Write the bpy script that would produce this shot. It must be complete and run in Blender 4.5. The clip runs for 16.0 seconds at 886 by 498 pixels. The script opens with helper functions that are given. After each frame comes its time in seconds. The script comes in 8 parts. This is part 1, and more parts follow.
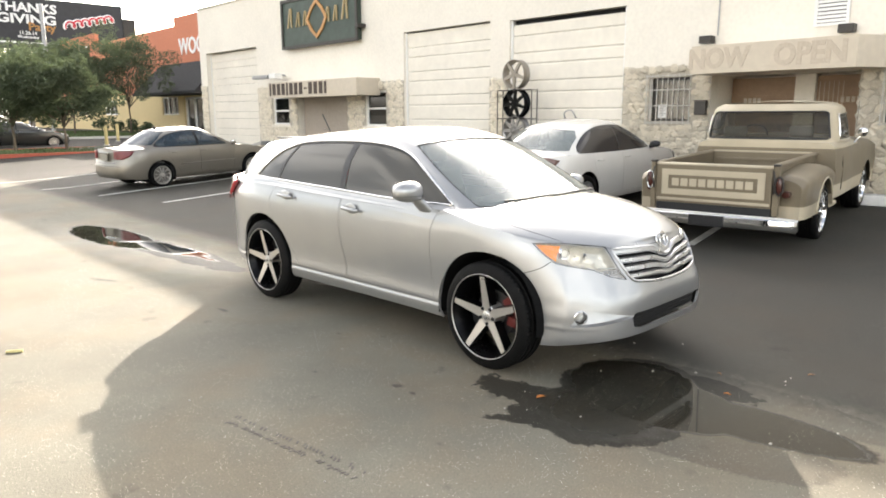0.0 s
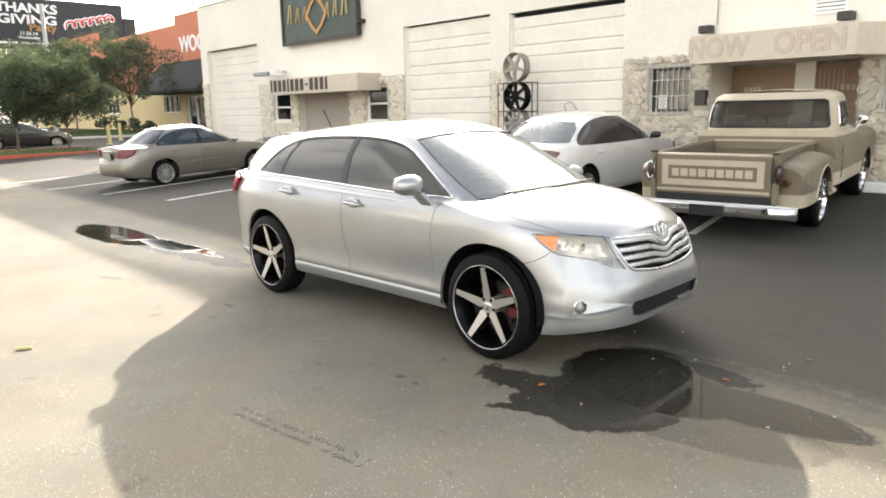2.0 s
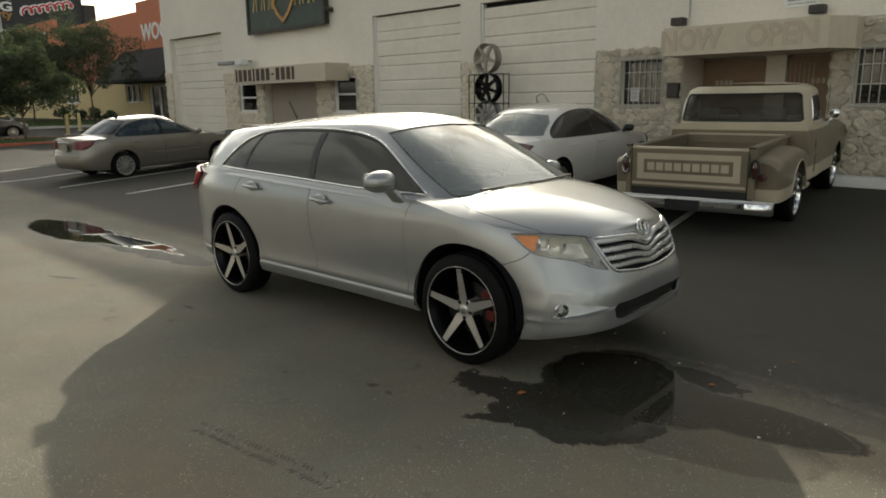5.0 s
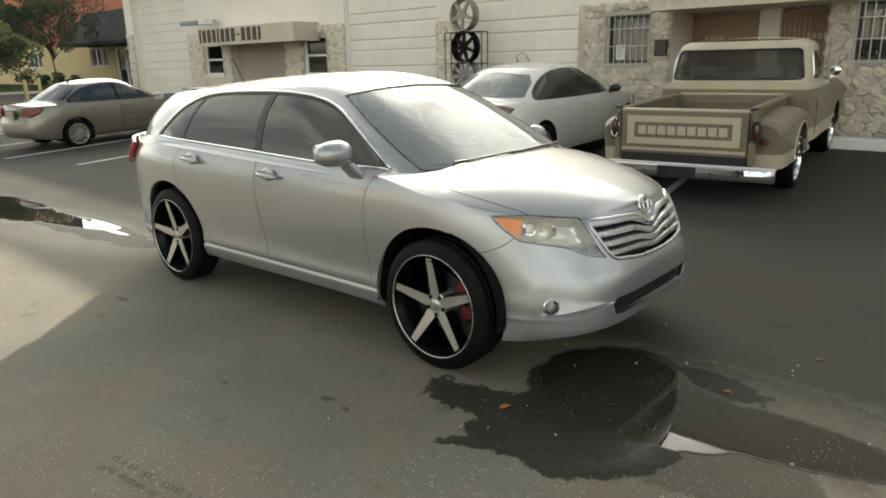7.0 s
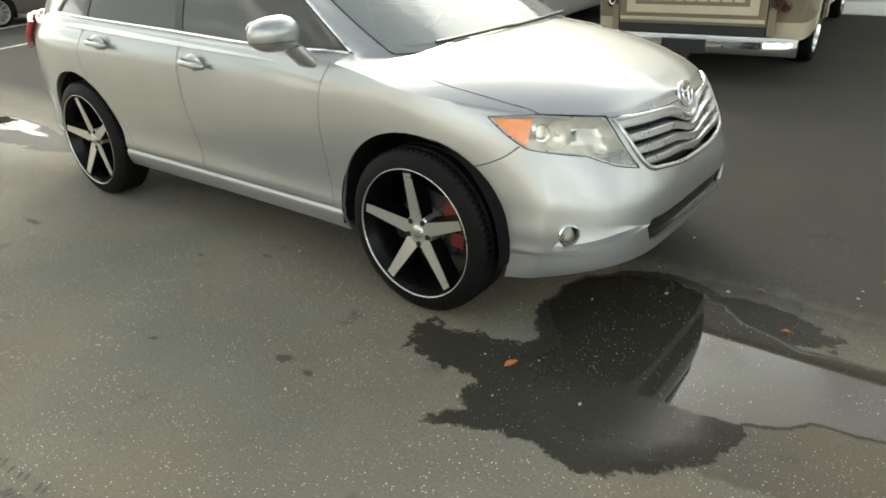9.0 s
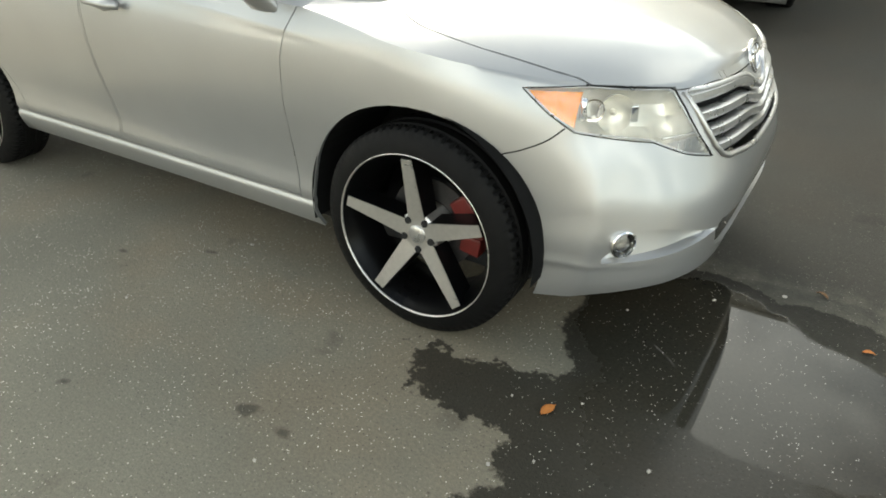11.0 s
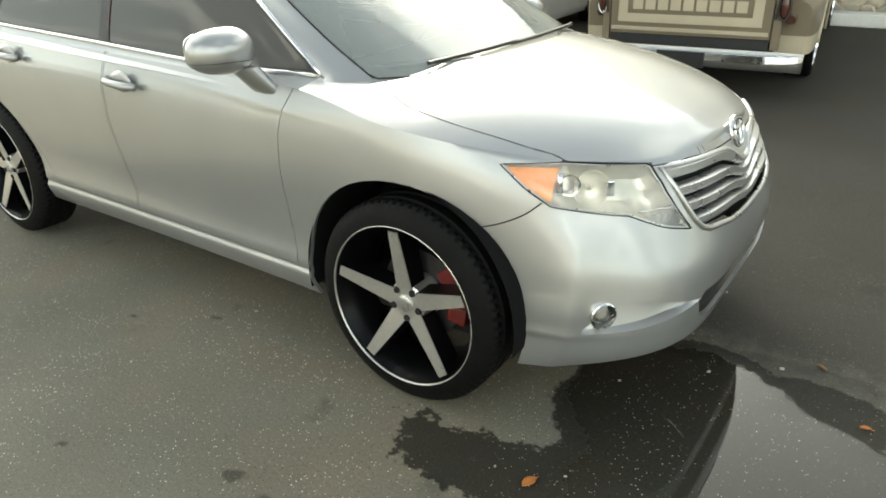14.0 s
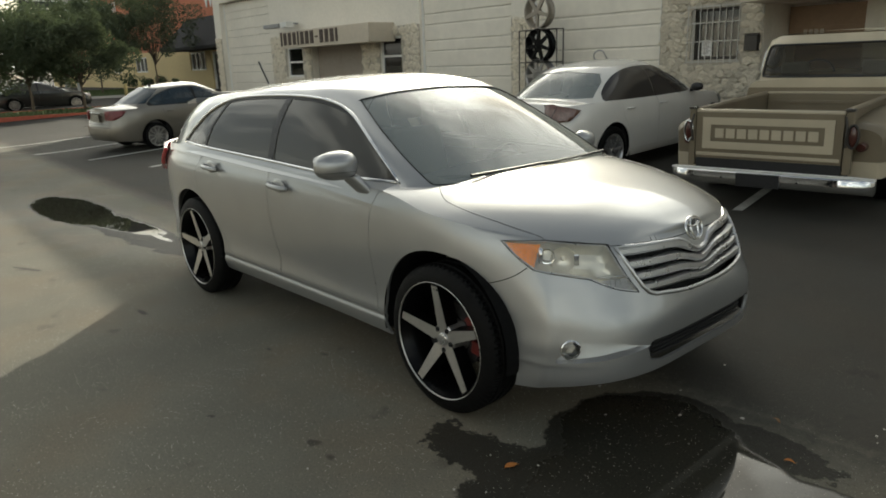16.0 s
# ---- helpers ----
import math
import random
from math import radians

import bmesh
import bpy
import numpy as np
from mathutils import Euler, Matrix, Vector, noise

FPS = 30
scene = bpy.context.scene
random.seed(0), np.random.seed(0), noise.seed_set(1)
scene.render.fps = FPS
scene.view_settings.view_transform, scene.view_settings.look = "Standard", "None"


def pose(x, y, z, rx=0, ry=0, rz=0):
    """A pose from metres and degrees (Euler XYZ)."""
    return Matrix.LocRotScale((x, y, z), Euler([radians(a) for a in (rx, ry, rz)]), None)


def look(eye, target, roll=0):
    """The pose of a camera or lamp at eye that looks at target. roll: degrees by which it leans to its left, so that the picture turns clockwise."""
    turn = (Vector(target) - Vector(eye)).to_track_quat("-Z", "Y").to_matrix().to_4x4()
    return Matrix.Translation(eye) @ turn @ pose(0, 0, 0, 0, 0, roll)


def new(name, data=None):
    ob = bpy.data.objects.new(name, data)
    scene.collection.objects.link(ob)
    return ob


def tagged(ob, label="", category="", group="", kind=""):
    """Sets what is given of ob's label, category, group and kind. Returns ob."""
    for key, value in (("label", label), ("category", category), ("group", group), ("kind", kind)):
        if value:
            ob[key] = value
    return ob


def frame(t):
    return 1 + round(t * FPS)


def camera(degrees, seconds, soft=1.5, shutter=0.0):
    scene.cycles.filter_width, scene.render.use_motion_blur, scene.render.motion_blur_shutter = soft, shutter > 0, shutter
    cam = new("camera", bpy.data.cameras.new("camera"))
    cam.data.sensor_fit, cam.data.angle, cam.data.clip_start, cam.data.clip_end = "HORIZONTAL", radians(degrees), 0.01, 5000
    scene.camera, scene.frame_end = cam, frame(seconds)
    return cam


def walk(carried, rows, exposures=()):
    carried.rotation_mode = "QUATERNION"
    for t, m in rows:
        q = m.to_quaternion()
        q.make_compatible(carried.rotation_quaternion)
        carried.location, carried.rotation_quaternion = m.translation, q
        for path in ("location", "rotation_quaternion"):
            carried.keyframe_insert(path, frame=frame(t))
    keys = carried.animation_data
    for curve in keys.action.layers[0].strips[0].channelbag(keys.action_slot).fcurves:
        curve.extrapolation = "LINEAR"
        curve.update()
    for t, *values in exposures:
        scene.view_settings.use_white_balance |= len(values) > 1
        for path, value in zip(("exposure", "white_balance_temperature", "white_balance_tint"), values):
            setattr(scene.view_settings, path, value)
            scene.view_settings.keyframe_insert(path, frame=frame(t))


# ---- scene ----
cam = camera(64.8, 16.0, soft=1.8)
PATH = [
    (0, (4.531, -4.21, 1.729), (3.098, -2.867, 1.35), -0.2),
    (0.5, (4.547, -4.204, 1.72), (3.128, -2.855, 1.31), -0.9),
    (1, (4.556, -4.218, 1.724), (3.132, -2.871, 1.326), -1.0),
    (1.5, (4.577, -4.231, 1.726), (3.137, -2.899, 1.334), -1.3),
    (2, (4.591, -4.24, 1.727), (3.153, -2.907, 1.332), -1.1),
    (2.5, (4.575, -4.231, 1.723), (3.136, -2.895, 1.342), -1.1),
    (3, (4.507, -4.155, 1.72), (3.057, -2.83, 1.342), -1.2),
    (3.5, (4.558, -4.211, 1.728), (3.113, -2.879, 1.356), -0.5),
    (4, (4.563, -4.213, 1.723), (3.156, -2.851, 1.315), -0.3),
    (4.5, (4.491, -4.161, 1.725), (3.127, -2.764, 1.29), -0.3),
    (4.7, (4.446, -4.136, 1.733), (3.068, -2.747, 1.317), -0.7),
    (6.8, (3.98, -3.549, 1.702), (2.668, -2.13, 1.188), -1.3),
    (7, (3.921, -3.502, 1.691), (2.603, -2.091, 1.17), -1.2),
    (7.5, (3.721, -3.385, 1.671), (2.475, -1.943, 1.067), -1.8),
    (8, (3.584, -3.275, 1.649), (2.395, -1.838, 0.926), -1.5),
    (8.5, (3.441, -3.065, 1.62), (2.238, -1.678, 0.828), -2.6),
    (9, (3.286, -2.887, 1.592), (2.099, -1.517, 0.746), -2.1),
    (9.5, (3.036, -2.778, 1.56), (1.949, -1.364, 0.654), -1.1),
    (10, (2.859, -2.702, 1.559), (1.844, -1.258, 0.62), 0.7),
    (10.2, (2.828, -2.655, 1.55), (1.781, -1.241, 0.6), 0.1),
    (12.3, (2.281, -2.38, 1.466), (1.488, -0.89, 0.393), 1.6),
    (12.5, (2.279, -2.38, 1.464), (1.495, -0.891, 0.383), 1.5),
    (13, (2.328, -2.381, 1.479), (1.512, -0.892, 0.424), 0.1),
    (13.5, (2.53, -2.371, 1.506), (1.57, -0.897, 0.554), -0.9),
    (14, (2.767, -2.428, 1.555), (1.656, -0.994, 0.713), -0.9),
    (14.5, (3.015, -2.619, 1.613), (1.799, -1.223, 0.856), -1.1),
    (15, (3.264, -2.73, 1.651), (1.951, -1.365, 1.008), -2.2),
    (15.5, (3.598, -2.768, 1.655), (2.181, -1.497, 1.04), -1.6),
    (16, (3.838, -2.862, 1.678), (2.348, -1.631, 1.163), -2.0),
]
walk(cam, [(t, look(eye, target, roll)) for t, eye, target, roll in PATH],
     exposures=[(0, 2.27, 7000, 11), (2.9, 2.24, 7000, 11), (3.4, 0.80, 7150, 4), (4, 0.72, 7200, 4), (4.5, 0.48, 7250, 4), (4.7, 0.44, 7250, 4), (7, 1.34, 7200, 4), (7.5, 1.07, 7200, 4), (8, 1.19, 7200, 4), (8.5, 1.75, 7250, 1), (9, 1.9, 7100, 1), (9.5, 1.7, 7100, 1), (10, 1.9, 7100, 1), (12.5, 2.2, 7050, 2), (13, 2.1, 7050, 1), (14, 2.08, 7150, -1), (14.5, 1.65, 7250, -2), (15, 0.85, 7100, 4), (15.5, 0.9, 7000, 4), (16, 0.62, 7050, 2)])

# ---- light ----
SUN_LEFT, SUN_UP = 44.5, 22.0          # degrees left of +y, and above the horizon
sun_dir = Vector((-math.sin(radians(SUN_LEFT)) * math.cos(radians(SUN_UP)),
                  math.cos(radians(SUN_LEFT)) * math.cos(radians(SUN_UP)), math.sin(radians(SUN_UP))))
world = bpy.data.worlds.new("world")
scene.world = world
world.use_nodes = True
wn = world.node_tree
sky = wn.nodes.new("ShaderNodeTexSky")
sky.sky_type, sky.sun_disc = "NISHITA", False
sky.sun_elevation, sky.sun_rotation = radians(SUN_UP), radians(360 - SUN_LEFT)
sky.air_density, sky.dust_density, sky.ozone_density = 1.0, 3.0, 1.0
wn.nodes["Background"].inputs[1].default_value = 0.10
haze = wn.nodes.new("ShaderNodeHueSaturation")          # humid, milky air
haze.inputs["Saturation"].default_value = 0.62
wn.links.new(sky.outputs[0], haze.inputs["Color"])
# broken cloud, drawn on a level sheet over the place and lit by the sky round it
way = wn.nodes.new("ShaderNodeTexCoord")
split = wn.nodes.new("ShaderNodeSeparateXYZ")
wn.links.new(way.outputs["Generated"], split.inputs[0])
rise = wn.nodes.new("ShaderNodeMath")
rise.operation, rise.inputs[1].default_value = "ADD", 0.22
wn.links.new(split.outputs[2], rise.inputs[0])
sheet = wn.nodes.new("ShaderNodeVectorMath")
sheet.operation = "DIVIDE"
wn.links.new(way.outputs["Generated"], sheet.inputs[0]), wn.links.new(rise.outputs[0], sheet.inputs[1])
puff = wn.nodes.new("ShaderNodeTexNoise")
puff.inputs["Scale"].default_value, puff.inputs["Detail"].default_value, puff.inputs["Roughness"].default_value = 1.7, 7.0, 0.56
wn.links.new(sheet.outputs[0], puff.inputs["Vector"])
cover = wn.nodes.new("ShaderNodeMapRange")
cover.interpolation_type = "SMOOTHSTEP"
cover.inputs["From Min"].default_value, cover.inputs["From Max"].default_value = 0.43, 0.62
wn.links.new(puff.outputs["Fac"], cover.inputs["Value"])
white = wn.nodes.new("ShaderNodeHueSaturation")
white.inputs["Saturation"].default_value, white.inputs["Value"].default_value = 0.25, 2.3
wn.links.new(haze.outputs[0], white.inputs["Color"])
lit = wn.nodes.new("ShaderNodeVectorMath")          # clouds facing the sun shine on their own side of the sky too
lit.operation, lit.inputs[1].default_value = "ADD", (1.1, 1.08, 1.04)
wn.links.new(white.outputs[0], lit.inputs[0])
clouds = wn.nodes.new("ShaderNodeMix")
clouds.data_type = "RGBA"
wn.links.new(cover.outputs[0], clouds.inputs["Factor"])
wn.links.new(haze.outputs[0], clouds.inputs["A"]), wn.links.new(lit.outputs[0], clouds.inputs["B"])
wn.links.new(clouds.outputs["Result"], wn.nodes["Background"].inputs[0])
sun_data = bpy.data.lights.new("sun", "SUN")
sun_data.energy, sun_data.angle, sun_data.color = 3.1, radians(0.5), (1.0, 0.93, 0.83)
sun = new("sun", sun_data)
sun.matrix_world = look(sun_dir * 60, (0, 0, 0))


# ---- materials ----
def material(name, colour, rough=0.6, metal=0.0, var=0.0, scale=8.0, bump=0.0, bump_scale=60.0, coat=0.0,
             stain=0.0, stain_scale=0.7, random_each=0.0, spec=0.5):
    """A Principled material with grain at two scales, fine relief and, where asked, a shade of its own for each object."""
    m = bpy.data.materials.new(name)
    m.use_nodes = True
    nt, p = m.node_tree, m.node_tree.nodes["Principled BSDF"]
    p.inputs["Roughness"].default_value, p.inputs["Metallic"].default_value = rough, metal
    p.inputs["Coat Weight"].default_value, p.inputs["Coat Roughness"].default_value = coat, 0.07
    p.inputs["Specular IOR Level"].default_value = spec
    p.inputs["Base Color"].default_value = (*colour, 1)
    geo = nt.nodes.new("ShaderNodeTexCoord")
    colour_out = None
    rgb = nt.nodes.new("ShaderNodeRGB")
    rgb.outputs[0].default_value = (*colour, 1)
    colour_out = rgb.outputs[0]

    def shade(fac_socket, low, high):
        nonlocal colour_out
        r = nt.nodes.new("ShaderNodeMapRange")
        r.inputs["From Min"].default_value, r.inputs["From Max"].default_value = 0.25, 0.75
        r.inputs["To Min"].default_value, r.inputs["To Max"].default_value = low, high
        nt.links.new(fac_socket, r.inputs["Value"])
        mul = nt.nodes.new("ShaderNodeVectorMath")
        mul.operation = "SCALE"
        nt.links.new(colour_out, mul.inputs[0])
        nt.links.new(r.outputs[0], mul.inputs["Scale"])
        colour_out = mul.outputs[0]

    def grain(s, detail=4.0):
        n = nt.nodes.new("ShaderNodeTexNoise")
        n.inputs["Scale"].default_value, n.inputs["Detail"].default_value = s, detail
        nt.links.new(geo.outputs["Object"], n.inputs["Vector"])
        return n.outputs["Fac"]

    if var:
        shade(grain(scale), 1 - var, 1 + var)
    if stain:
        shade(grain(stain_scale, 6.0), 1 - stain, 1 + 0.4 * stain)
    if random_each:
        info = nt.nodes.new("ShaderNodeObjectInfo")
        shade(info.outputs["Random"], 1 - random_each, 1 + random_each)
    if var or stain or random_each:
        nt.links.new(colour_out, p.inputs["Base Color"])
    if var:
        rr = nt.nodes.new("ShaderNodeMapRange")
        rr.inputs["To Min"].default_value, rr.inputs["To Max"].default_value = max(0.02, rough - 0.12), min(1, rough + 0.12)
        nt.links.new(grain(scale * 0.4), rr.inputs["Value"])
        nt.links.new(rr.outputs[0], p.inputs["Roughness"])
    if bump:
        b = nt.nodes.new("ShaderNodeBump")
        b.inputs["Strength"].default_value, b.inputs["Distance"].default_value = bump, 0.01
        nt.links.new(grain(bump_scale, 5.0), b.inputs["Height"])
        nt.links.new(b.outputs[0], p.inputs["Normal"])
    return m


def paint(name, colour, metal=0.0, rough=0.35, flake=0.0, coat=1.0, dust=0.04):
    """Car paint under clear coat, with metal flakes and a trace of dust."""
    m = material(name, colour, rough, metal, var=dust, scale=3.0, coat=coat)
    nt, p = m.node_tree, m.node_tree.nodes["Principled BSDF"]
    if flake:
        v = nt.nodes.new("ShaderNodeTexVoronoi")
        v.inputs["Scale"].default_value = 900
        tc = nt.nodes.new("ShaderNodeTexCoord")
        nt.links.new(tc.outputs["Object"], v.inputs["Vector"])
        b = nt.nodes.new("ShaderNodeBump")
        b.inputs["Strength"].default_value, b.inputs["Distance"].default_value = flake, 0.001
        nt.links.new(v.outputs["Distance"], b.inputs["Height"])
        nt.links.new(b.outputs[0], p.inputs["Normal"])
    return m


def clear(name, tint, rough=0.02, through_share=0.7, body=(0.02, 0.02, 0.022), ior=1.85):
    """Glass as a thin pane: gloss by Fresnel over a share of clear tint and of film in its body colour."""
    m = bpy.data.materials.new(name)
    m.use_nodes = True
    nt = m.node_tree
    nt.nodes.remove(nt.nodes["Principled BSDF"])
    out = nt.nodes["Material Output"]
    tr, di, gl = (nt.nodes.new("ShaderNodeBsdf" + k) for k in ("Transparent", "Diffuse", "Glossy"))
    tr.inputs[0].default_value, di.inputs[0].default_value = (*tint, 1), (*body, 1)
    gl.inputs["Roughness"].default_value = rough
    fr = nt.nodes.new("ShaderNodeFresnel")
    fr.inputs["IOR"].default_value = ior          # both faces of the pane mirror
    a, b = nt.nodes.new("ShaderNodeMixShader"), nt.nodes.new("ShaderNodeMixShader")
    a.inputs[0].default_value = through_share
    nt.links.new(di.outputs[0], a.inputs[1]), nt.links.new(tr.outputs[0], a.inputs[2])
    nt.links.new(fr.outputs[0], b.inputs[0]), nt.links.new(a.outputs[0], b.inputs[1]), nt.links.new(gl.outputs[0], b.inputs[2])
    nt.links.new(b.outputs[0], out.inputs[0])
    return m


def leaf_material(name, colour):
    """Thin leaves: they scatter light back and let some of it through."""
    m = material(name, colour, 0.7, var=0.3, scale=3, random_each=0.1)
    nt, p = m.node_tree, m.node_tree.nodes["Principled BSDF"]
    tl, mx = nt.nodes.new("ShaderNodeBsdfTranslucent"), nt.nodes.new("ShaderNodeMixShader")
    tl.inputs[0].default_value = (colour[0] * 1.2, colour[1] * 1.25, colour[2], 1)
    mx.inputs[0].default_value = 0.25
    nt.links.new(p.outputs[0], mx.inputs[1]), nt.links.new(tl.outputs[0], mx.inputs[2])
    nt.links.new(mx.outputs[0], nt.nodes["Material Output"].inputs[0])
    return m


SILVER = paint("silver_paint", (0.356, 0.360, 0.358), metal=0.66, rough=0.33, flake=0.07)
CHAMPAGNE = paint("champagne_paint", (0.215, 0.194, 0.16), metal=0.6, rough=0.36, flake=0.05)
PEARL = paint("pearl_white_paint", (0.66, 0.635, 0.585), metal=0.05, rough=0.35)
CREAM = paint("cream_paint", (0.46, 0.395, 0.285), metal=0.0, rough=0.5, dust=0.10, coat=0.35)
BRONZE = paint("bronze_paint", (0.185, 0.150, 0.10), metal=0.2, rough=0.5, dust=0.10, coat=0.35)
BLACK_PAINT = paint("black_paint", (0.012, 0.014, 0.014), metal=0.2, rough=0.3)
CHROME = material("chrome", (0.80, 0.80, 0.80), 0.08, 1.0, var=0.04, scale=30)
SATIN = material("satin_silver", (0.55, 0.55, 0.55), 0.3, 0.9, var=0.05, scale=40)
MACHINED = material("machined_alloy", (0.62, 0.60, 0.57), 0.32, 0.85, var=0.06, scale=60)
ALLOY_BLACK = material("gloss_black_alloy", (0.0025, 0.0025, 0.0027), 0.3, 0.0, spec=0.12, coat=0.08, var=0.1)
RUBBER = material("tyre_rubber", (0.0045, 0.0045, 0.0045), 0.6, spec=0.12, var=0.25, scale=25, bump=0.2, bump_scale=200)
PLASTIC = material("black_plastic", (0.015, 0.015, 0.016), 0.5, var=0.2, scale=40, bump=0.15, bump_scale=300)
# near black for shut lines, and for sheets painted as unlit depth behind openings
GAP = material("near_black", (0.006, 0.006, 0.006), 0.9)
LINER = material("wheel_well_liner", (0.005, 0.005, 0.005), 0.95, spec=0.15, var=0.2, scale=20)
# the warm grey that side panes mirror is put into their film colour
GLASS_TINT = clear("tinted_side_glass", (0.12, 0.12, 0.12), 0.03, 0.35, (0.125, 0.118, 0.102), 1.55)
# pale body colour paints the sky's glare into the windscreens
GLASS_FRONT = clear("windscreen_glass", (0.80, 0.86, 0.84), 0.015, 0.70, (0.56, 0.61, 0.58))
GLASS_LAMP = clear("lamp_lens", (0.98, 0.98, 0.96), 0.03, 0.99)
GLASS_DARK = clear("black_film_glass", (0.04, 0.04, 0.04), 0.05, 0.12, (0.050, 0.045, 0.042), 1.5)
GLASS_HOUSE = clear("window_glass", (0.35, 0.37, 0.36), 0.02, 0.6, (0.02, 0.02, 0.02))
LAMP_BOWL = material("lamp_bowl_cream", (0.82, 0.78, 0.68), 0.24, 0.4, var=0.15, scale=18)
AMBER = material("amber_lens", (0.98, 0.34, 0.012), 0.3, coat=0.2, var=0.15, scale=60)
RED_LENS = material("red_lens", (0.42, 0.02, 0.03), 0.15, coat=1.0, var=0.15, scale=60)
REFLECTOR = material("lamp_reflector", (0.84, 0.84, 0.80), 0.22, 0.6)
BRAKE_RED = material("caliper_red", (0.11, 0.010, 0.008), 0.4, var=0.15, scale=50)
STEEL = material("brake_steel", (0.32, 0.31, 0.30), 0.35, 0.9, var=0.15, scale=80)
# much darker than the other brake steel
DISC = material("dark_brake_disc", (0.045, 0.043, 0.042), 0.55, 0.5, var=0.2, scale=60)
CLOTH = material("seat_cloth_grey", (0.22, 0.21, 0.20), 0.9, var=0.1, scale=50, bump=0.3, bump_scale=300)
DASH = material("dashboard_grey", (0.16, 0.16, 0.16), 0.6, var=0.1, scale=30, bump=0.2, bump_scale=200)
STUCCO = material("cream_stucco", (0.77, 0.72, 0.63), 0.9, var=0.05, scale=14, bump=0.35, bump_scale=45, stain=0.10, stain_scale=0.5)
DOOR_METAL = material("painted_steel_door", (0.75, 0.70, 0.605), 0.6, var=0.05, scale=6, bump=0.08, bump_scale=20, stain=0.10, stain_scale=0.9)
STONE = material("coral_stone", (0.58, 0.52, 0.415), 0.95, var=0.30, scale=22, bump=1.0, bump_scale=48, random_each=0.12)
MORTAR = material("grey_mortar", (0.42, 0.38, 0.31), 0.95, var=0.15, scale=12, bump=0.5, bump_scale=40)
BROWN_DOOR = material("brown_painted_door", (0.28, 0.18, 0.11), 0.6, var=0.1, scale=10, bump=0.1, stain=0.12)
TAUPE_DOOR = material("taupe_painted_door", (0.34, 0.29, 0.24), 0.65, var=0.08, scale=10, bump=0.1)
WHITE_METAL = material("white_painted_metal", (0.74, 0.73, 0.70), 0.5, var=0.06, scale=20)
SIGN_GREEN = material("dark_green_sign", (0.035, 0.055, 0.042), 0.5, var=0.2, scale=6)
SIGN_BEIGE = material("beige_sign_board", (0.56, 0.49, 0.39), 0.8, var=0.06, scale=8, bump=0.15, stain=0.1)
LETTER_TAN = material("faded_tan_letters", (0.475, 0.405, 0.32), 0.8, var=0.08, scale=20)
LETTER_DARK = material("dark_brown_letters", (0.07, 0.05, 0.04), 0.7, var=0.15, scale=20)
GOLD = material("gold_letters", (0.36, 0.27, 0.13), 0.5, var=0.15, scale=20)
ORANGE_INK = material("orange_emblem", (0.44, 0.22, 0.07), 0.5, var=0.15, scale=20)
WHITE_INK = material("white_letters", (0.80, 0.80, 0.78), 0.6, var=0.04, scale=20)
DARK_METAL = material("dark_bronze_metal", (0.05, 0.045, 0.04), 0.5, 0.4, var=0.2, scale=30)
CONCRETE = material("kerb_concrete", (0.50, 0.48, 0.44), 0.9, var=0.12, scale=15, bump=0.4, bump_scale=60, stain=0.15)
RED_KERB = material("red_painted_kerb", (0.42, 0.10, 0.06), 0.85, var=0.15, scale=8, bump=0.3)
ORANGE_WALL = material("terracotta_stucco", (0.56, 0.20, 0.115), 0.9, var=0.05, scale=4, bump=0.3, stain=0.08, stain_scale=0.2)
YELLOW_WALL = material("pale_yellow_stucco", (0.66, 0.52, 0.28), 0.9, var=0.05, scale=4, bump=0.3, stain=0.08, stain_scale=0.2)
AWNING_BLACK = material("black_awning_canvas", (0.02, 0.02, 0.021), 0.85, var=0.2, scale=10, bump=0.3)
BARK = material("grey_brown_bark", (0.13, 0.10, 0.075), 0.95, var=0.3, scale=12, bump=0.8, bump_scale=40)
LEAF = leaf_material("olive_green_leaves", (0.090, 0.112, 0.068))
SHRUB = material("dark_green_shrub_leaves", (0.045, 0.075, 0.03), 0.7, var=0.3, scale=4)
GRASS = material("lawn_grass", (0.085, 0.12, 0.045), 0.95, var=0.3, scale=10, bump=0.8, bump_scale=40, stain=0.25)
PAPER = material("white_paper", (0.72, 0.71, 0.68), 0.8, var=0.03)
WOOD_BED = material("dark_bed_wood", (0.09, 0.065, 0.045), 0.55, var=0.3, scale=8, bump=0.3, bump_scale=30)
RED_INK = material("red_script_paint", (0.55, 0.03, 0.05), 0.5, var=0.1, scale=3)
BILLBOARD = material("black_billboard_vinyl", (0.025, 0.025, 0.028), 0.5, var=0.2, scale=2)
GREY_METAL = material("galvanised_steel", (0.33, 0.33, 0.33), 0.5, 0.6, var=0.15, scale=8)


# ---- mesh helpers ----
def mesh_of(name, bm, mat, smooth=False, angle=None):
    me = bpy.data.meshes.new(name)
    bm.normal_update()
    bm.to_mesh(me)
    bm.free()
    me.materials.append(mat)
    if smooth:
        me.polygons.foreach_set("use_smooth", [True] * len(me.polygons))
        if angle:
            me.set_sharp_from_angle(angle=radians(angle))
    return me


def part(name, bm, mat, parent=None, label="", smooth=False, angle=None):
    """Links a bmesh as one mesh object, under a thing or a part."""
    ob = new(name, mesh_of(name, bm, mat, smooth, angle))
    ob.parent = parent
    if label:
        tagged(ob, label)
    return ob


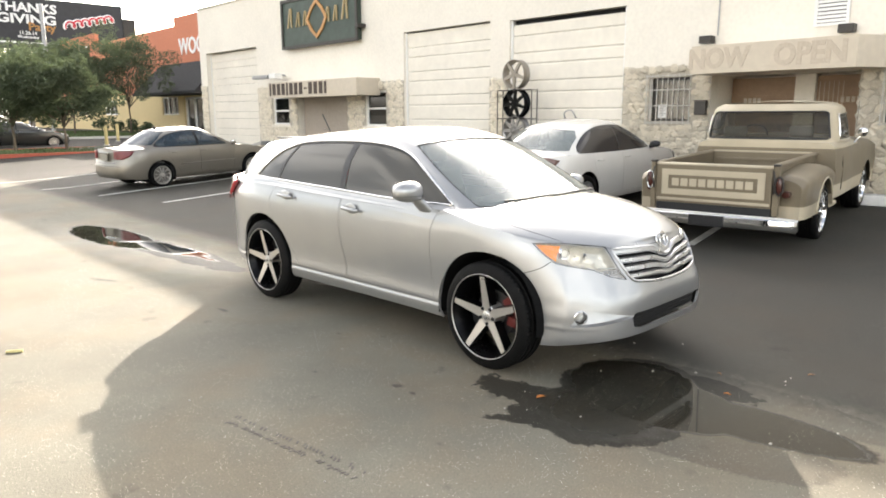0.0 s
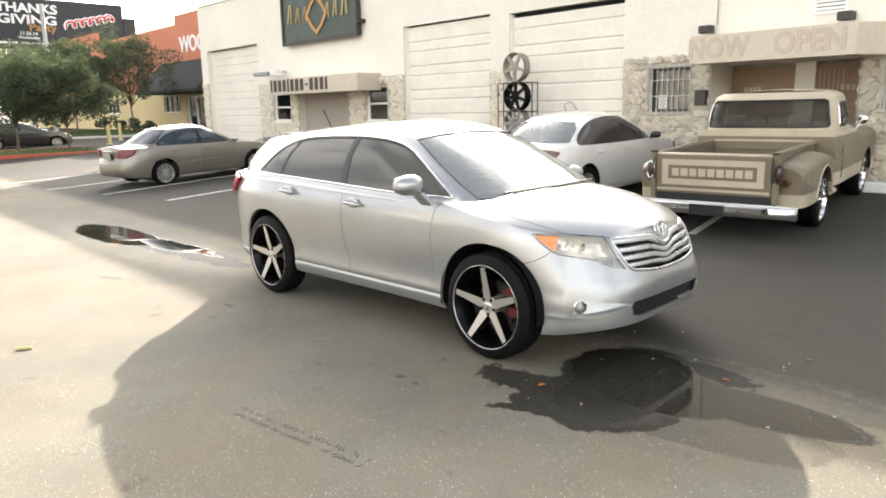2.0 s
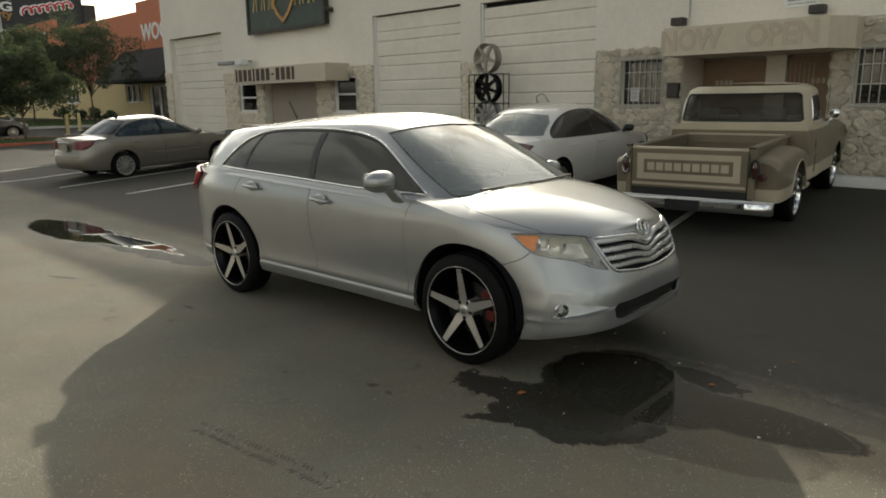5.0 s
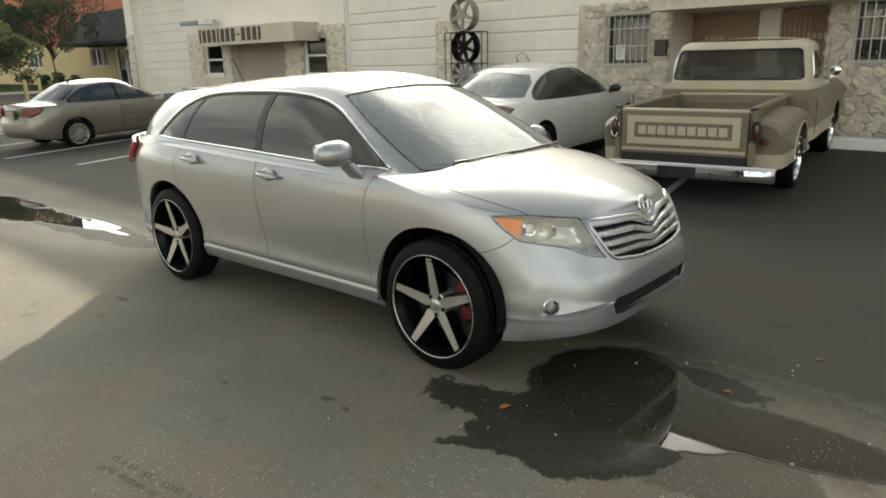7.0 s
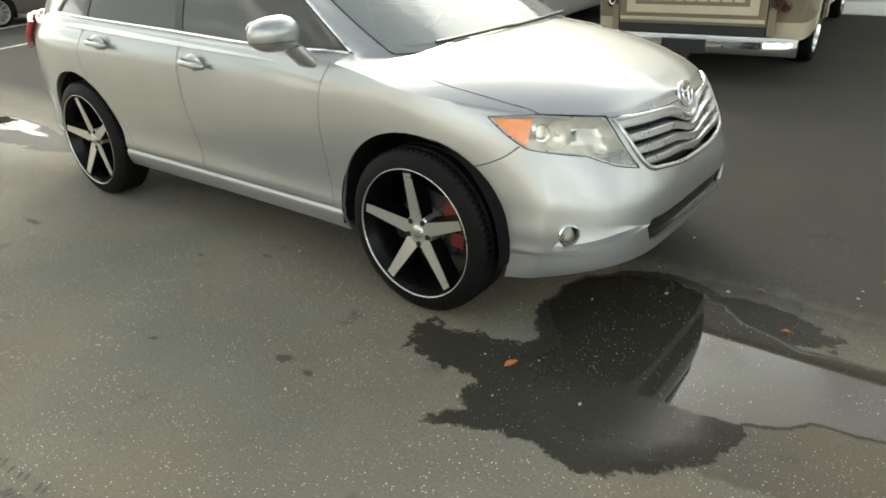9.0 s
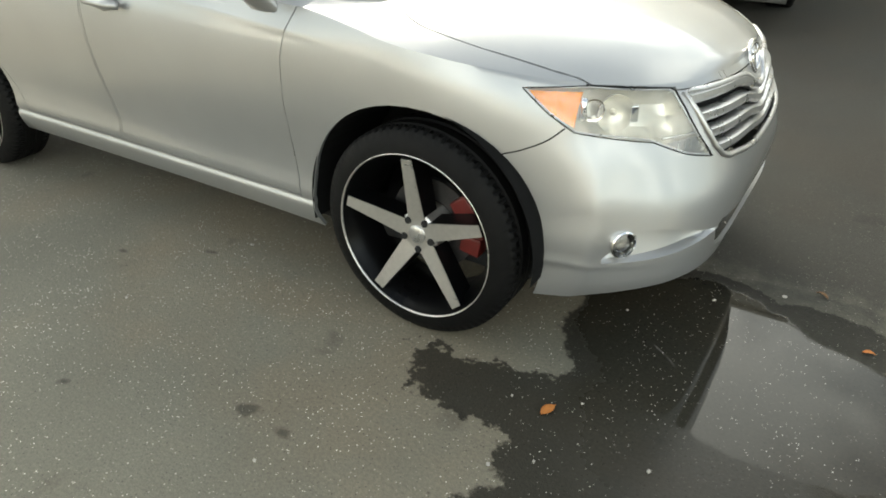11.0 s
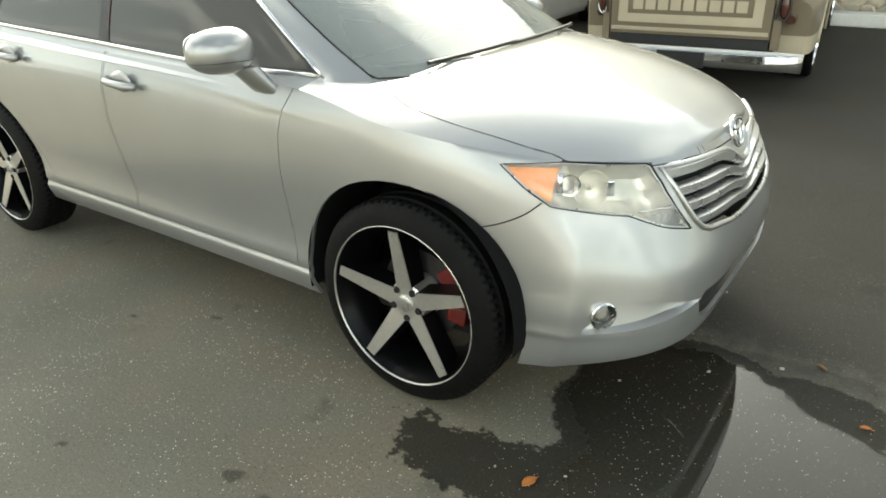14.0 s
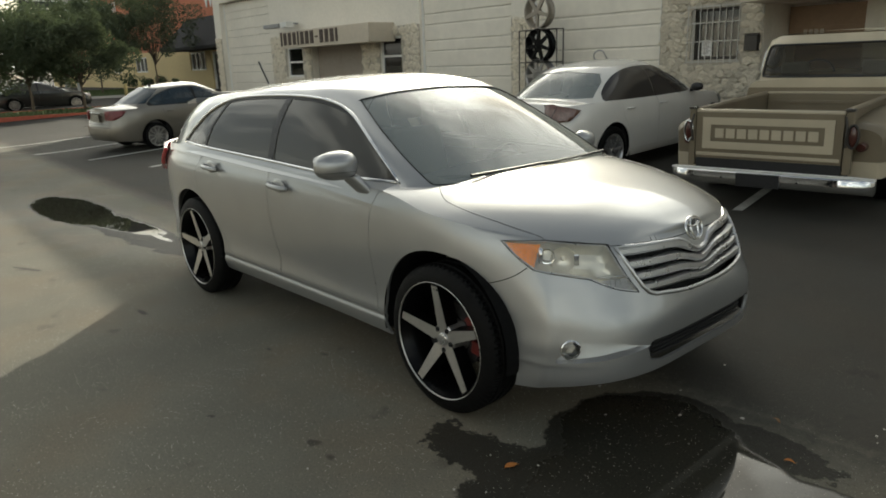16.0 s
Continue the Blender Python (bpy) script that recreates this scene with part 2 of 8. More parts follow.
def thing(name, label, category, m=None, group="", kind=""):
    """An Empty that carries the parts of one thing."""
    ob = new(name)
    ob.empty_display_size = 0.1
    if m is not None:
        ob.matrix_world = m
    return tagged(ob, label, category, group, kind)


def box(bm, x0, x1, y0, y1, z0, z1, bevel=0.0, m=None):
    v = [bm.verts.new((x, y, z)) for x in (x0, x1) for y in (y0, y1) for z in (z0, z1)]
    f = [bm.faces.new([v[i] for i in q]) for q in ((0, 1, 3, 2), (4, 6, 7, 5), (0, 4, 5, 1), (2, 3, 7, 6), (0, 2, 6, 4), (1, 5, 7, 3))]
    if bevel:
        e = list({e for q in f for e in q.edges})
        r = bmesh.ops.bevel(bm, geom=e, offset=bevel, segments=2, affect="EDGES", profile=0.6)
        v = list({w for q in r["faces"] for w in q.verts} | {w for w in v if w.is_valid})
    if m is not None:
        bmesh.ops.transform(bm, matrix=m, verts=[w for w in v if w.is_valid])
    return bm


def boxed(*a, **k):
    return box(bmesh.new(), *a, **k)


def prism(bm, pts, axis, a, b):
    """A flat outline (2D points) drawn out along an axis from a to b."""
    def put(p, h):
        return {"x": (h, p[0], p[1]), "y": (p[0], h, p[1]), "z": (p[0], p[1], h)}[axis]
    lo, hi = [bm.verts.new(put(p, a)) for p in pts], [bm.verts.new(put(p, b)) for p in pts]
    n = len(pts)
    bm.faces.new(lo), bm.faces.new(hi[::-1])
    for i in range(n):
        bm.faces.new((lo[i], hi[i], hi[(i + 1) % n], lo[(i + 1) % n]))
    bmesh.ops.recalc_face_normals(bm, faces=bm.faces)
    return bm


def tube(bm, pts, radius, sides=8, closed=False, taper=None):
    """A round bar along points."""
    pts = [Vector(p) for p in pts]
    n, rings = len(pts), []
    up = None
    for i, p in enumerate(pts):
        a, b = (pts[i - 1], pts[(i + 1) % n]) if closed else (pts[max(i - 1, 0)], pts[min(i + 1, n - 1)])
        t = (b - a).normalized()
        up = (t.orthogonal() if up is None else up - t * up.dot(t)).normalized()
        side, r = t.cross(up), radius * (taper(i / max(1, n - 1)) if taper else 1)
        rings.append([bm.verts.new(p + (up * math.cos(k * math.tau / sides) + side * math.sin(k * math.tau / sides)) * r) for k in range(sides)])
    for i in range(n if closed else n - 1):
        q, w = rings[i], rings[(i + 1) % n]
        for k in range(sides):
            bm.faces.new((q[k], q[(k + 1) % sides], w[(k + 1) % sides], w[k]))
    if not closed:
        bm.faces.new(rings[0][::-1]), bm.faces.new(rings[-1])
    return bm


def lathe(bm, profile, axis="y", steps=40, centre=(0, 0, 0), closed=False):
    """Turns a profile of (along, radius) about an axis."""
    c, rings = Vector(centre), []
    for k in range(steps):
        a = k * math.tau / steps
        ring = []
        for h, r in profile:
            u, w = r * math.cos(a), r * math.sin(a)
            ring.append(bm.verts.new(c + Vector({"y": (u, h, w), "z": (u, w, h), "x": (h, u, w)}[axis])))
        rings.append(ring)
    m = len(profile)
    for k in range(steps):
        q, w = rings[k], rings[(k + 1) % steps]
        for j in range(m if closed else m - 1):
            bm.faces.new((q[j], q[(j + 1) % m], w[(j + 1) % m], w[j]))
    bmesh.ops.remove_doubles(bm, verts=bm.verts, dist=1e-5)
    bmesh.ops.recalc_face_normals(bm, faces=bm.faces)
    return bm


def ball(bm, centre, size, sub=2):
    r = bmesh.ops.create_icosphere(bm, subdivisions=sub, radius=1, matrix=Matrix.Translation(centre) @ Matrix.Diagonal((*size, 1)))
    return bm, r["verts"]


def lettering(text, size, mat, m, parent, depth=0.012, name="letter", bold=0.018):
    """Raised letters in the built-in font, each a mesh of its own, set out as one centred line."""
    def shaped(word):
        cu = bpy.data.curves.new(name, "FONT")
        cu.body, cu.size, cu.extrude, cu.align_y, cu.resolution_u, cu.offset = word, size, depth, "CENTER", 3, bold * size
        tmp = new("tmp", cu)
        me = bpy.data.meshes.new_from_object(tmp.evaluated_get(bpy.context.evaluated_depsgraph_get()))
        bpy.data.objects.remove(tmp)
        xs = [v.co.x for v in me.vertices]
        return me, max(xs)
    start = -shaped(text)[1] / 2
    for k, letter in enumerate(text):
        if letter == " ":
            continue
        me, reach = shaped(letter)
        me.materials.clear()
        me.materials.append(mat)
        ob = new(name, me)
        ob.parent = parent
        ob.matrix_local = m @ Matrix.Translation((start + shaped(text[:k + 1])[1] - reach, 0, 0))


# ---- the ground ----
def ground_z(y):
    """The lot falls gently from the building to the gutter line by the puddles."""
    return 0.03 * min(max(y - 0.8, 0.0), 8.3)


def asphalt_material():
    m = bpy.data.materials.new("worn_asphalt")
    m.use_nodes = True
    nt, p = m.node_tree, m.node_tree.nodes["Principled BSDF"]
    L = nt.links.new
    tc = nt.nodes.new("ShaderNodeTexCoord")
    pos = tc.outputs["Object"]

    def noise_tex(scale, detail=5.0, rough=0.55):
        n = nt.nodes.new("ShaderNodeTexNoise")
        n.inputs["Scale"].default_value, n.inputs["Detail"].default_value, n.inputs["Roughness"].default_value = scale, detail, rough
        L(pos, n.inputs["Vector"])
        return n

    def calc(op, a, b=None, clamp=False):
        n = nt.nodes.new("ShaderNodeMath")
        n.operation, n.use_clamp = op, clamp
        for i, v in enumerate((a, b)):
            if v is None:
                continue
            if isinstance(v, (int, float)):
                n.inputs[i].default_value = v
            else:
                L(v, n.inputs[i])
        return n.outputs[0]

    def ramp(v, a, b, lo=0.0, hi=1.0):
        r = nt.nodes.new("ShaderNodeMapRange")
        r.interpolation_type = "SMOOTHSTEP"
        for k, x in (("From Min", a), ("From Max", b), ("To Min", lo), ("To Max", hi)):
            r.inputs[k].default_value = x
        L(v, r.inputs["Value"])
        return r.outputs[0]

    def centred(scale, amount):
        return calc("MULTIPLY", calc("SUBTRACT", noise_tex(scale, 5.0, 0.6).outputs["Fac"], 0.5), amount)

    ragged = calc("ADD", calc("ADD", centred(3.0, 0.30), centred(11.0, 0.20)), centred(42.0, 0.09))
    wob = noise_tex(2.2, 6.0, 0.6).outputs["Fac"]
    fine = noise_tex(13.0, 6.0, 0.65).outputs["Fac"]
    warp = calc("ADD", calc("MULTIPLY", calc("SUBTRACT", wob, 0.5), 0.35), calc("MULTIPLY", calc("SUBTRACT", fine, 0.5), 0.8))

    def blot(cx, cy, rx, ry, turn, wobble=1.0):
        """How many metres outside a ragged oval a place lies, nearly."""
        mp = nt.nodes.new("ShaderNodeMapping")
        mp.vector_type = "TEXTURE"
        mp.inputs["Location"].default_value = (cx, cy, 0)
        mp.inputs["Rotation"].default_value = (0, 0, radians(turn))
        mp.inputs["Scale"].default_value = (rx, ry, 100)
        L(pos, mp.inputs["Vector"])
        ln = nt.nodes.new("ShaderNodeVectorMath")
        ln.operation = "LENGTH"
        L(mp.outputs[0], ln.inputs[0])
        return calc("ADD", calc("MULTIPLY", calc("SUBTRACT", ln.outputs["Value"], 1.0), min(rx, ry)), calc("MULTIPLY", ragged, wobble))

    def nearest(*v):
        out = v[0]
        for w in v[1:]:
            out = calc("MINIMUM", out, w)
        return out

    # the oval at x = 2.2 darkens and smooths the ground under the bumper
    front_pool = nearest(blot(2.52, -0.49, 0.52, 0.37, 0, 0.25), blot(2.93, -0.42, 0.72, 0.24, 6, 0.2), blot(2.20, -0.34, 0.42, 0.40, 0, 0.5))
    front_film = nearest(front_pool, blot(2.36, -0.84, 0.44, 0.48, 0, 0.6), blot(2.20, -0.36, 0.42, 0.48, 0, 0.5))
    rear_pool = nearest(blot(-6.1, -0.88, 1.4, 0.38, 2, 0.5), blot(-5.0, -0.75, 1.4, 0.22, 9, 0.4), blot(-3.9, -0.60, 0.7, 0.05, 3, 0.3))
    rear_damp = nearest(rear_pool, blot(-4.5, -0.72, 1.9, 0.26, 3, 0.6))
    front_damp = nearest(front_film, blot(1.98, -1.0, 0.46, 0.17, 2), blot(2.06, -1.33, 0.26, 0.05, 30, 0.6), blot(2.22, -1.14, 0.32, 0.19, 10, 0.6),
                         blot(2.55, -0.08, 0.40, 0.16, 4, 0.6))
    drying = nearest(blot(3.02, -0.80, 0.60, 0.27, 12, 0.35), blot(2.95, -0.02, 0.85, 0.20, -5, 0.35))
    water = ramp(nearest(front_pool, rear_pool), -0.025, 0.0, 1.0, 0.0)
    damp = ramp(nearest(front_damp, rear_damp), -0.006, 0.014, 1.0, 0.0)
    silt = ramp(blot(-5.0, -0.95, 3.1, 0.68, 6, 0.7), -0.25, 0.05, 1.0, 0.0)
    film = calc("MAXIMUM", ramp(front_film, -0.14, 0.0, 1.0, 0.0), calc("MULTIPLY", silt, 0.28))

    # dry colour: fine grain, broad patches, pale aggregate
    cells = nt.nodes.new("ShaderNodeTexVoronoi")
    cells.inputs["Scale"].default_value = 170
    L(pos, cells.inputs["Vector"])
    sep = nt.nodes.new("ShaderNodeSeparateColor")
    L(cells.outputs["Color"], sep.inputs[0])
    broad = noise_tex(0.55, 6.0, 0.6).outputs["Fac"]
    patchy = ramp(noise_tex(2.6, 4.0, 0.6).outputs["Fac"], 0.36, 0.62, 0.25, 1.0)
    chip = calc("MULTIPLY", calc("MULTIPLY", ramp(sep.outputs[0], 0.925, 0.985), patchy), ramp(cells.outputs["Distance"], 0.25, 0.5, 1.0, 0.0))
    pit = calc("MULTIPLY", ramp(sep.outputs[1], 0.955, 0.985), ramp(cells.outputs["Distance"], 0.25, 0.55, 1.0, 0.0))
    grain = noise_tex(90.0, 3.0).outputs["Fac"]
    tone = calc("MULTIPLY", ramp(broad, 0.3, 0.7, 0.84, 1.14), ramp(grain, 0.25, 0.75, 0.86, 1.14))
    tone = calc("MULTIPLY", tone, calc("SUBTRACT", 1.0, calc("MULTIPLY", pit, 0.55)))
    spots = ramp(noise_tex(3.2, 3.0, 0.5).outputs["Fac"], 0.66, 0.74, 1.0, 0.72)
    tone = calc("MULTIPLY", tone, spots)
    # oil drops along the driveway, and one cast shadow painted at (-3.3, -1.9)
    drips_and_shadow = nearest(blot(1.20, -1.50, 0.045, 0.026, 20, 0.22), blot(1.37, -1.51, 0.032, 0.020, 0, 0.2), blot(0.36, -0.93, 0.06, 0.022, 10, 0.2),
                    blot(0.03, -1.14, 0.04, 0.018, 0, 0.18), blot(-1.28, -1.50, 0.10, 0.03, 5, 0.25), blot(0.62, -1.75, 0.03, 0.02, 30, 0.15),
                    blot(-3.3, -1.9, 0.25, 0.03, 24, 0.3), blot(1.05, -2.2, 0.03, 0.02, 0, 0.15))
    tone = calc("MULTIPLY", tone, ramp(drips_and_shadow, -0.016, 0.002, 0.42, 1.0))
    # the ground turns much darker from the driveway towards the stalls
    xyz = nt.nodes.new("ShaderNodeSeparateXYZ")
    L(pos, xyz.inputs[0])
    stall_tone = ramp(calc("ADD", xyz.outputs[1], calc("MULTIPLY", warp, 0.5)), -0.15, 0.35, 1.0, 0.22)
    tone = calc("MULTIPLY", tone, stall_tone)
    # shade over the side street beyond the lot, put into the asphalt's colour
    tone = calc("MULTIPLY", tone, ramp(xyz.outputs[0], -20.5, -18.5, 0.55, 1.0))
    col = nt.nodes.new("ShaderNodeMix")
    col.data_type = "RGBA"
    col.inputs["B"].default_value = (0.80, 0.76, 0.66, 1)
    # the binder is browner in places, and rust has run off the cars
    tint = nt.nodes.new("ShaderNodeMix")
    tint.data_type = "RGBA"
    tint.inputs["A"].default_value, tint.inputs["B"].default_value = (0.139, 0.131, 0.101, 1), (0.154, 0.131, 0.0925, 1)
    rusty = ramp(blot(0.95, -0.95, 0.50, 0.16, 8, 1.0), -0.2, 0.12, 1.0, 0.0)
    L(calc("MAXIMUM", ramp(noise_tex(0.9, 4.0, 0.55).outputs["Fac"], 0.40, 0.66), rusty), tint.inputs["Factor"])
    L(tint.outputs["Result"], col.inputs["A"])
    L(chip, col.inputs["Factor"])
    sc = nt.nodes.new("ShaderNodeVectorMath")
    sc.operation = "SCALE"
    L(col.outputs["Result"], sc.inputs[0])
    # pale silt has dried round the far puddle
    tone = calc("MULTIPLY", tone, ramp(silt, 0, 1, 1.0, 1.1))
    wetness = calc("SUBTRACT", 1.0, calc("MAXIMUM", calc("MULTIPLY", damp, 0.80), ramp(drying, -0.01, 0.02, 0.34, 0.0)))
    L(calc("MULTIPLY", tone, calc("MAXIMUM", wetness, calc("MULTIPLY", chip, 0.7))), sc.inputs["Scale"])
    # water bends light less than stone, so it mirrors less
    L(ramp(damp, 0, 1, 0.45, 0.18), p.inputs["Specular IOR Level"])
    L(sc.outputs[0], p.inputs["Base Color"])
    # water is smooth and level, damp ground glossier than dry
    r1 = ramp(damp, 0, 1, 0.88, 0.70)
    rough = nt.nodes.new("ShaderNodeMix")
    thin_wet = nt.nodes.new("ShaderNodeMix")
    L(film, thin_wet.inputs["Factor"]), L(r1, thin_wet.inputs["A"])
    thin_wet.inputs["B"].default_value = 0.27
    L(water, rough.inputs["Factor"]), L(thin_wet.outputs["Result"], rough.inputs["A"])
    rough.inputs["B"].default_value = 0.015
    L(rough.outputs["Result"], p.inputs["Roughness"])
    bump = nt.nodes.new("ShaderNodeBump")
    bump.inputs["Distance"].default_value = 0.004
    L(calc("MULTIPLY", calc("SUBTRACT", 1.0, calc("MAXIMUM", water, calc("MULTIPLY", film, 0.85))), 0.55), bump.inputs["Strength"])
    L(calc("ADD", calc("MULTIPLY", grain, 0.6), calc("MULTIPLY", cells.outputs["Distance"], 0.6)), bump.inputs["Height"])
    # the lot leans a little, and water lies level in it
    geo = nt.nodes.new("ShaderNodeNewGeometry")
    lean = nt.nodes.new("ShaderNodeVectorMath")
    lean.operation, lean.inputs[0].default_value = "SCALE", (-0.016, 0.006, 0.0)
    L(water, lean.inputs["Scale"])
    level = nt.nodes.new("ShaderNodeVectorMath")
    level.operation = "ADD"
    L(geo.outputs["Normal"], level.inputs[0]), L(lean.outputs[0], level.inputs[1])
    L(level.outputs[0], bump.inputs["Normal"])
    L(bump.outputs[0], p.inputs["Normal"])
    return m


ASPHALT = asphalt_material()


def build_ground():
    xs = sorted({-900, -300, -120, -60, 60, 120, 300, 900, *range(-40, 41, 4)})
    ys = sorted({-900, -300, -100, -40, -20, -10, -4, 0.8, 9.1, 20, 40, 100, 300, 900, *[0.8 + 8.3 * k / 6 for k in range(7)]})
    bm = bmesh.new()
    grid = [[bm.verts.new((x, y, ground_z(y))) for y in ys] for x in xs]
    for i in range(len(xs) - 1):
        for j in range(len(ys) - 1):
            bm.faces.new((grid[i][j], grid[i + 1][j], grid[i + 1][j + 1], grid[i][j + 1]))
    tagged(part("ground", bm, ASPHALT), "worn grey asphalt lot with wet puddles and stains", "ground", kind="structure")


build_ground()
FADED_WHITE = material("faded_white_road_paint", (0.55, 0.54, 0.50), 0.85, var=0.18, scale=25, bump=0.2, stain=0.3, stain_scale=5)


def stall_line(x, y, length, turn, width=0.10):
    """A painted stripe that follows the slope of the lot."""
    d, n = Vector((-math.sin(radians(turn)), math.cos(radians(turn)))), Vector((math.cos(radians(turn)), math.sin(radians(turn))))
    bm = bmesh.new()
    last = None
    for k in range(9):
        c = Vector((x, y)) + d * length * k / 8
        ring = [bm.verts.new((*(c + n * s), ground_z(c.y + 0.02) + h)) for s, h in ((-width / 2, 0.001), (-width / 2, 0.005), (width / 2, 0.005), (width / 2, 0.001))]
        if last:
            for a, b in ((0, 1), (1, 2), (2, 3)):
                bm.faces.new((last[a], last[b], ring[b], ring[a]))
        last = ring
    tagged(part("stall_line", bm, FADED_WHITE), "faded white painted parking stall line on asphalt", "road marking", "parking stall lines", "structure")


for x, y, length, turn in ((-11.75, 0.72, 5.4, 14), (-9.42, 1.2, 5.4, 13), (-14.0, 0.15, 5.4, 16), (-16.6, -0.4, 5.4, 18), (0.34, 4.0, 4.6, 12), (-4.6, 2.4, 5.4, 12), (-7.0, 1.8, 5.4, 12), (3.9, 4.4, 4.4, 12)):
    stall_line(x, y, length, turn)



# ---- the white workshop building ----
FY = 9.12                       # its front face
# the step down is out of view, added to shape the roof's shadow edge
ROOF = 5.98                     # the parapet over the left bays
LOW_ROOF = 5.45                 # and over the rest
D1, D2, D3 = (-24.0, -19.8, 4.22), (-11.3, -7.93, 4.02), (-7.28, -4.02, 3.96)
WIN1, WIN2 = (-18.75, -17.62, 1.38, 2.36), (-13.15, -12.12, 1.38, 2.44)
ENTRY = (-17.05, -14.1, 2.34)
BARS1, BARS2 = (-3.38, -2.46, 1.57, 2.45), (0.95, 2.0, 1.57, 2.44)
RECESS = (-2.05, 0.55, 2.46)


def wall_sheet(bm, x0, x1, z0, z1, y0, y1, holes):
    """A wall from y0 (front) to y1 (back) with oblong openings through it."""
    xs = sorted({x0, x1, *[h[0] for h in holes], *[h[1] for h in holes]})
    zs = sorted({z0, z1, *[h[2] for h in holes], *[h[3] for h in holes]})
    solid = {}
    for i in range(len(xs) - 1):
        for j in range(len(zs) - 1):
            cx, cz = (xs[i] + xs[i + 1]) / 2, (zs[j] + zs[j + 1]) / 2
            solid[i, j] = not any(h[0] < cx < h[1] and h[2] < cz < h[3] for h in holes)
    cache = {}

    def v(i, j, k):
        if (i, j, k) not in cache:
            cache[i, j, k] = bm.verts.new((xs[i], (y0, y1)[k], zs[j]))
        return cache[i, j, k]
    for (i, j), s in solid.items():
        if not s:
            continue
        bm.faces.new((v(i, j, 0), v(i + 1, j, 0), v(i + 1, j + 1, 0), v(i, j + 1, 0)))
        bm.faces.new((v(i, j, 1), v(i, j + 1, 1), v(i + 1, j + 1, 1), v(i + 1, j, 1)))
        for di, dj, a, b in ((-1, 0, (0, 0), (0, 1)), (1, 0, (1, 1), (1, 0)), (0, -1, (1, 0), (0, 0)), (0, 1, (0, 1), (1, 1))):
            if not solid.get((i + di, j + dj), False):
                p, q = (i + a[0], j + a[1]), (i + b[0], j + b[1])
                bm.faces.new((v(*p, 0), v(*q, 0), v(*q, 1), v(*p, 1)))
    bmesh.ops.recalc_face_normals(bm, faces=bm.faces)
    return bm


holes = [(a, b, -0.3, h) for a, b, h in (D1, D2, D3, ENTRY, RECESS)] + [WIN1, WIN2, BARS1, BARS2]
tagged(part("wall_north", wall_sheet(bmesh.new(), -24.6, 14.0, -0.3, LOW_ROOF, FY, FY + 0.3, holes), STUCCO),
                    "cream-painted stucco front wall of a workshop with bays", "wall", kind="structure")
bm = bmesh.new()
box(bm, -24.6, -24.3, FY + 0.3, FY + 16, -0.3, ROOF)
box(bm, 13.7, 14.0, FY + 0.3, FY + 16, -0.3, LOW_ROOF)
box(bm, -24.3, 13.7, FY + 15.7, FY + 16, -0.3, LOW_ROOF)
box(bm, -24.3, 13.7, FY + 6.0, FY + 6.2, -0.3, LOW_ROOF - 0.4)
tagged(part("wall_rear", bm, STUCCO), "cream stucco side and rear walls of the workshop", "wall", kind="structure")
tagged(part("parapet", boxed(-24.6, -10.0, FY, FY + 0.3, LOW_ROOF + 0.001, ROOF), STUCCO), "raised cream stucco parapet over the bays", "parapet", kind="structure")
tagged(part("roof", boxed(-24.3, 13.7, FY + 0.3, FY + 15.7, LOW_ROOF - 0.5, LOW_ROOF - 0.25), CONCRETE), "flat roof behind the parapet", "roof", kind="structure")
# parapet cap
bm = bmesh.new()
box(bm, -24.66, -9.94, FY - 0.05, FY + 0.36, ROOF + 0.002, ROOF + 0.07, 0.01)
box(bm, -9.94, 14.06, FY - 0.05, FY + 0.36, LOW_ROOF + 0.002, LOW_ROOF + 0.07, 0.01)
tagged(part("trim", bm, STUCCO), "thin painted cap along the parapet", "trim", kind="structure")


def roller_door(name, x0, x1, h, first, depth, label):
    """A sectional door of tall and low panels in turn, set back in its opening, in a frame."""
    t = thing(name, label, "garage door", kind="structure")
    z0 = ground_z(9.1) + 0.01
    y = FY + depth
    edges = [z0]
    while edges[-1] < h - 0.12:
        edges.append(min(h - 0.03, edges[-1] + (0.40, 0.265)[(len(edges) + first) % 2]))
    for low, high in zip(edges, edges[1:]):
        bm = bmesh.new()
        a, b = low + 0.003, high - 0.003
        prism(bm, [(y + 0.05, a), (y + 0.012, a), (y, a + 0.02), (y, b - 0.035), (y + 0.008, b - 0.03), (y + 0.012, b), (y + 0.05, b)], "x", x0 + 0.06, x1 - 0.06)
        part("panel", bm, DOOR_METAL, t)
    bm = bmesh.new()
    for a, b in ((x0 + 0.003, x0 + 0.055), (x1 - 0.055, x1 - 0.003)):
        box(bm, a, b, y - 0.03, y + 0.08, z0, h - 0.003, 0.004)
    part("track", bm, WHITE_METAL, t)
    part("backing", boxed(x0 + 0.003, x1 - 0.003, y + 0.09, y + 0.12, z0, h - 0.003), GAP, t)
    return t


roller_door("door_1", *D1, 0, 0.20, "closed cream sectional garage door, deep in its bay")
roller_door("door_2", *D2, 1, 0.10, "closed cream sectional garage door with a sagging panel")
roller_door("door_3", *D3, 0, 0.08, "closed wide cream sectional garage door")


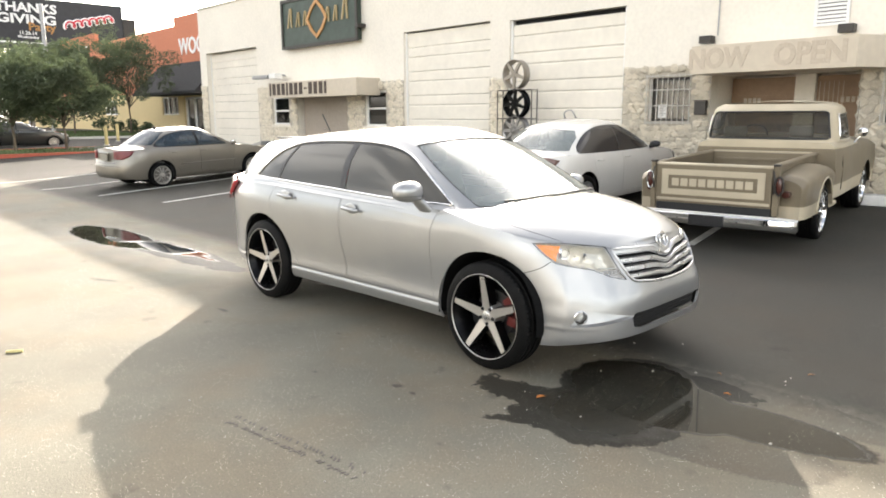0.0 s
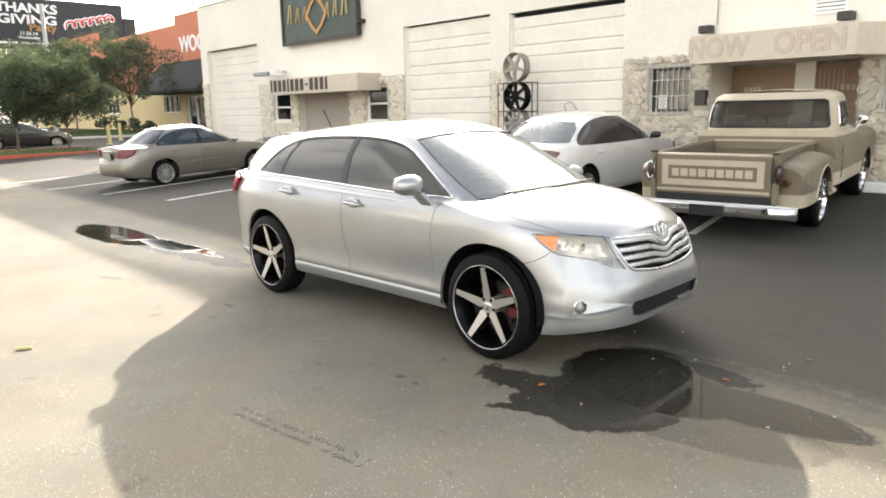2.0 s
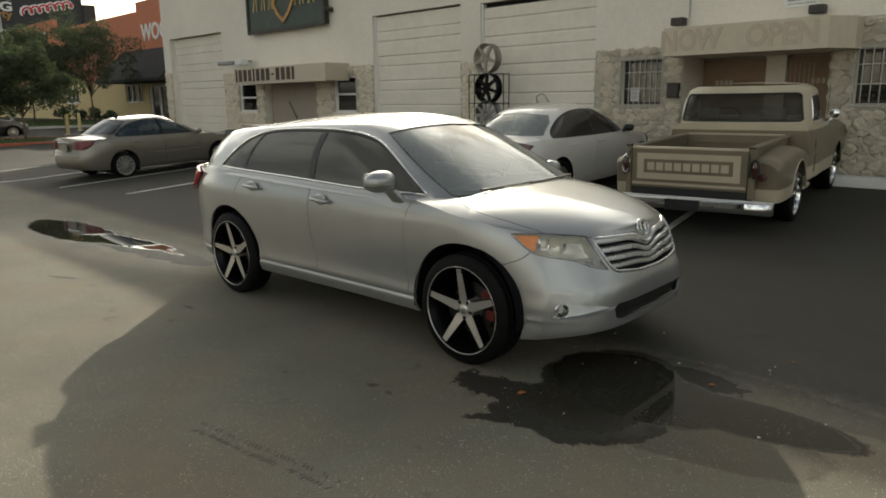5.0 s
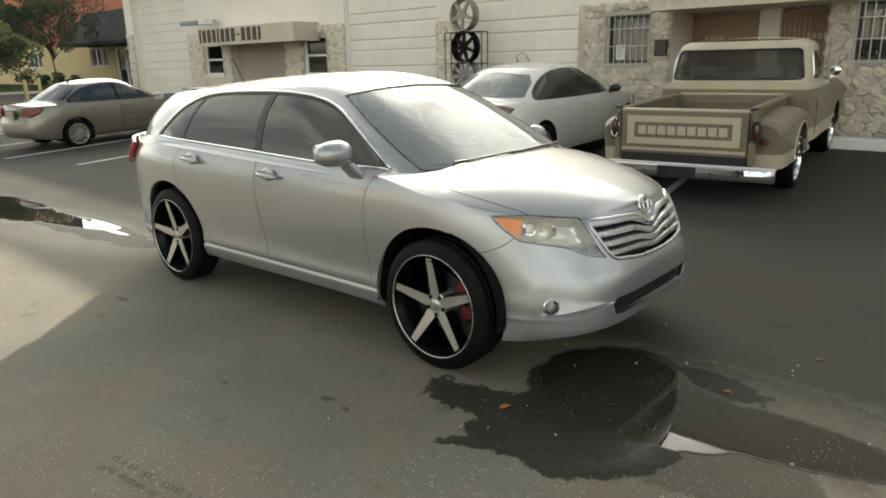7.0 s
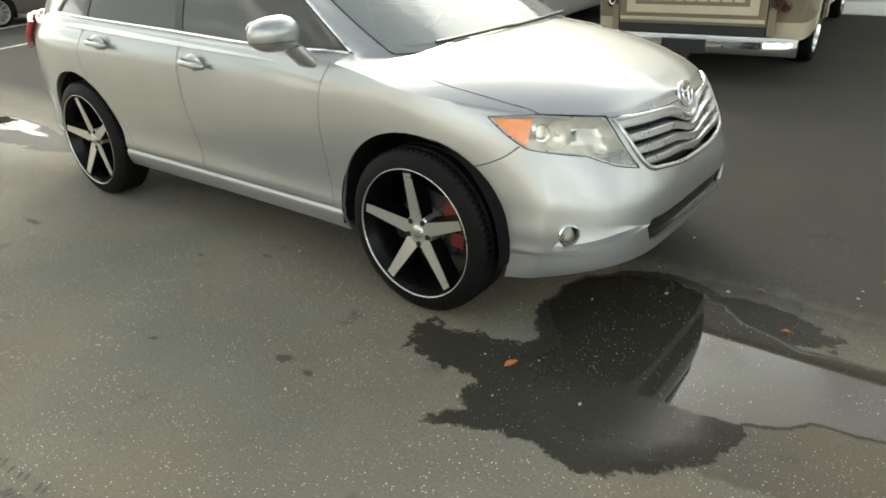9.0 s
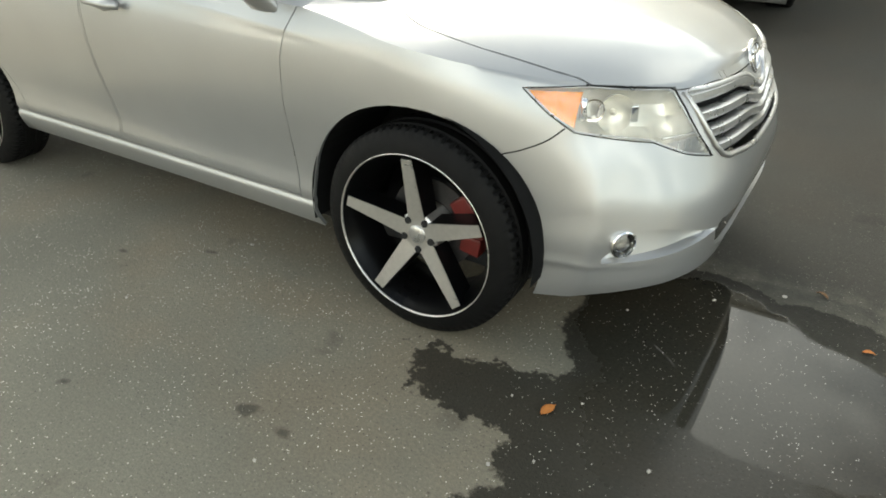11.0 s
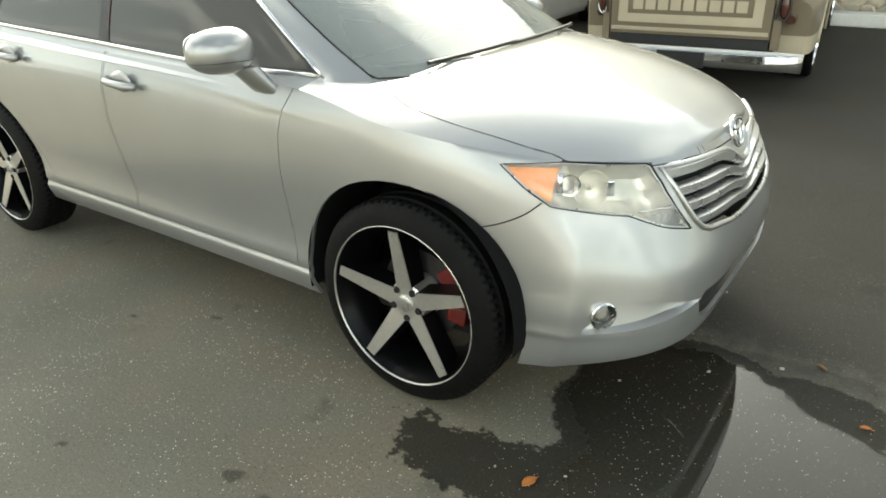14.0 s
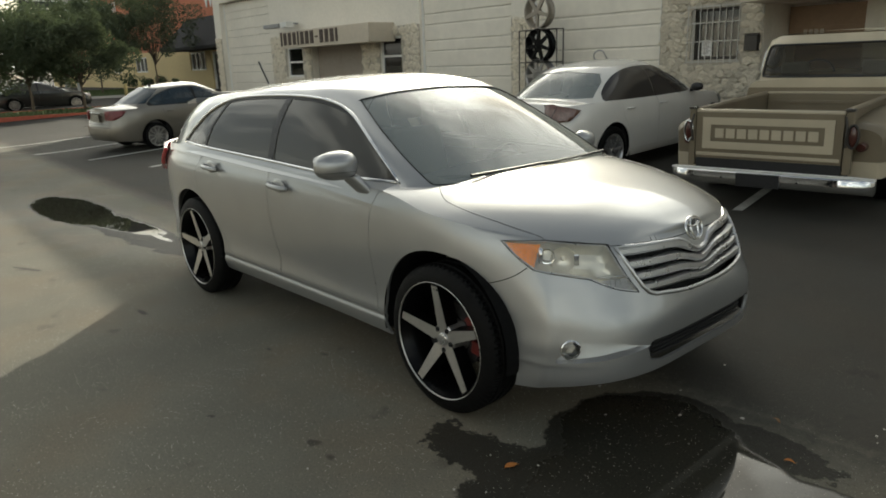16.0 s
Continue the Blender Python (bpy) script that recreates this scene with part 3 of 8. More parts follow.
def sash_window(name, x0, x1, z0, z1, label):
    """A white two-light sash window with sill and a near-black sheet for the room behind."""
    t = thing(name, label, "window", kind="structure")
    y, mid = FY + 0.08, (z0 + z1) / 2
    bm = bmesh.new()
    for a in ((x0 + 0.002, x0 + 0.06, z0 + 0.002, z1 - 0.002), (x1 - 0.06, x1 - 0.002, z0 + 0.002, z1 - 0.002), (x0 + 0.06, x1 - 0.06, z0 + 0.002, z0 + 0.06), (x0 + 0.06, x1 - 0.06, z1 - 0.06, z1 - 0.002)):
        box(bm, a[0], a[1], y - 0.04, y + 0.05, a[2], a[3], 0.004)
    part("window_frame", bm, WHITE_METAL, t)
    part("meeting_rail", boxed(x0 + 0.062, x1 - 0.062, y - 0.03, y + 0.03, mid - 0.03, mid + 0.03, 0.004), WHITE_METAL, t)
    for a, b in ((z0 + 0.06, mid - 0.03), (mid + 0.03, z1 - 0.06)):
        part("pane", boxed(x0 + 0.062, x1 - 0.062, y + 0.0, y + 0.006, a, b), GLASS_HOUSE, t)
    part("window_sill", boxed(x0 - 0.05, x1 + 0.05, FY - 0.07, FY - 0.002, z0 - 0.07, z0 - 0.002, 0.006), STUCCO, t)
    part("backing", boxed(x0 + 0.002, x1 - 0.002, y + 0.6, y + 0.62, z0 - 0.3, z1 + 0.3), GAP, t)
    return t


sash_window("window_1", *WIN1, "white two-pane sash window in a stone surround")
sash_window("window_2", *WIN2, "white two-pane sash window beside the bay door")


DULL_WHITE = material("weathered_white_iron", (0.50, 0.48, 0.44), 0.6, var=0.15, scale=30)


def barred_window(name, x0, x1, z0, z1, label, notice=False):
    """A dark window behind an upright white iron grille."""
    t = thing(name, label, "window", kind="structure")
    y = FY + 0.14
    bm = bmesh.new()
    for a in ((x0 + 0.002, x0 + 0.05, z0 + 0.002, z1 - 0.002), (x1 - 0.05, x1 - 0.002, z0 + 0.002, z1 - 0.002), (x0 + 0.05, x1 - 0.05, z0 + 0.002, z0 + 0.05), (x0 + 0.05, x1 - 0.05, z1 - 0.05, z1 - 0.002)):
        box(bm, a[0], a[1], y - 0.03, y + 0.04, a[2], a[3], 0.004)
    part("window_frame", bm, DARK_METAL, t)
    part("pane", boxed(x0 + 0.052, x1 - 0.052, y, y + 0.006, z0 + 0.052, z1 - 0.052), GLASS_HOUSE, t)
    # near-black sheet in place of the unlit room
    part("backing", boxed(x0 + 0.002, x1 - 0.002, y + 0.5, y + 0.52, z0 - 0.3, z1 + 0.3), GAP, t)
    n = 9
    for k in range(n):
        x = x0 - 0.02 + (x1 - x0 + 0.04) * k / (n - 1)
        part("bar", boxed(x - 0.006, x + 0.006, FY - 0.103, FY - 0.091, z0 - 0.06, z1 + 0.06), DULL_WHITE, t)
    for z in (z0 - 0.03, z0 + 0.36 * (z1 - z0), z0 + 0.72 * (z1 - z0), z1 + 0.03):
        part("cross_rail", boxed(x0 - 0.05, x1 + 0.05, FY - 0.087, FY - 0.075, z - 0.009, z + 0.009), DULL_WHITE, t)
    for x in (x0 - 0.045, x1 + 0.033):
        part("bracket", boxed(x, x + 0.012, FY - 0.075, FY + 0.02, z0 + 0.1, z0 + 0.13), WHITE_METAL, t)
    if notice:
        sheet = tagged(part("notice", boxed(x0 + 0.14, x0 + 0.34, y - 0.006, y - 0.003, z0 + 0.07, z0 + 0.34), PAPER), "white paper notice with grey lines in a window", "notice")
        for k in range(6):
            part("print_bar", boxed(x0 + 0.165, x0 + 0.30 - 0.03 * (k % 2), y - 0.009, y - 0.0065, z0 + 0.29 - 0.035 * k, z0 + 0.30 - 0.035 * k), LETTER_DARK, sheet)
    return t


barred_window("window_3", *BARS1, "dark window behind white iron bars in coral stone", True)
barred_window("window_4", *BARS2, "dark window behind a white iron grille in coral stone")


def plank_door(name, x0, x1, z1, y, mat, label, split=True):
    t = thing(name, label, "door", kind="structure")
    z0 = ground_z(9.1) + 0.02
    n = 2 if split else 1
    w = (x1 - x0) / n
    for k in range(n):
        a, b = x0 + k * w + 0.006, x0 + (k + 1) * w - 0.006
        leaf = part("leaf", boxed(a, b, y, y + 0.05, z0, z1 - 0.01, 0.004), mat, t)
        bm = bmesh.new()
        for c in (z0 + 0.15, z0 + 1.05):
            box(bm, a + 0.14, b - 0.14, y - 0.008, y - 0.001, c, c + 0.75, 0.003)
        part("raised_panel", bm, mat, leaf)
        bm = bmesh.new()
        hx = b - 0.07 if k == 0 else a + 0.07
        ball(bm, (hx, y - 0.05, z0 + 0.98), (0.03, 0.03, 0.03))
        tube(bm, [(hx, y - 0.04, z0 + 0.98), (hx, y, z0 + 0.98)], 0.012)
        part("door_knob", bm, CHROME, leaf, smooth=True)
    return t


plank_door("door_4", ENTRY[0] + 0.06, ENTRY[1] - 0.06, ENTRY[2], FY + 0.20, TAUPE_DOOR, "closed taupe double door under the sign box")
# recessed entry with two brown doors
bm = bmesh.new()
box(bm, RECESS[0] - 0.12, RECESS[0] - 0.002, FY + 0.31, FY + 1.05, 0.2, RECESS[2])
box(bm, RECESS[1] + 0.002, RECESS[1] + 0.12, FY + 0.31, FY + 1.05, 0.2, RECESS[2])
box(bm, RECESS[0] - 0.12, RECESS[1] + 0.12, FY + 1.06, FY + 1.2, 0.2, 2.9)
tagged(part("wall_recess", bm, STUCCO), "plain stucco walls of the recessed entry", "wall", kind="structure")
tagged(part("ceiling", boxed(RECESS[0] - 0.12, RECESS[1] + 0.12, FY + 0.31, FY + 1.05, RECESS[2] + 0.002, RECESS[2] + 0.1), STUCCO), "stucco soffit of the recessed entry", "ceiling", kind="structure")
brown_a = plank_door("door_5", -2.03, -0.80, 2.42, FY + 0.85, BROWN_DOOR, "closed brown-painted entry door", split=False)
brown_b = plank_door("door_6", -0.42, 0.53, 2.42, FY + 0.85, BROWN_DOOR, "closed brown-painted entry door with an iron grille", split=False)
tagged(part("wall_pier", boxed(-0.79, -0.43, FY + 0.80, FY + 1.05, 0.24, RECESS[2] - 0.002), STUCCO), "narrow pier between the two brown doors", "wall", kind="structure")
for k in range(6):
    part("bar", boxed(-0.36 + 0.08 * k, -0.348 + 0.08 * k, FY + 0.815, FY + 0.827, 1.45, 2.3), LETTER_TAN, brown_b)
for x in (-1.75, 0.02):
    for k in range(4):
        part("number_bar", boxed(x + 0.09 * k, x + 0.06 + 0.09 * k, FY + 0.80, FY + 0.812, 1.92, 2.02), LETTER_TAN, brown_a if x < -1 else brown_b)

# ---- signs and fittings on the front ----
AY = 8.24
awning = thing("sign_box", "beige sign box over the entry with a row of dark figures", "sign")
part("box", boxed(-17.5, -12.42, AY, FY - 0.004, 2.30, 2.80, 0.012), SIGN_BEIGE, awning)
part("drip_edge", boxed(-17.52, -12.40, AY - 0.012, AY - 0.002, 2.29, 2.325), SIGN_BEIGE, awning)
x = -17.38
for w, low, high in ((0.08, 2.36, 2.77), (0.18, 2.38, 2.75), (0.18, 2.38, 2.75), (0.18, 2.38, 2.75), (0.08, 2.36, 2.77), (0.18, 2.38, 2.75), (0.18, 2.38, 2.75),
                     (0.18, 2.38, 2.75), (0.15, 2.54, 2.59), (0.18, 2.38, 2.75), (0.18, 2.38, 2.75), (0.18, 2.38, 2.75), (0.10, 2.38, 2.75)):
    part("figure_bar", boxed(x, x + w, AY - 0.024, AY - 0.003, low, high, 0.004), LETTER_DARK, awning)
    x += w + 0.115
flood = thing("flood_lamp", "long grey flood lamp on a bracket beside the sign box", "lamp")
part("housing", boxed(-19.0, -17.95, 8.45, 8.75, 2.98, 3.10, 0.02), GREY_METAL, flood)
part("arm", tube(bmesh.new(), [(-18.2, 8.6, 3.06), (-18.0, 8.8, 3.12), (-17.8, FY - 0.004, 3.10)], 0.025), GREY_METAL, flood)
part("head", boxed(-17.9, -17.5, 8.5, 8.8, 2.96, 3.14, 0.02), WHITE_METAL, flood)

panel_sign = thing("panel_sign", "dark green sign panel with gold shapes and a diamond emblem", "sign")
part("cabinet", boxed(-17.55, -13.27, 8.94, FY - 0.004, 3.98, 5.50, 0.02), SIGN_GREEN, panel_sign)
part("rim", wall_sheet(bmesh.new(), -17.6, -13.22, 3.93, 5.55, 8.90, 8.938, [(-17.5, -13.32, 4.03, 5.45)]), DARK_METAL, panel_sign)
for x, w, h in ((-17.2, 0.42, 0.62), (-16.68, 0.36, 0.46), (-16.25, 0.34, 0.46), (-14.95, 0.36, 0.46), (-14.5, 0.34, 0.46), (-14.05, 0.5, 0.72)):
    for s in (0, 1):
        bm = bmesh.new()
        prism(bm, [(x + s * w * 0.55, 4.62), (x + s * w * 0.55 + w * 0.16, 4.62), (x + w * 0.5 + s * 0.06, 4.62 + h), (x + w * 0.36 + s * 0.06, 4.62 + h)], "y", 8.905, 8.937)
        part("gold_shape", bm, GOLD, panel_sign)
bm = bmesh.new()
cx, cz = -15.42, 4.78
for k in range(8):
    a, b = k * math.tau / 8, (k + 1) * math.tau / 8
    r = 0.62 if k % 2 == 0 else 0.5
    q = 0.5 if k % 2 == 0 else 0.62
    prism(bm, [(cx + r * math.sin(a), cz + r * math.cos(a)), (cx + q * math.sin(b), cz + q * math.cos(b)), (cx + 0.78 * q * math.sin(b), cz + 0.78 * q * math.cos(b)), (cx + 0.78 * r * math.sin(a), cz + 0.78 * r * math.cos(a))], "y", 8.90, 8.937)
part("emblem", bm, ORANGE_INK, panel_sign)
part("spot_lamp", boxed(-13.2, -13.05, 8.8, FY - 0.004, 4.3, 4.42, 0.02), DARK_METAL, panel_sign)

NY = 8.2
canopy = thing("canopy_sign", "beige boxed canopy sign with tan raised letters over the entry", "sign")
bm = bmesh.new()
prism(bm, [(-2.02, NY), (0.74, NY), (1.0, NY + 0.5), (1.0, FY - 0.004), (-2.02, FY - 0.004)], "z", 2.44, 2.93)
part("box", bm, SIGN_BEIGE, canopy)
lettering("NOW", 0.50, LETTER_TAN, pose(-1.50, NY - 0.005, 2.68, 90, 0, 0) @ Matrix.Diagonal((0.84, 0.96, 1, 1)), canopy, 0.004, bold=0.042)
lettering("OPEN", 0.50, LETTER_TAN, pose(0.03, NY - 0.005, 2.68, 90, 0, 0) @ Matrix.Diagonal((0.88, 0.96, 1, 1)), canopy, 0.004, bold=0.042)
for x in (-2.12, 0.32):
    lamp = thing("wall_lamp", "small dark box flood lamp above the canopy sign", "lamp", group="lamps above the canopy")
    part("housing", boxed(x - 0.12, x + 0.12, 8.86, 9.06, 3.04, 3.18, 0.015, Matrix.Translation((0, 0, 0))), DARK_METAL, lamp)
    part("mount", boxed(x - 0.03, x + 0.03, 9.06, FY - 0.003, 3.08, 3.14), DARK_METAL, lamp)
tagged(part("conduit", tube(bmesh.new(), [(-1.98, FY - 0.02, 3.19), (-1.98, FY - 0.02, 5.3)], 0.014), GREY_METAL), "thin grey conduit running up the wall", "conduit")
vent = thing("wall_vent", "white louvred vent high in the wall", "vent")
part("frame", wall_sheet(bmesh.new(), -0.27, 0.29, 3.19, 3.75, FY - 0.03, FY - 0.003, [(-0.22, 0.24, 3.24, 3.70)]), WHITE_METAL, vent)
# black sheet painted as the shade behind the slats
part("backing", boxed(-0.22, 0.24, FY - 0.006, FY - 0.002, 3.24, 3.70), GAP, vent)
for k in range(7):
    z = 3.25 + 0.064 * k
    bm = prism(bmesh.new(), [(FY - 0.028, z), (FY - 0.008, z + 0.045), (FY - 0.008, z + 0.052), (FY - 0.028, z + 0.010)], "x", -0.22, 0.24)
    part("slat", bm, WHITE_METAL, vent)
mail = thing("mailbox", "black metal wall mailbox beside the door", "mailbox")
part("body", boxed(-2.31, -2.08, 8.98, FY - 0.002, 1.70, 1.96, 0.015), DARK_METAL, mail)
part("lid", boxed(-2.32, -2.07, 8.965, FY - 0.07, 1.962, 1.985, 0.008), DARK_METAL, mail)
kerb_z = ground_z(8.7)
tagged(part("wheel_stop", boxed(0.78, 4.8, 8.62, 8.95, kerb_z, kerb_z + 0.17, 0.02), WHITE_METAL), "white-painted concrete kerb along the wall", "kerb", kind="structure")

# ---- the neighbours and the distance ----
OY = 20.5
other = thing("terracotta_building", "terracotta and pale yellow stucco shop building across the side street", "building")
owin = [(-72.6, -68.9, 1.75, 3.2), (-57.6, -54.2, 1.75, 3.28), (-80.5, -77.5, 1.75, 3.2)]
part("lower_wall", wall_sheet(bmesh.new(), -110, -40.0, -0.3, 3.6, OY, OY + 0.4, owin + [(-53.0, -49.4, -0.3, 3.2)]), YELLOW_WALL, other)
part("upper_wall", boxed(-110, -40.0, OY - 0.02, OY + 0.38, 3.602, 8.85), ORANGE_WALL, other)
part("parapet_step", boxed(-53.9, -40.0, OY - 0.02, OY + 0.38, 8.852, 9.55), ORANGE_WALL, other)
part("parapet_block", boxed(-85.3, -73.6, OY - 0.06, OY + 0.38, 8.852, 9.95), ORANGE_WALL, other)
part("rear_wall", boxed(-110, -40.0, OY + 12, OY + 12.4, -0.3, 8.8), ORANGE_WALL, other)
part("roof", boxed(-110, -40.0, OY + 0.4, OY + 12, 8.3, 8.6), CONCRETE, other)
for x0, x1, z0, z1 in owin:
    w = part("window", boxed(x0 + 0.1, x1 - 0.1, OY + 0.2, OY + 0.22, z0 + 0.1, z1 - 0.1), GLASS_HOUSE, other)
    bm = wall_sheet(bmesh.new(), x0 + 0.01, x1 - 0.01, z0 + 0.01, z1 - 0.01, OY + 0.1, OY + 0.19,
                    [(x0 + 0.12 + k * (x1 - x0 - 0.12) / 3, x0 + (k + 1) * (x1 - x0 - 0.12) / 3, z0 + 0.12, z1 - 0.12) for k in range(3)])
    part("frame", bm, WHITE_METAL, w)
    # the shop's unlit inside is a near-black sheet
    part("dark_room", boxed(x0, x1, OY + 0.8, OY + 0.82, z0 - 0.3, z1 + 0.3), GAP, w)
part("shop_door", wall_sheet(bmesh.new(), -52.95, -49.45, -0.2, 3.18, OY + 0.1, OY + 0.2, [(-52.7, -51.3, 0.1, 3.0), (-51.1, -49.7, 0.1, 3.0)]), WHITE_METAL, other)
part("shop_glass", boxed(-52.8, -49.6, OY + 0.21, OY + 0.23, 0, 3.1), GLASS_HOUSE, other)
bm = prism(bmesh.new(), [(OY - 0.03, 3.3), (OY - 2.6, 3.3), (OY - 2.6, 3.5), (OY - 0.03, 5.9)], "x", -57.2, -45.0)
part("awning", bm, AWNING_BLACK, other, "black canvas awning over the shop door")
lettering("WOO", 1.75, WHITE_INK, pose(-50.8, OY - 0.05, 7.1, 90, 0, 0), other, 0.03)
lettering("NOT JUST", 1.35, WHITE_INK, pose(-79.0, OY - 0.08, 8.35, 90, 0, 0), other, 0.03)

board = thing("billboard", "large black roadside billboard with white words", "billboard")
BX = -90.0
part("panel", boxed(BX - 0.5, BX, 14.2, 29.2, 9.3, 15.15, 0.05), BILLBOARD, board)
lettering("THANKS", 1.42, WHITE_INK, pose(BX + 0.06, 18.5, 13.95, 90, 0, 90) @ Matrix.Diagonal((1.15, 1, 1, 1)), board, 0.04, bold=0.03)
lettering("GIVING", 1.42, WHITE_INK, pose(BX + 0.06, 18.4, 12.68, 90, 0, 90) @ Matrix.Diagonal((1.30, 1, 1, 1)), board, 0.04, bold=0.03)
lettering("Party", 1.25, ORANGE_INK, pose(BX + 0.10, 19.95, 11.87, 90, 0, 90) @ Matrix.Diagonal((1.1, 1, 1, 1)), board, 0.04)
lettering("11.26.14", 0.55, WHITE_INK, pose(BX + 0.06, 18.4, 11.16, 90, 0, 90), board, 0.03)
lettering("Wednesday", 0.46, WHITE_INK, pose(BX + 0.06, 18.4, 10.70, 90, 0, 90), board, 0.03)
y = 14.9
for w in (1.5, 0.5, 0.12, 0.8, 0.5, 0.7, 0.5, 0.8, 0.35):
    part("small_writing", boxed(BX + 0.03, BX + 0.06, y, y + w, 9.98, 10.18), WHITE_INK, board)
    y += w + 0.18
# a slanting red script mark with a white outline, as one plain scribble
path = [(22.55 + 0.44 * k / 5 - 0.30 * math.sin(k * math.tau / 10), 11.95 + 0.09 * k / 5 * 1.1 + 0.36 * (1 - math.cos(k * math.tau / 10))) for k in range(64)]
part("white_outline", tube(bmesh.new(), [(BX + 0.02, y, z) for y, z in path], 0.27, 6), WHITE_INK, board)
part("script_stroke", tube(bmesh.new(), [(BX + 0.26, y, z) for y, z in path], 0.10, 6), RED_INK, board)
part("catwalk", boxed(BX - 0.3, BX + 0.9, 14.2, 30.0, 9.0, 9.15), GREY_METAL, board)
part("side_frame", boxed(BX - 0.4, BX + 0.2, 29.25, 30.6, 10.2, 13.6), DARK_METAL, board)
for y in (18.0, 25.5):
    part("post", tube(bmesh.new(), [(BX - 0.9, y, 0), (BX - 0.9, y, 14.8)], 0.35, 12), GREY_METAL, board)
tagged(part("street_pole", tube(bmesh.new(), [(-46.0, 8.75, 0.2), (-46.0, 8.75, 8.6)], 0.12, 10), GREY_METAL), "tall grey steel street pole", "pole")

# grass strip with red kerb, and the far kerb with its lawn
def kerbed_strip(x0, x1, y0, y1, kerb_mat, name, label):
    bm = bmesh.new()
    for a, b, c, d in ((x1 - 0.15, x1, y0, y1), (x0, x0 + 0.15, y0, y1), (x0 + 0.15, x1 - 0.15, y0, y0 + 0.15), (x0 + 0.15, x1 - 0.15, y1 - 0.15, y1)):
        box(bm, a, b, c, d, -0.05, 0.20 + (0.20 if y0 > 5 else 0), 0.02)
    return tagged(part(name, bm, kerb_mat), label, "kerb", kind="structure")


def lawn(x0, x1, y0, y1, z, seed):
    """Turf: a low sheet and many short blades, one object."""
    rng = random.Random(seed)
    bm = bmesh.new()
    box(bm, x0, x1, y0, y1, -0.05, z)
    for k in range(int(min(9000, (x1 - x0) * (y1 - y0) * 60))):
        x, y, h, a = rng.uniform(x0, x1), rng.uniform(y0, y1), rng.uniform(0.05, 0.13), rng.uniform(0, 6.3)
        c, s = 0.03 * math.cos(a), 0.03 * math.sin(a)
        bm.faces.new([bm.verts.new(q) for q in ((x - c, y - s, z), (x + c, y + s, z), (x + s * 1.2, y - c * 1.2, z + h))])
    return tagged(part("grass", bm, GRASS), "rough green lawn grass behind the kerb", "grass", kind="stuff")


kerbed_strip(-33.6, -28.2, -14.0, 7.6, RED_KERB, "kerb_red", "red-painted kerb round a planted strip")
lawn(-33.44, -28.36, -13.8, 7.44, 0.14, 3)
kerbed_strip(-62.0, -44.0, 6.0, 16.0, CONCRETE, "kerb_far", "pale concrete kerb round the far lawn")
lawn(-61.8, -44.2, 6.2, 15.8, 0.39, 4)


YELLOW_POST = material("faded_yellow_post", (0.52, 0.43, 0.20), 0.7, var=0.12, scale=10)
for x, y in ((-33.9, 8.05), (-38.6, 10.2)):
    z = ground_z(y)
    bollard = thing("bollard", "faded yellow steel bollard with a domed top", "bollard", pose(x, y, z), "bollards by the lawn")
    part("post", lathe(bmesh.new(), [(-0.02, 0.085), (0.92, 0.085), (0.97, 0.07), (1.0, 0.03), (1.005, 0.0001)], "z", 18), YELLOW_POST, bollard, smooth=True, angle=40)
    part("footing", lathe(bmesh.new(), [(-0.02, 0.15), (0.03, 0.15), (0.04, 0.13), (0.04, 0.086)], "z", 18), CONCRETE, bollard, smooth=True, angle=40)


def leaf_cluster(bm, rng, centre, radius, count, size):
    for _ in range(count):
        d = Vector((rng.gauss(0, 1), rng.gauss(0, 1), rng.gauss(0, 1))).normalized()
        c = centre + Vector((d.x * radius[0], d.y * radius[1], d.z * radius[2])) * (0.45 + 0.6 * rng.random() ** 0.6)
        a = Vector((rng.gauss(0, 1), rng.gauss(0, 1), rng.gauss(0, 0.6))).normalized()
        b = a.orthogonal().normalized()
        s = size * rng.uniform(0.6, 1.4)
        bm.faces.new([bm.verts.new(c + v) for v in (-a * s, b * s * 0.45, a * s, -b * s * 0.45)])


def tree(x, y, z, height, spread, seed, label):
    rng = random.Random(seed)
    t = thing("tree", label, "tree", pose(x, y, z), "street trees")
    fork = height * 0.28
    bm = bmesh.new()
    tube(bm, [(0, 0, -0.05), (0.04, 0.02, fork * 0.5), (0.02, -0.03, fork), (0.0, 0.0, height * 0.6)], 0.062, 8, taper=lambda u: 1.15 - 0.7 * u)
    tips = []
    for k in range(9):
        a = k * 2.4 + rng.uniform(-0.3, 0.3)
        r, h = spread * rng.uniform(0.45, 0.85), height * rng.uniform(0.42, 0.86)
        start = Vector((0, 0, fork * rng.uniform(0.85, 1.25)))
        tip = Vector((r * math.cos(a), r * math.sin(a), h))
        tube(bm, [start, start.lerp(tip, 0.5) + Vector((0, 0, 0.15)), tip], 0.04, 6, taper=lambda u: 1.1 - 0.8 * u)
        tips.append(tip)
    part("trunk", bm, BARK, t, smooth=True)
    bm = bmesh.new()
    for tip in tips + [Vector((0, 0, height * 0.85))]:
        for _ in range(6):
            c = tip + Vector((rng.gauss(0, 0.28) * spread, rng.gauss(0, 0.28) * spread, rng.gauss(0, 0.08) * height))
            r = spread * rng.uniform(0.18, 0.36)
            leaf_cluster(bm, rng, c, (r, r, r * 0.8), 300, 0.076)
    part("crown", bm, LEAF, t)
    return t


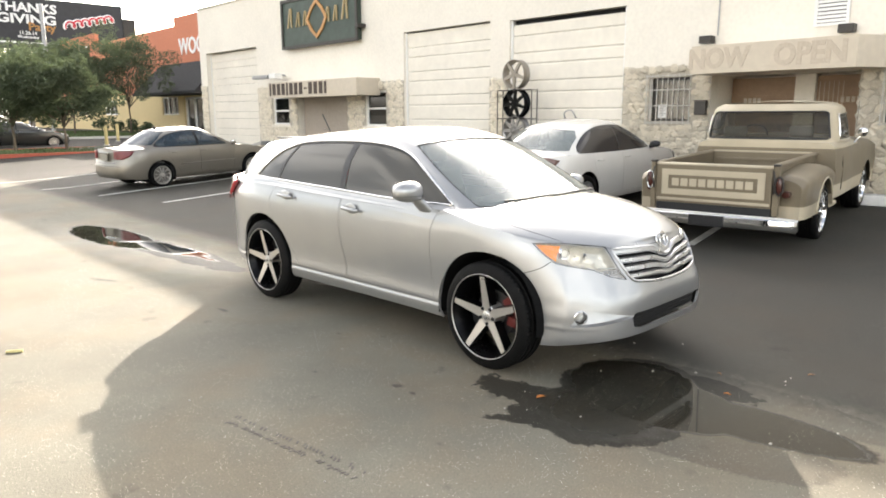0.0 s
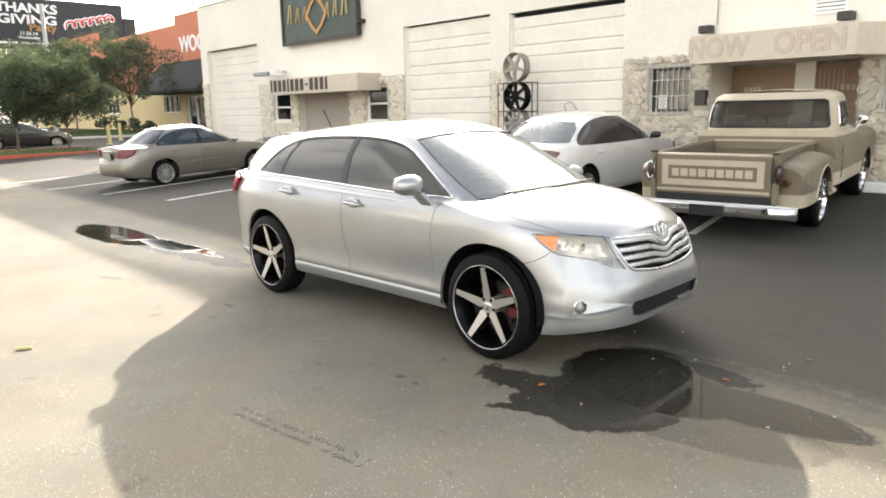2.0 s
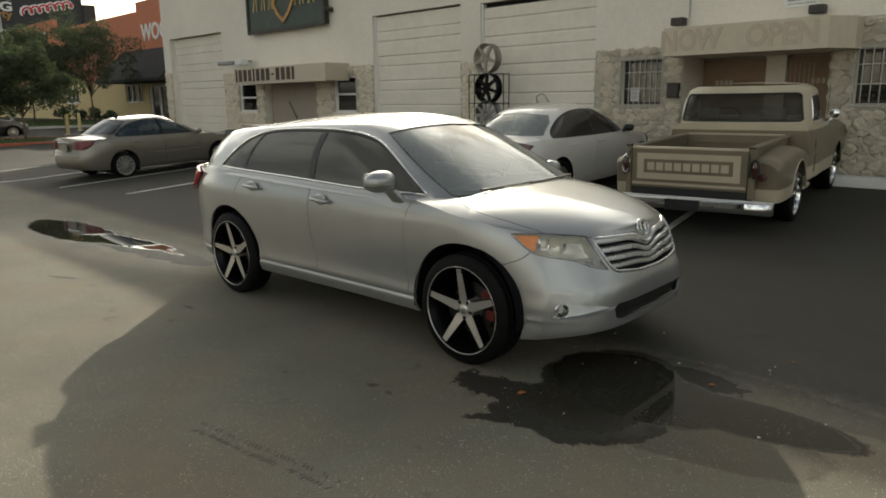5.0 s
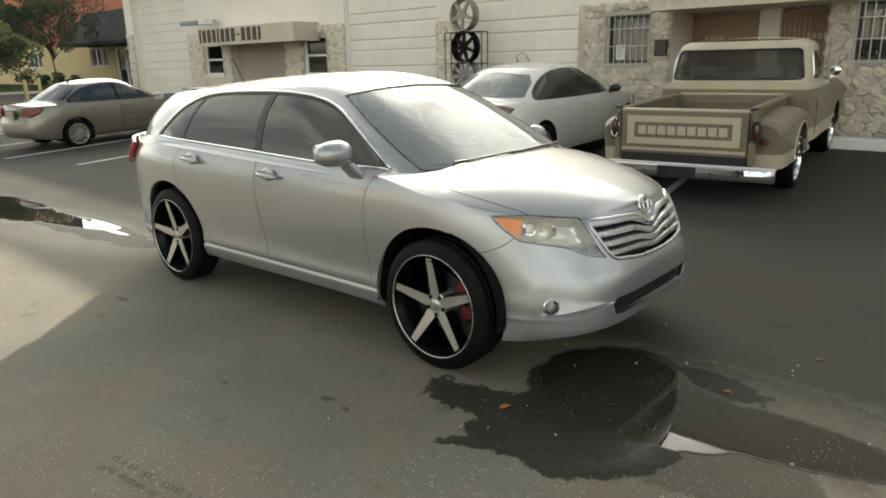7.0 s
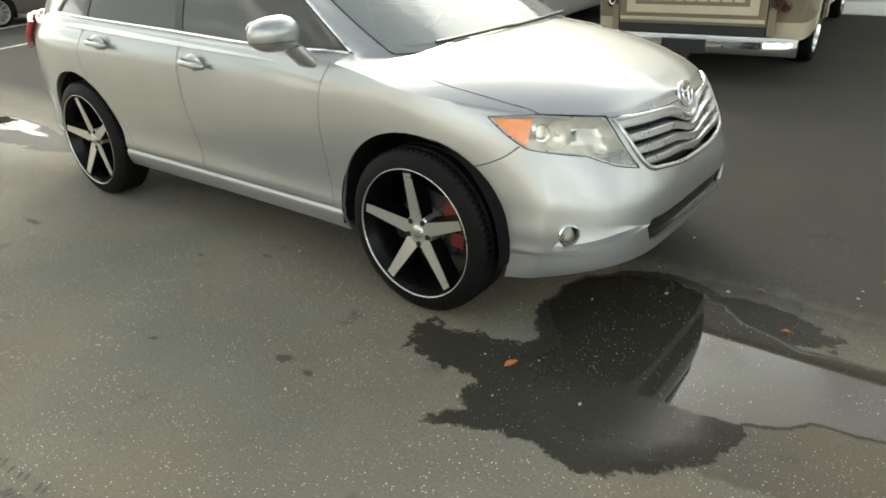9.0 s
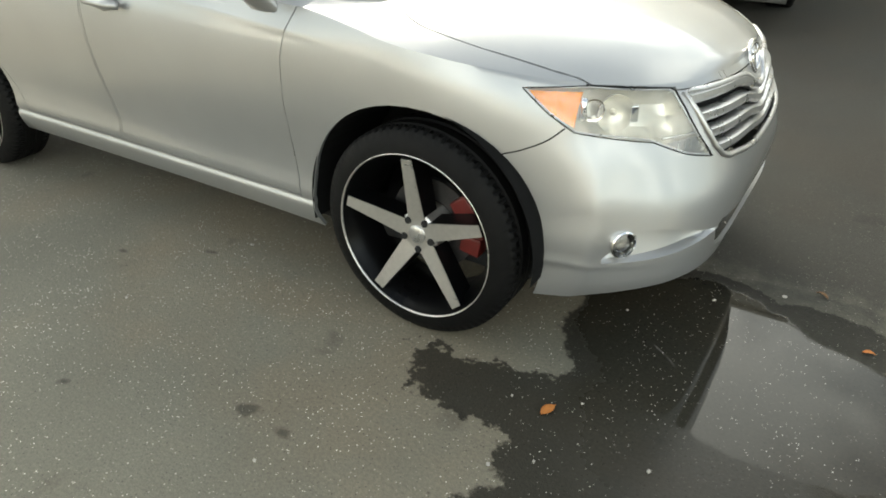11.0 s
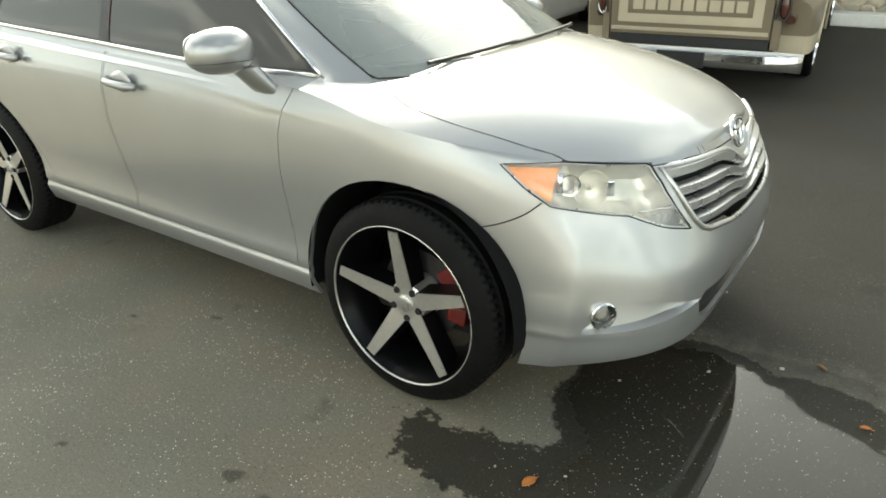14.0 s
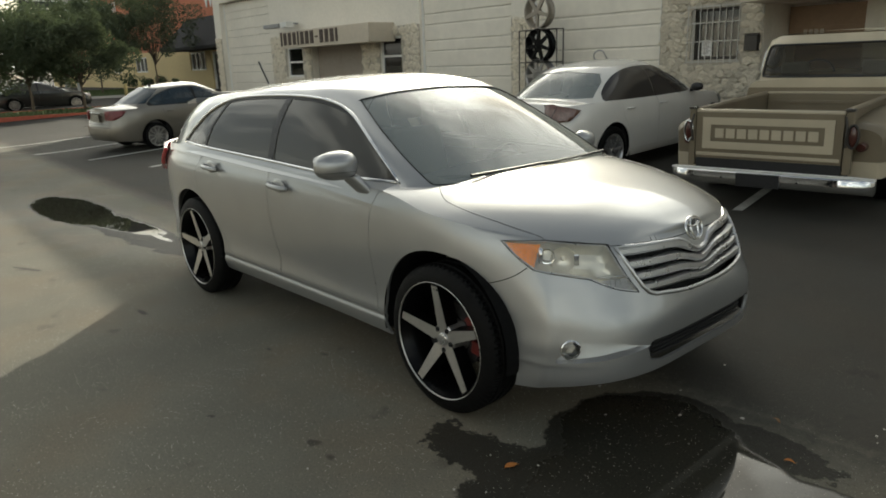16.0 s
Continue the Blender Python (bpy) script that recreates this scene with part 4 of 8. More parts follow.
tree(-32.1, 3.5, 0.14, 4.5, 2.2, 11, "small street tree with a rounded olive-green crown")
tree(-31.6, 5.5, 0.14, 4.3, 1.9, 12, "small street tree with a loose olive-green crown")
tree(-32.4, 0.7, 0.14, 4.5, 2.3, 13, "small street tree with a broad olive-green crown")
tree(-50.0, 15.0, 0.38, 7.2, 2.5, 14, "street tree with a dense olive-green crown before the shop")
tree(-51.0, 11.4, 0.38, 6.8, 2.4, 15, "street tree with a ragged olive-green crown on the lawn")
tree(-57.0, 6.6, 0.0, 6.6, 3.0, 16, "street tree with a dense dark crown in the distance")
tree(-60.0, 1.5, 0.0, 6.8, 3.2, 17, "street tree with a dense dark crown in the distance")
tree(-56.0, 9.8, 0.38, 6.2, 2.8, 18, "street tree with a dense dark crown in the distance")
for k, (x, y, s) in enumerate(((-55.0, 18.0, 0.7), (-58.5, 18.2, 0.9), (-62.0, 18.0, 0.8), (-67.0, 18.3, 1.0))):
    rng = random.Random(40 + k)
    bm = bmesh.new()
    for _ in range(10):
        leaf_cluster(bm, rng, Vector((rng.gauss(0, 0.4) * s, rng.gauss(0, 0.3) * s, rng.uniform(0.3, 1.1) * s)), (0.4 * s, 0.4 * s, 0.35 * s), 70, 0.09)
    sh = thing("shrub", "dark green shrub against the yellow wall", "shrub", pose(x, y, 0.22), "shrubs by the wall")
    part("foliage", bm, SHRUB, sh)
# an unseen wall and roof, added behind the camera for paint and glass to mirror
back = thing("opposite_building", "plain grey concrete backdrop, added unseen behind the camera", "building")
part("wall", boxed(-40, 40, -38.4, -38.0, -0.3, 4.6), CONCRETE, back)
part("roof", boxed(-40, 40, -48, -38.4, 4.2, 4.5), CONCRETE, back)


# ---- cars: a lofted shell, cut into panels ----
def smooth_table(*pts):
    """A smooth curve through (at, value) pairs, for arrays or numbers."""
    x, y = np.array([p[0] for p in pts], float), np.array([p[1] for p in pts], float)
    o = np.argsort(x)
    x, y = x[o], y[o]
    d = np.gradient(y, x) if len(x) > 2 else np.full(2, (y[1] - y[0]) / (x[1] - x[0]))

    def f(t):
        t = np.clip(np.asarray(t, float), x[0], x[-1])
        i = np.clip(np.searchsorted(x, t) - 1, 0, len(x) - 2)
        h = x[i + 1] - x[i]
        u = (t - x[i]) / h
        return ((1 + 2 * u) * (1 - u) ** 2 * y[i] + u * (1 - u) ** 2 * h * d[i] + u * u * (3 - 2 * u) * y[i + 1] + u * u * (u - 1) * h * d[i + 1])
    return f


def ring_plan(front, rear, half, xs_f, xs_r, m_f, m_r, steps):
    """Half an outline in plan, from the middle of the front along one side (y > 0) to the middle of the rear, all arrays over levels."""
    nf, ns, nr = steps
    cols = []
    for k in range(nf):
        a = (k / nf) * math.pi / 2
        cols.append((xs_f + (front - xs_f) * math.cos(a), half * math.sin(a) ** (2 / m_f)))
    for k in range(ns):
        u = k / (ns - 1)
        cols.append((xs_f + (xs_r - xs_f) * u + 0 * front, half + 0 * front))
    for k in range(1, nr + 1):
        a = (k / nr) * math.pi / 2
        cols.append((xs_r + (rear - xs_r) * math.sin(a), half * math.cos(a) ** (2 / m_r) if k < nr else half * 0))
    return cols


def grid_faces(bm, cols, flip=False):
    vs = [[bm.verts.new(p) for p in c] for c in cols]
    faces = []
    for a, b in zip(vs, vs[1:]):
        for j in range(len(a) - 1):
            q = [a[j], b[j], b[j + 1], a[j + 1]]
            faces.append(bm.faces.new(q[::-1] if flip else q))
    return faces


def both_sides(bm):
    """Mirrors a half shell (y > 0) to the other side and joins it in the middle."""
    g = bmesh.ops.duplicate(bm, geom=bm.verts[:] + bm.edges[:] + bm.faces[:])
    vs = [e for e in g["geom"] if isinstance(e, bmesh.types.BMVert)]
    fs = [e for e in g["geom"] if isinstance(e, bmesh.types.BMFace)]
    for v in vs:
        v.co.y *= -1
    bmesh.ops.reverse_faces(bm, faces=fs)
    bmesh.ops.remove_doubles(bm, verts=bm.verts[:], dist=1e-4)
    return bm


def inside(poly, x, y):
    r, n = False, len(poly)
    for i in range(n):
        (x0, y0), (x1, y1) = poly[i], poly[i - 1]
        if (y0 > y) != (y1 > y) and x < (x1 - x0) * (y - y0) / (y1 - y0) + x0:
            r = not r
    return r


def cut(bm, poly, ax, test):
    """Cuts an outline, seen along one axis, into a shell, and returns the faces inside it."""
    lo = [min(p[k] for p in poly) - 0.01 for k in (0, 1)]
    hi = [max(p[k] for p in poly) + 0.01 for k in (0, 1)]

    def near(f, a, b):
        for k in (0, 1):
            q = [v.co[ax[k]] for v in f.verts]
            if max(q) < a[k] or min(q) > b[k]:
                return False
        return True
    cand = [f for f in bm.faces if near(f, lo, hi) and test(f.calc_center_median())]
    for i in range(len(poly)):
        a, b = poly[i - 1], poly[i]
        d = (b[0] - a[0], b[1] - a[1])
        if abs(d[0]) + abs(d[1]) < 1e-6:
            continue
        no = [0, 0, 0]
        no[ax[0]], no[ax[1]] = -d[1], d[0]
        co = [0, 0, 0]
        co[ax[0]], co[ax[1]] = a
        cand = [f for f in cand if f.is_valid]
        e0, e1 = [min(a[k], b[k]) - 1e-4 for k in (0, 1)], [max(a[k], b[k]) + 1e-4 for k in (0, 1)]
        fs = [f for f in cand if near(f, e0, e1)]
        if not fs:
            continue
        es, vs = list({e for f in fs for e in f.edges}), list({v for f in fs for v in f.verts})
        r = bmesh.ops.bisect_plane(bm, geom=fs + es + vs, dist=1e-5, plane_co=co, plane_no=Vector(no).normalized())
        cand = list({f for f in cand if f.is_valid} | {f for f in r["geom"] if isinstance(f, bmesh.types.BMFace)})
    out = []
    for f in bm.faces:
        c = f.calc_center_median()
        if test(c) and inside(poly, c[ax[0]], c[ax[1]]):
            out.append(f)
    return out


def lift(bm, faces):
    """Takes faces out of a shell into a new bmesh."""
    nb, m = bmesh.new(), {}
    for f in faces:
        q = []
        for v in f.verts:
            if v not in m:
                m[v] = nb.verts.new(v.co)
            q.append(m[v])
        try:
            nb.faces.new(q)
        except ValueError:
            pass
    bmesh.ops.delete(bm, geom=faces, context="FACES")
    bmesh.ops.dissolve_degenerate(nb, dist=2e-4, edges=nb.edges[:])
    return nb


def rim_loops(bm):
    """The open edges of a shell, as ordered loops of places."""
    nxt = {}
    for e in bm.edges:
        if len(e.link_faces) == 1:
            for a, b in ((0, 1), (1, 0)):
                nxt.setdefault(e.verts[a], []).append(e.verts[b])
    loops, seen = [], set()
    for s in nxt:
        if s in seen:
            continue
        loop, cur, prev = [s], s, None
        seen.add(s)
        while True:
            opt = [v for v in nxt[cur] if v is not prev and v not in seen]
            if not opt:
                break
            prev, cur = cur, opt[0]
            seen.add(cur)
            loop.append(cur)
        loops.append([v.co.copy() for v in loop])
    return loops


def shrink_rim(bm, gap, depth, inward=(0, 0, 0)):
    """Draws a panel's edge in by a gap and folds it inwards, so that a shut line shows."""
    bm.normal_update()
    edge_v = {v for e in bm.edges if len(e.link_faces) == 1 for v in e.verts}
    move = {}
    for v in edge_v:
        t = Vector()
        for e in v.link_edges:
            if len(e.link_faces) == 1:
                f = e.link_faces[0]
                mid = (e.verts[0].co + e.verts[1].co) / 2
                d = (e.verts[1].co - e.verts[0].co).normalized()
                n = f.normal.cross(d)
                if n.dot(f.calc_center_median() - mid) < 0:
                    n = -n
                t += n
        move[v] = t.normalized() * gap if t.length > 1e-6 else t
    for v, d in move.items():
        v.co += d
    edges = [e for e in bm.edges if len(e.link_faces) == 1]
    normals = {v: v.normal.copy() for v in edge_v}
    r = bmesh.ops.extrude_edge_only(bm, edges=edges)
    newv = [g for g in r["geom"] if isinstance(g, bmesh.types.BMVert)]
    old = {tuple(round(c, 5) for c in v.co): normals[v] for v in edge_v}
    for v in newv:
        v.co -= old.get(tuple(round(c, 5) for c in v.co), Vector()) * depth
    return bm


def thicken(bm, depth):
    bm.normal_update()
    r = bmesh.ops.solidify(bm, geom=bm.faces[:], thickness=depth)
    return bm


def offset(bm, d):
    bm.normal_update()
    n = {v: v.normal.copy() for v in bm.verts}
    for v in bm.verts:
        v.co += n[v] * d
    return bm


def shell(P):
    """Lower body, bonnet and boot deck (one mesh) and glasshouse (another) from a car's tables."""
    nv = P.get("levels", 26)
    vlev = np.linspace(0, 1, nv)
    steps = P.get("steps", (22, 56, 14))
    # columns: first find each column's x at mid height, then its levels
    zm = np.array([0.6])
    nominal = [float(c[0][0]) for c in ring_plan(P["front"](zm), P["rear"](zm), P["half"](zm), P["xs_f"], P["xs_r"], P["m_f"](zm), P["m_r"], steps)]
    bm = bmesh.new()
    cols, rim = [], []
    for k, xn in enumerate(nominal):
        z = P["bottom"](xn) + vlev * (P["edge"](xn) - P["bottom"](xn))
        swell = np.zeros(nv)
        if "crease" in P:
            # a crease below the windows: levels crowd round it
            c0, b0, e0 = float(P["crease"](xn)), float(P["bottom"](xn)), float(P["edge"](xn))
            z = np.concatenate([np.linspace(b0, 0.345, 6), [0.352, 0.359, 0.366, 0.373, 0.380, 0.390], np.linspace(0.402, c0 - 0.06, nv - 20), [c0 - 0.032, c0 - 0.014, c0 - 0.002, c0 + 0.004], np.linspace(c0 + 0.018, e0, 4)])
            swell[nv - 8:nv - 3] = np.array([-0.0003, -0.0008, 0.0015, 0.0008, -0.0003]) * P["crease_depth"](xn)
        half = P["half"](z) * P["plan"](xn)
        if "chin" in P:
            # the bumper's flank stands straighter than the sill and has no step
            half = half + P["chin"](xn) * (P["chin_half"](z) - P["half"](z))
        c = ring_plan(P["front"](z), P["rear"](z), half, P["xs_f"], P["xs_r"], P["m_f"](z), P["m_r"], steps)[k]
        push = swell * 0
        if "ridge" in P and k < steps[0]:
            push = P["ridge_height"](z) * math.exp(-abs(k / steps[0] * 90 - P["ridge"]) / 5.0)
        pts = [(float(x + 0.74 * p), float(y + w + 0.67 * p), float(h)) for x, y, h, w, p in zip(c[0], c[1], z, swell, push)]
        cols.append(pts)
        rim.append(pts[-1])
    grid_faces(bm, cols)
    # the upper deck: bonnet before the screen, boot behind it, crowned across
    across = np.sin(np.linspace(math.pi / 2, 0, P.get("across", 15)))
    deck = []
    for x, y, z in rim:
        top = float(P["deck"](x))
        deck.append([(x, y * s, z + (top - z) * (1 - abs(s) ** P.get("crown", 2.2))) for s in across])
    lo, hi = P["cabin"]
    runs, run = [], []
    for c in deck:
        if lo < c[0][0] < hi:
            if run:
                run.append(c)
                runs.append(run)
            run = []
        else:
            run.append(c)
    runs.append(run)
    for r in runs:
        if len(r) > 1:
            grid_faces(bm, r)
    both_sides(bm)
    bmesh.ops.recalc_face_normals(bm, faces=bm.faces)
    # glasshouse
    gm = bmesh.new()
    ng = 15
    g = np.linspace(0, 1, ng)
    gs = (18, 50, 14)
    halfg = P["g_half"](g)
    plan = ring_plan(P["g_front"](g), P["g_rear"](g), halfg, P["g_xs_f"], P["g_xs_r"], P["g_m"], P["g_mr"], gs)
    cols, rim = [], []
    for cx, cy in plan:
        cx, cy = np.broadcast_to(cx, ng), np.broadcast_to(cy, ng)
        z0 = float(P["belt"](cx[0]))
        if cx[0] > P["edge_front"]:
            z0 = float(P["deck"](cx[0])) - 0.03
        z1 = float(P["rail"](cx[-1]))
        # the roof's rim rises towards the middle of the car
        z1 += (float(P["roof"](cx[-1])) - z1) * (1 - (cy[-1] / halfg[-1]) ** 2.3)
        pts = [(float(x), float(y), float(z0 + (z1 - z0) * u)) for x, y, u in zip(cx, cy, g)]
        if "flange" in P:
            pts.insert(0, (pts[0][0], pts[0][1] + P["flange"] * min(1.0, pts[0][1] / 0.5), z0 - 0.03))
        cols.append(pts)
        rim.append(pts[-1])
    grid_faces(gm, cols)
    top = []
    for x, y, z in rim:
        rise = float(P["roof"](x))
        s0 = min(1.0, y / halfg[-1])
        top.append([(x, y * s, rise - (rise - float(P["rail"](x))) * (s0 * s) ** 2.3) for s in across])
    grid_faces(gm, top)
    both_sides(gm)
    bmesh.ops.recalc_face_normals(gm, faces=gm.faces)
    return bm, gm


def resample(pts, n, closed=False):
    """Evenly spaced points along a smooth curve through a few."""
    t = np.arange(len(pts) + (1 if closed else 0))
    q = list(pts) + ([pts[0]] if closed else [])
    f = [smooth_table(*[(a, p[k]) for a, p in zip(t, q)]) for k in range(len(pts[0]))]
    u = np.linspace(0, t[-1], n, endpoint=not closed)
    return [tuple(float(c(v)) for c in f) for v in u]


def circle(cx, cz, r, n=40):
    return [(cx + r * math.cos(k * math.tau / n), cz + r * math.sin(k * math.tau / n)) for k in range(n)]


def thin(loop, step=0.03):
    """Drops points of a loop that lie closer than a step."""
    out = [loop[0]]
    for p in loop[1:]:
        if (p - out[-1]).length > step:
            out.append(p)
    return out


# ---- wheels ----
def tyre_mesh(R, r, w, treads=True, lean=False):
    """A tyre: rounded shoulders, sidewall bulge, tread blocks cut by grooves. Axis y, outer side towards -y."""
    h = w / 2
    prof = [(-h * 0.80, r - 0.012), (-h * 0.92, r + 0.004), (-h * 1.0, r + (R - r) * 0.35), (-h * 0.99, r + (R - r) * 0.62), (-h * 0.90, R - 0.014), (-h * 0.78, R - 0.003),
            (-h * 0.50, R), (-h * 0.46, R - 0.007), (-h * 0.40, R - 0.007), (-h * 0.36, R), (-0.012, R), (-0.008, R - 0.007), (0.008, R - 0.007), (0.012, R)]
    if lean:
        # a narrow tyre pulled on a wide rim: the wall leans in from the lip to the tread
        prof[1:6] = [(-h * 0.97, r + 0.003), (-h * 0.975, r + 0.014), (-h * 0.88, r + (R - r) * 0.55), (-h * 0.77, R - 0.011), (-h * 0.67, R - 0.002)]
    prof += [(-a, b) for a, b in prof[9::-1]]
    bm = lathe(bmesh.new(), prof, "y", 288 if treads else 64)
    if treads:
        # slits across both shoulders of the tread, the wall left whole
        for v in bm.verts:
            rad = math.hypot(v.co.x, v.co.z)
            if h * 0.45 < abs(v.co.y) < h * 0.72 and rad > R - 0.009:
                k = int(round((math.atan2(v.co.z, v.co.x) % math.tau) / math.tau * 288 + (2 if abs(v.co.y) < h * 0.6 else 0)))
                if k % 4 == 0:
                    f = (rad - 0.008) / rad
                    v.co.x, v.co.z = v.co.x * f, v.co.z * f
    return bm


def spoke_wheel(parent, x, y, z, side, R=0.376, r=0.292, w=0.238, turn=100.0, name="wheel", brakes=True):
    """A big five-spoke wheel with dished black barrel, machined spoke faces and a machined lip. side -1: the outer face looks to -y."""
    wh = new(name)
    wh.empty_display_size = 0.05
    wh.parent = parent
    wh.matrix_local = Matrix.Translation((x, y, z)) @ Matrix.Diagonal((1, -side, 1, 1)) @ Matrix.Rotation(radians(-turn), 4, "Y")
    h = w / 2
    part("tyre", tyre_mesh(R, r, w, True, True), RUBBER, wh, smooth=True, angle=35)
    lip = lathe(bmesh.new(), [(-h * 0.82, r - 0.003), (-h * 0.97, r + 0.0), (-h * 0.99, r + 0.003), (-h * 0.90, r + 0.007), (-h * 0.78, r + 0.002)], "y", 64, closed=True)
    rim = part("rim", lathe(bmesh.new(), [(-h * 0.95, r - 0.004), (-h * 0.80, r - 0.012), (-h * 0.55, r - 0.03), (h * 0.1, r - 0.05), (h * 0.85, r - 0.04), (h * 0.9, r + 0.004)], "y", 64), ALLOY_BLACK, wh, smooth=True)
    part("lip", lip, MACHINED, rim, "bright machined lip", smooth=True)
    face0, face1 = -h * 0.62, -h * 0.90
    for k in range(5):
        a = k * math.tau / 5
        m = Matrix.Rotation(-a, 4, "Y")
        b = bmesh.new()
        o, i = r - 0.012, 0.055
        w0, w1 = 0.034, 0.0205
        q = [(i, -w0), (o, -w1), (o, w1), (i, w0)]
        f = [b.verts.new((u, face1 + 0.0 if u == o else face0, v)) for u, v in q]
        bk = [b.verts.new((u, -h * 0.2 if u == o else -h * 0.05, v * 1.15)) for u, v in q]
        b.faces.new(f)
        for n in range(4):
            b.faces.new((f[n], bk[n], bk[(n + 1) % 4], f[(n + 1) % 4]))
        b.faces.new(bk[::-1])
        bmesh.ops.transform(b, matrix=m, verts=b.verts)
        bmesh.ops.recalc_face_normals(b, faces=b.faces)
        sp = part("spoke", b, ALLOY_BLACK, wh)
        b = bmesh.new()
        e = 0.004
        top = [b.verts.new((u + (-e if u == o else 0), (face1 if u == o else face0) - 0.003, v * 0.95)) for u, v in q]
        low = [b.verts.new((u + (-e if u == o else 0), (face1 if u == o else face0) + 0.001, v * 0.97)) for u, v in q]
        b.faces.new(top)
        for n in range(4):
            b.faces.new((top[n], low[n], low[(n + 1) % 4], top[(n + 1) % 4]))
        bmesh.ops.transform(b, matrix=m, verts=b.verts)
        bmesh.ops.recalc_face_normals(b, faces=b.faces)
        part("spoke_face", b, MACHINED, sp, "machined spoke face")
        b = lathe(bmesh.new(), [(-0.004, 0.0001), (-0.004, 0.012), (0.006, 0.014)], "y", 10)
        lug = Matrix.Rotation(-(a + math.tau / 10), 4, "Y") @ Matrix.Translation((0.056, face0 - 0.004, 0))
        bmesh.ops.transform(b, matrix=lug, verts=b.verts)
        part("lug_nut", b, GAP, wh)
    hub = part("hub", lathe(bmesh.new(), [(face0 - 0.003, 0.0001), (face0 - 0.003, 0.066), (face0 + 0.006, 0.076), (h * 0.2, 0.085)], "y", 30), MACHINED, wh, smooth=True, angle=40)
    part("centre_cap", lathe(bmesh.new(), [(face0 - 0.012, 0.0001), (face0 - 0.012, 0.024), (face0 - 0.008, 0.032), (face0 - 0.002, 0.033)], "y", 24), SATIN, hub, smooth=True, angle=40)
    if brakes:
        b = lathe(bmesh.new(), [(0.02, 0.09), (0.02, 0.165), (0.04, 0.165), (0.04, 0.09)], "y", 40, closed=True)
        bmesh.ops.transform(b, matrix=Matrix.Diagonal((1, 1, 1, 1)), verts=b.verts)
        part("brake_disc", b, DISC, wh, smooth=True, angle=40)
        b = bmesh.new()
        base = Matrix.Rotation(radians(turn), 4, "Y")
        for s, a in ((1, 38.0), (1, -9.0)):
            box(b, 0.13, 0.205, -0.012, 0.075, -0.034, 0.034, 0.008, base @ Matrix.Rotation(radians(-a), 4, "Y"))
        box(b, 0.175, 0.21, -0.006, 0.07, -0.05, 0.05, 0.006, base @ Matrix.Rotation(radians(-15), 4, "Y"))
        part("brake_caliper", b, BRAKE_RED, wh, "red brake caliper")
    return wh


def plain_wheel(parent, x, y, z, side, R, r, w, spokes, mat, name="wheel", turn=7.0):
    """A road wheel with many spokes."""
    wh = new(name)
    wh.empty_display_size = 0.05
    wh.parent = parent
    wh.matrix_local = Matrix.Translation((x, y, z)) @ Matrix.Diagonal((1, -side, 1, 1)) @ Matrix.Rotation(radians(-turn), 4, "Y")
    h = w / 2
    part("tyre", tyre_mesh(R, r, w, False), RUBBER, wh, smooth=True, angle=35)
    rim = part("rim", lathe(bmesh.new(), [(-h * 0.80, r - 0.012), (-h * 0.97, r - 0.004), (-h * 0.97, r + 0.004), (-h * 0.80, r + 0.004), (-h * 0.78, r - 0.02), (-h * 0.3, r - 0.035), (h * 0.8, r - 0.03)], "y", 40), mat, wh, smooth=True, angle=40)
    b = bmesh.new()
    for k in range(spokes):
        box(b, 0.04, r - 0.012, -h * 0.85, -h * 0.45, -0.012, 0.012, 0, Matrix.Rotation(k * math.tau / spokes, 4, "Y"))
    part("spokes", b, mat, rim)
    part("hub", lathe(bmesh.new(), [(-h * 0.9, 0.0001), (-h * 0.9, 0.045), (-h * 0.5, 0.062)], "y", 20), mat, wh, smooth=True, angle=40)
    part("brake_drum", lathe(bmesh.new(), [(0.0, 0.0001), (0.0, r * 0.75), (0.06, r * 0.75)], "y", 24), STEEL, wh)
    return wh


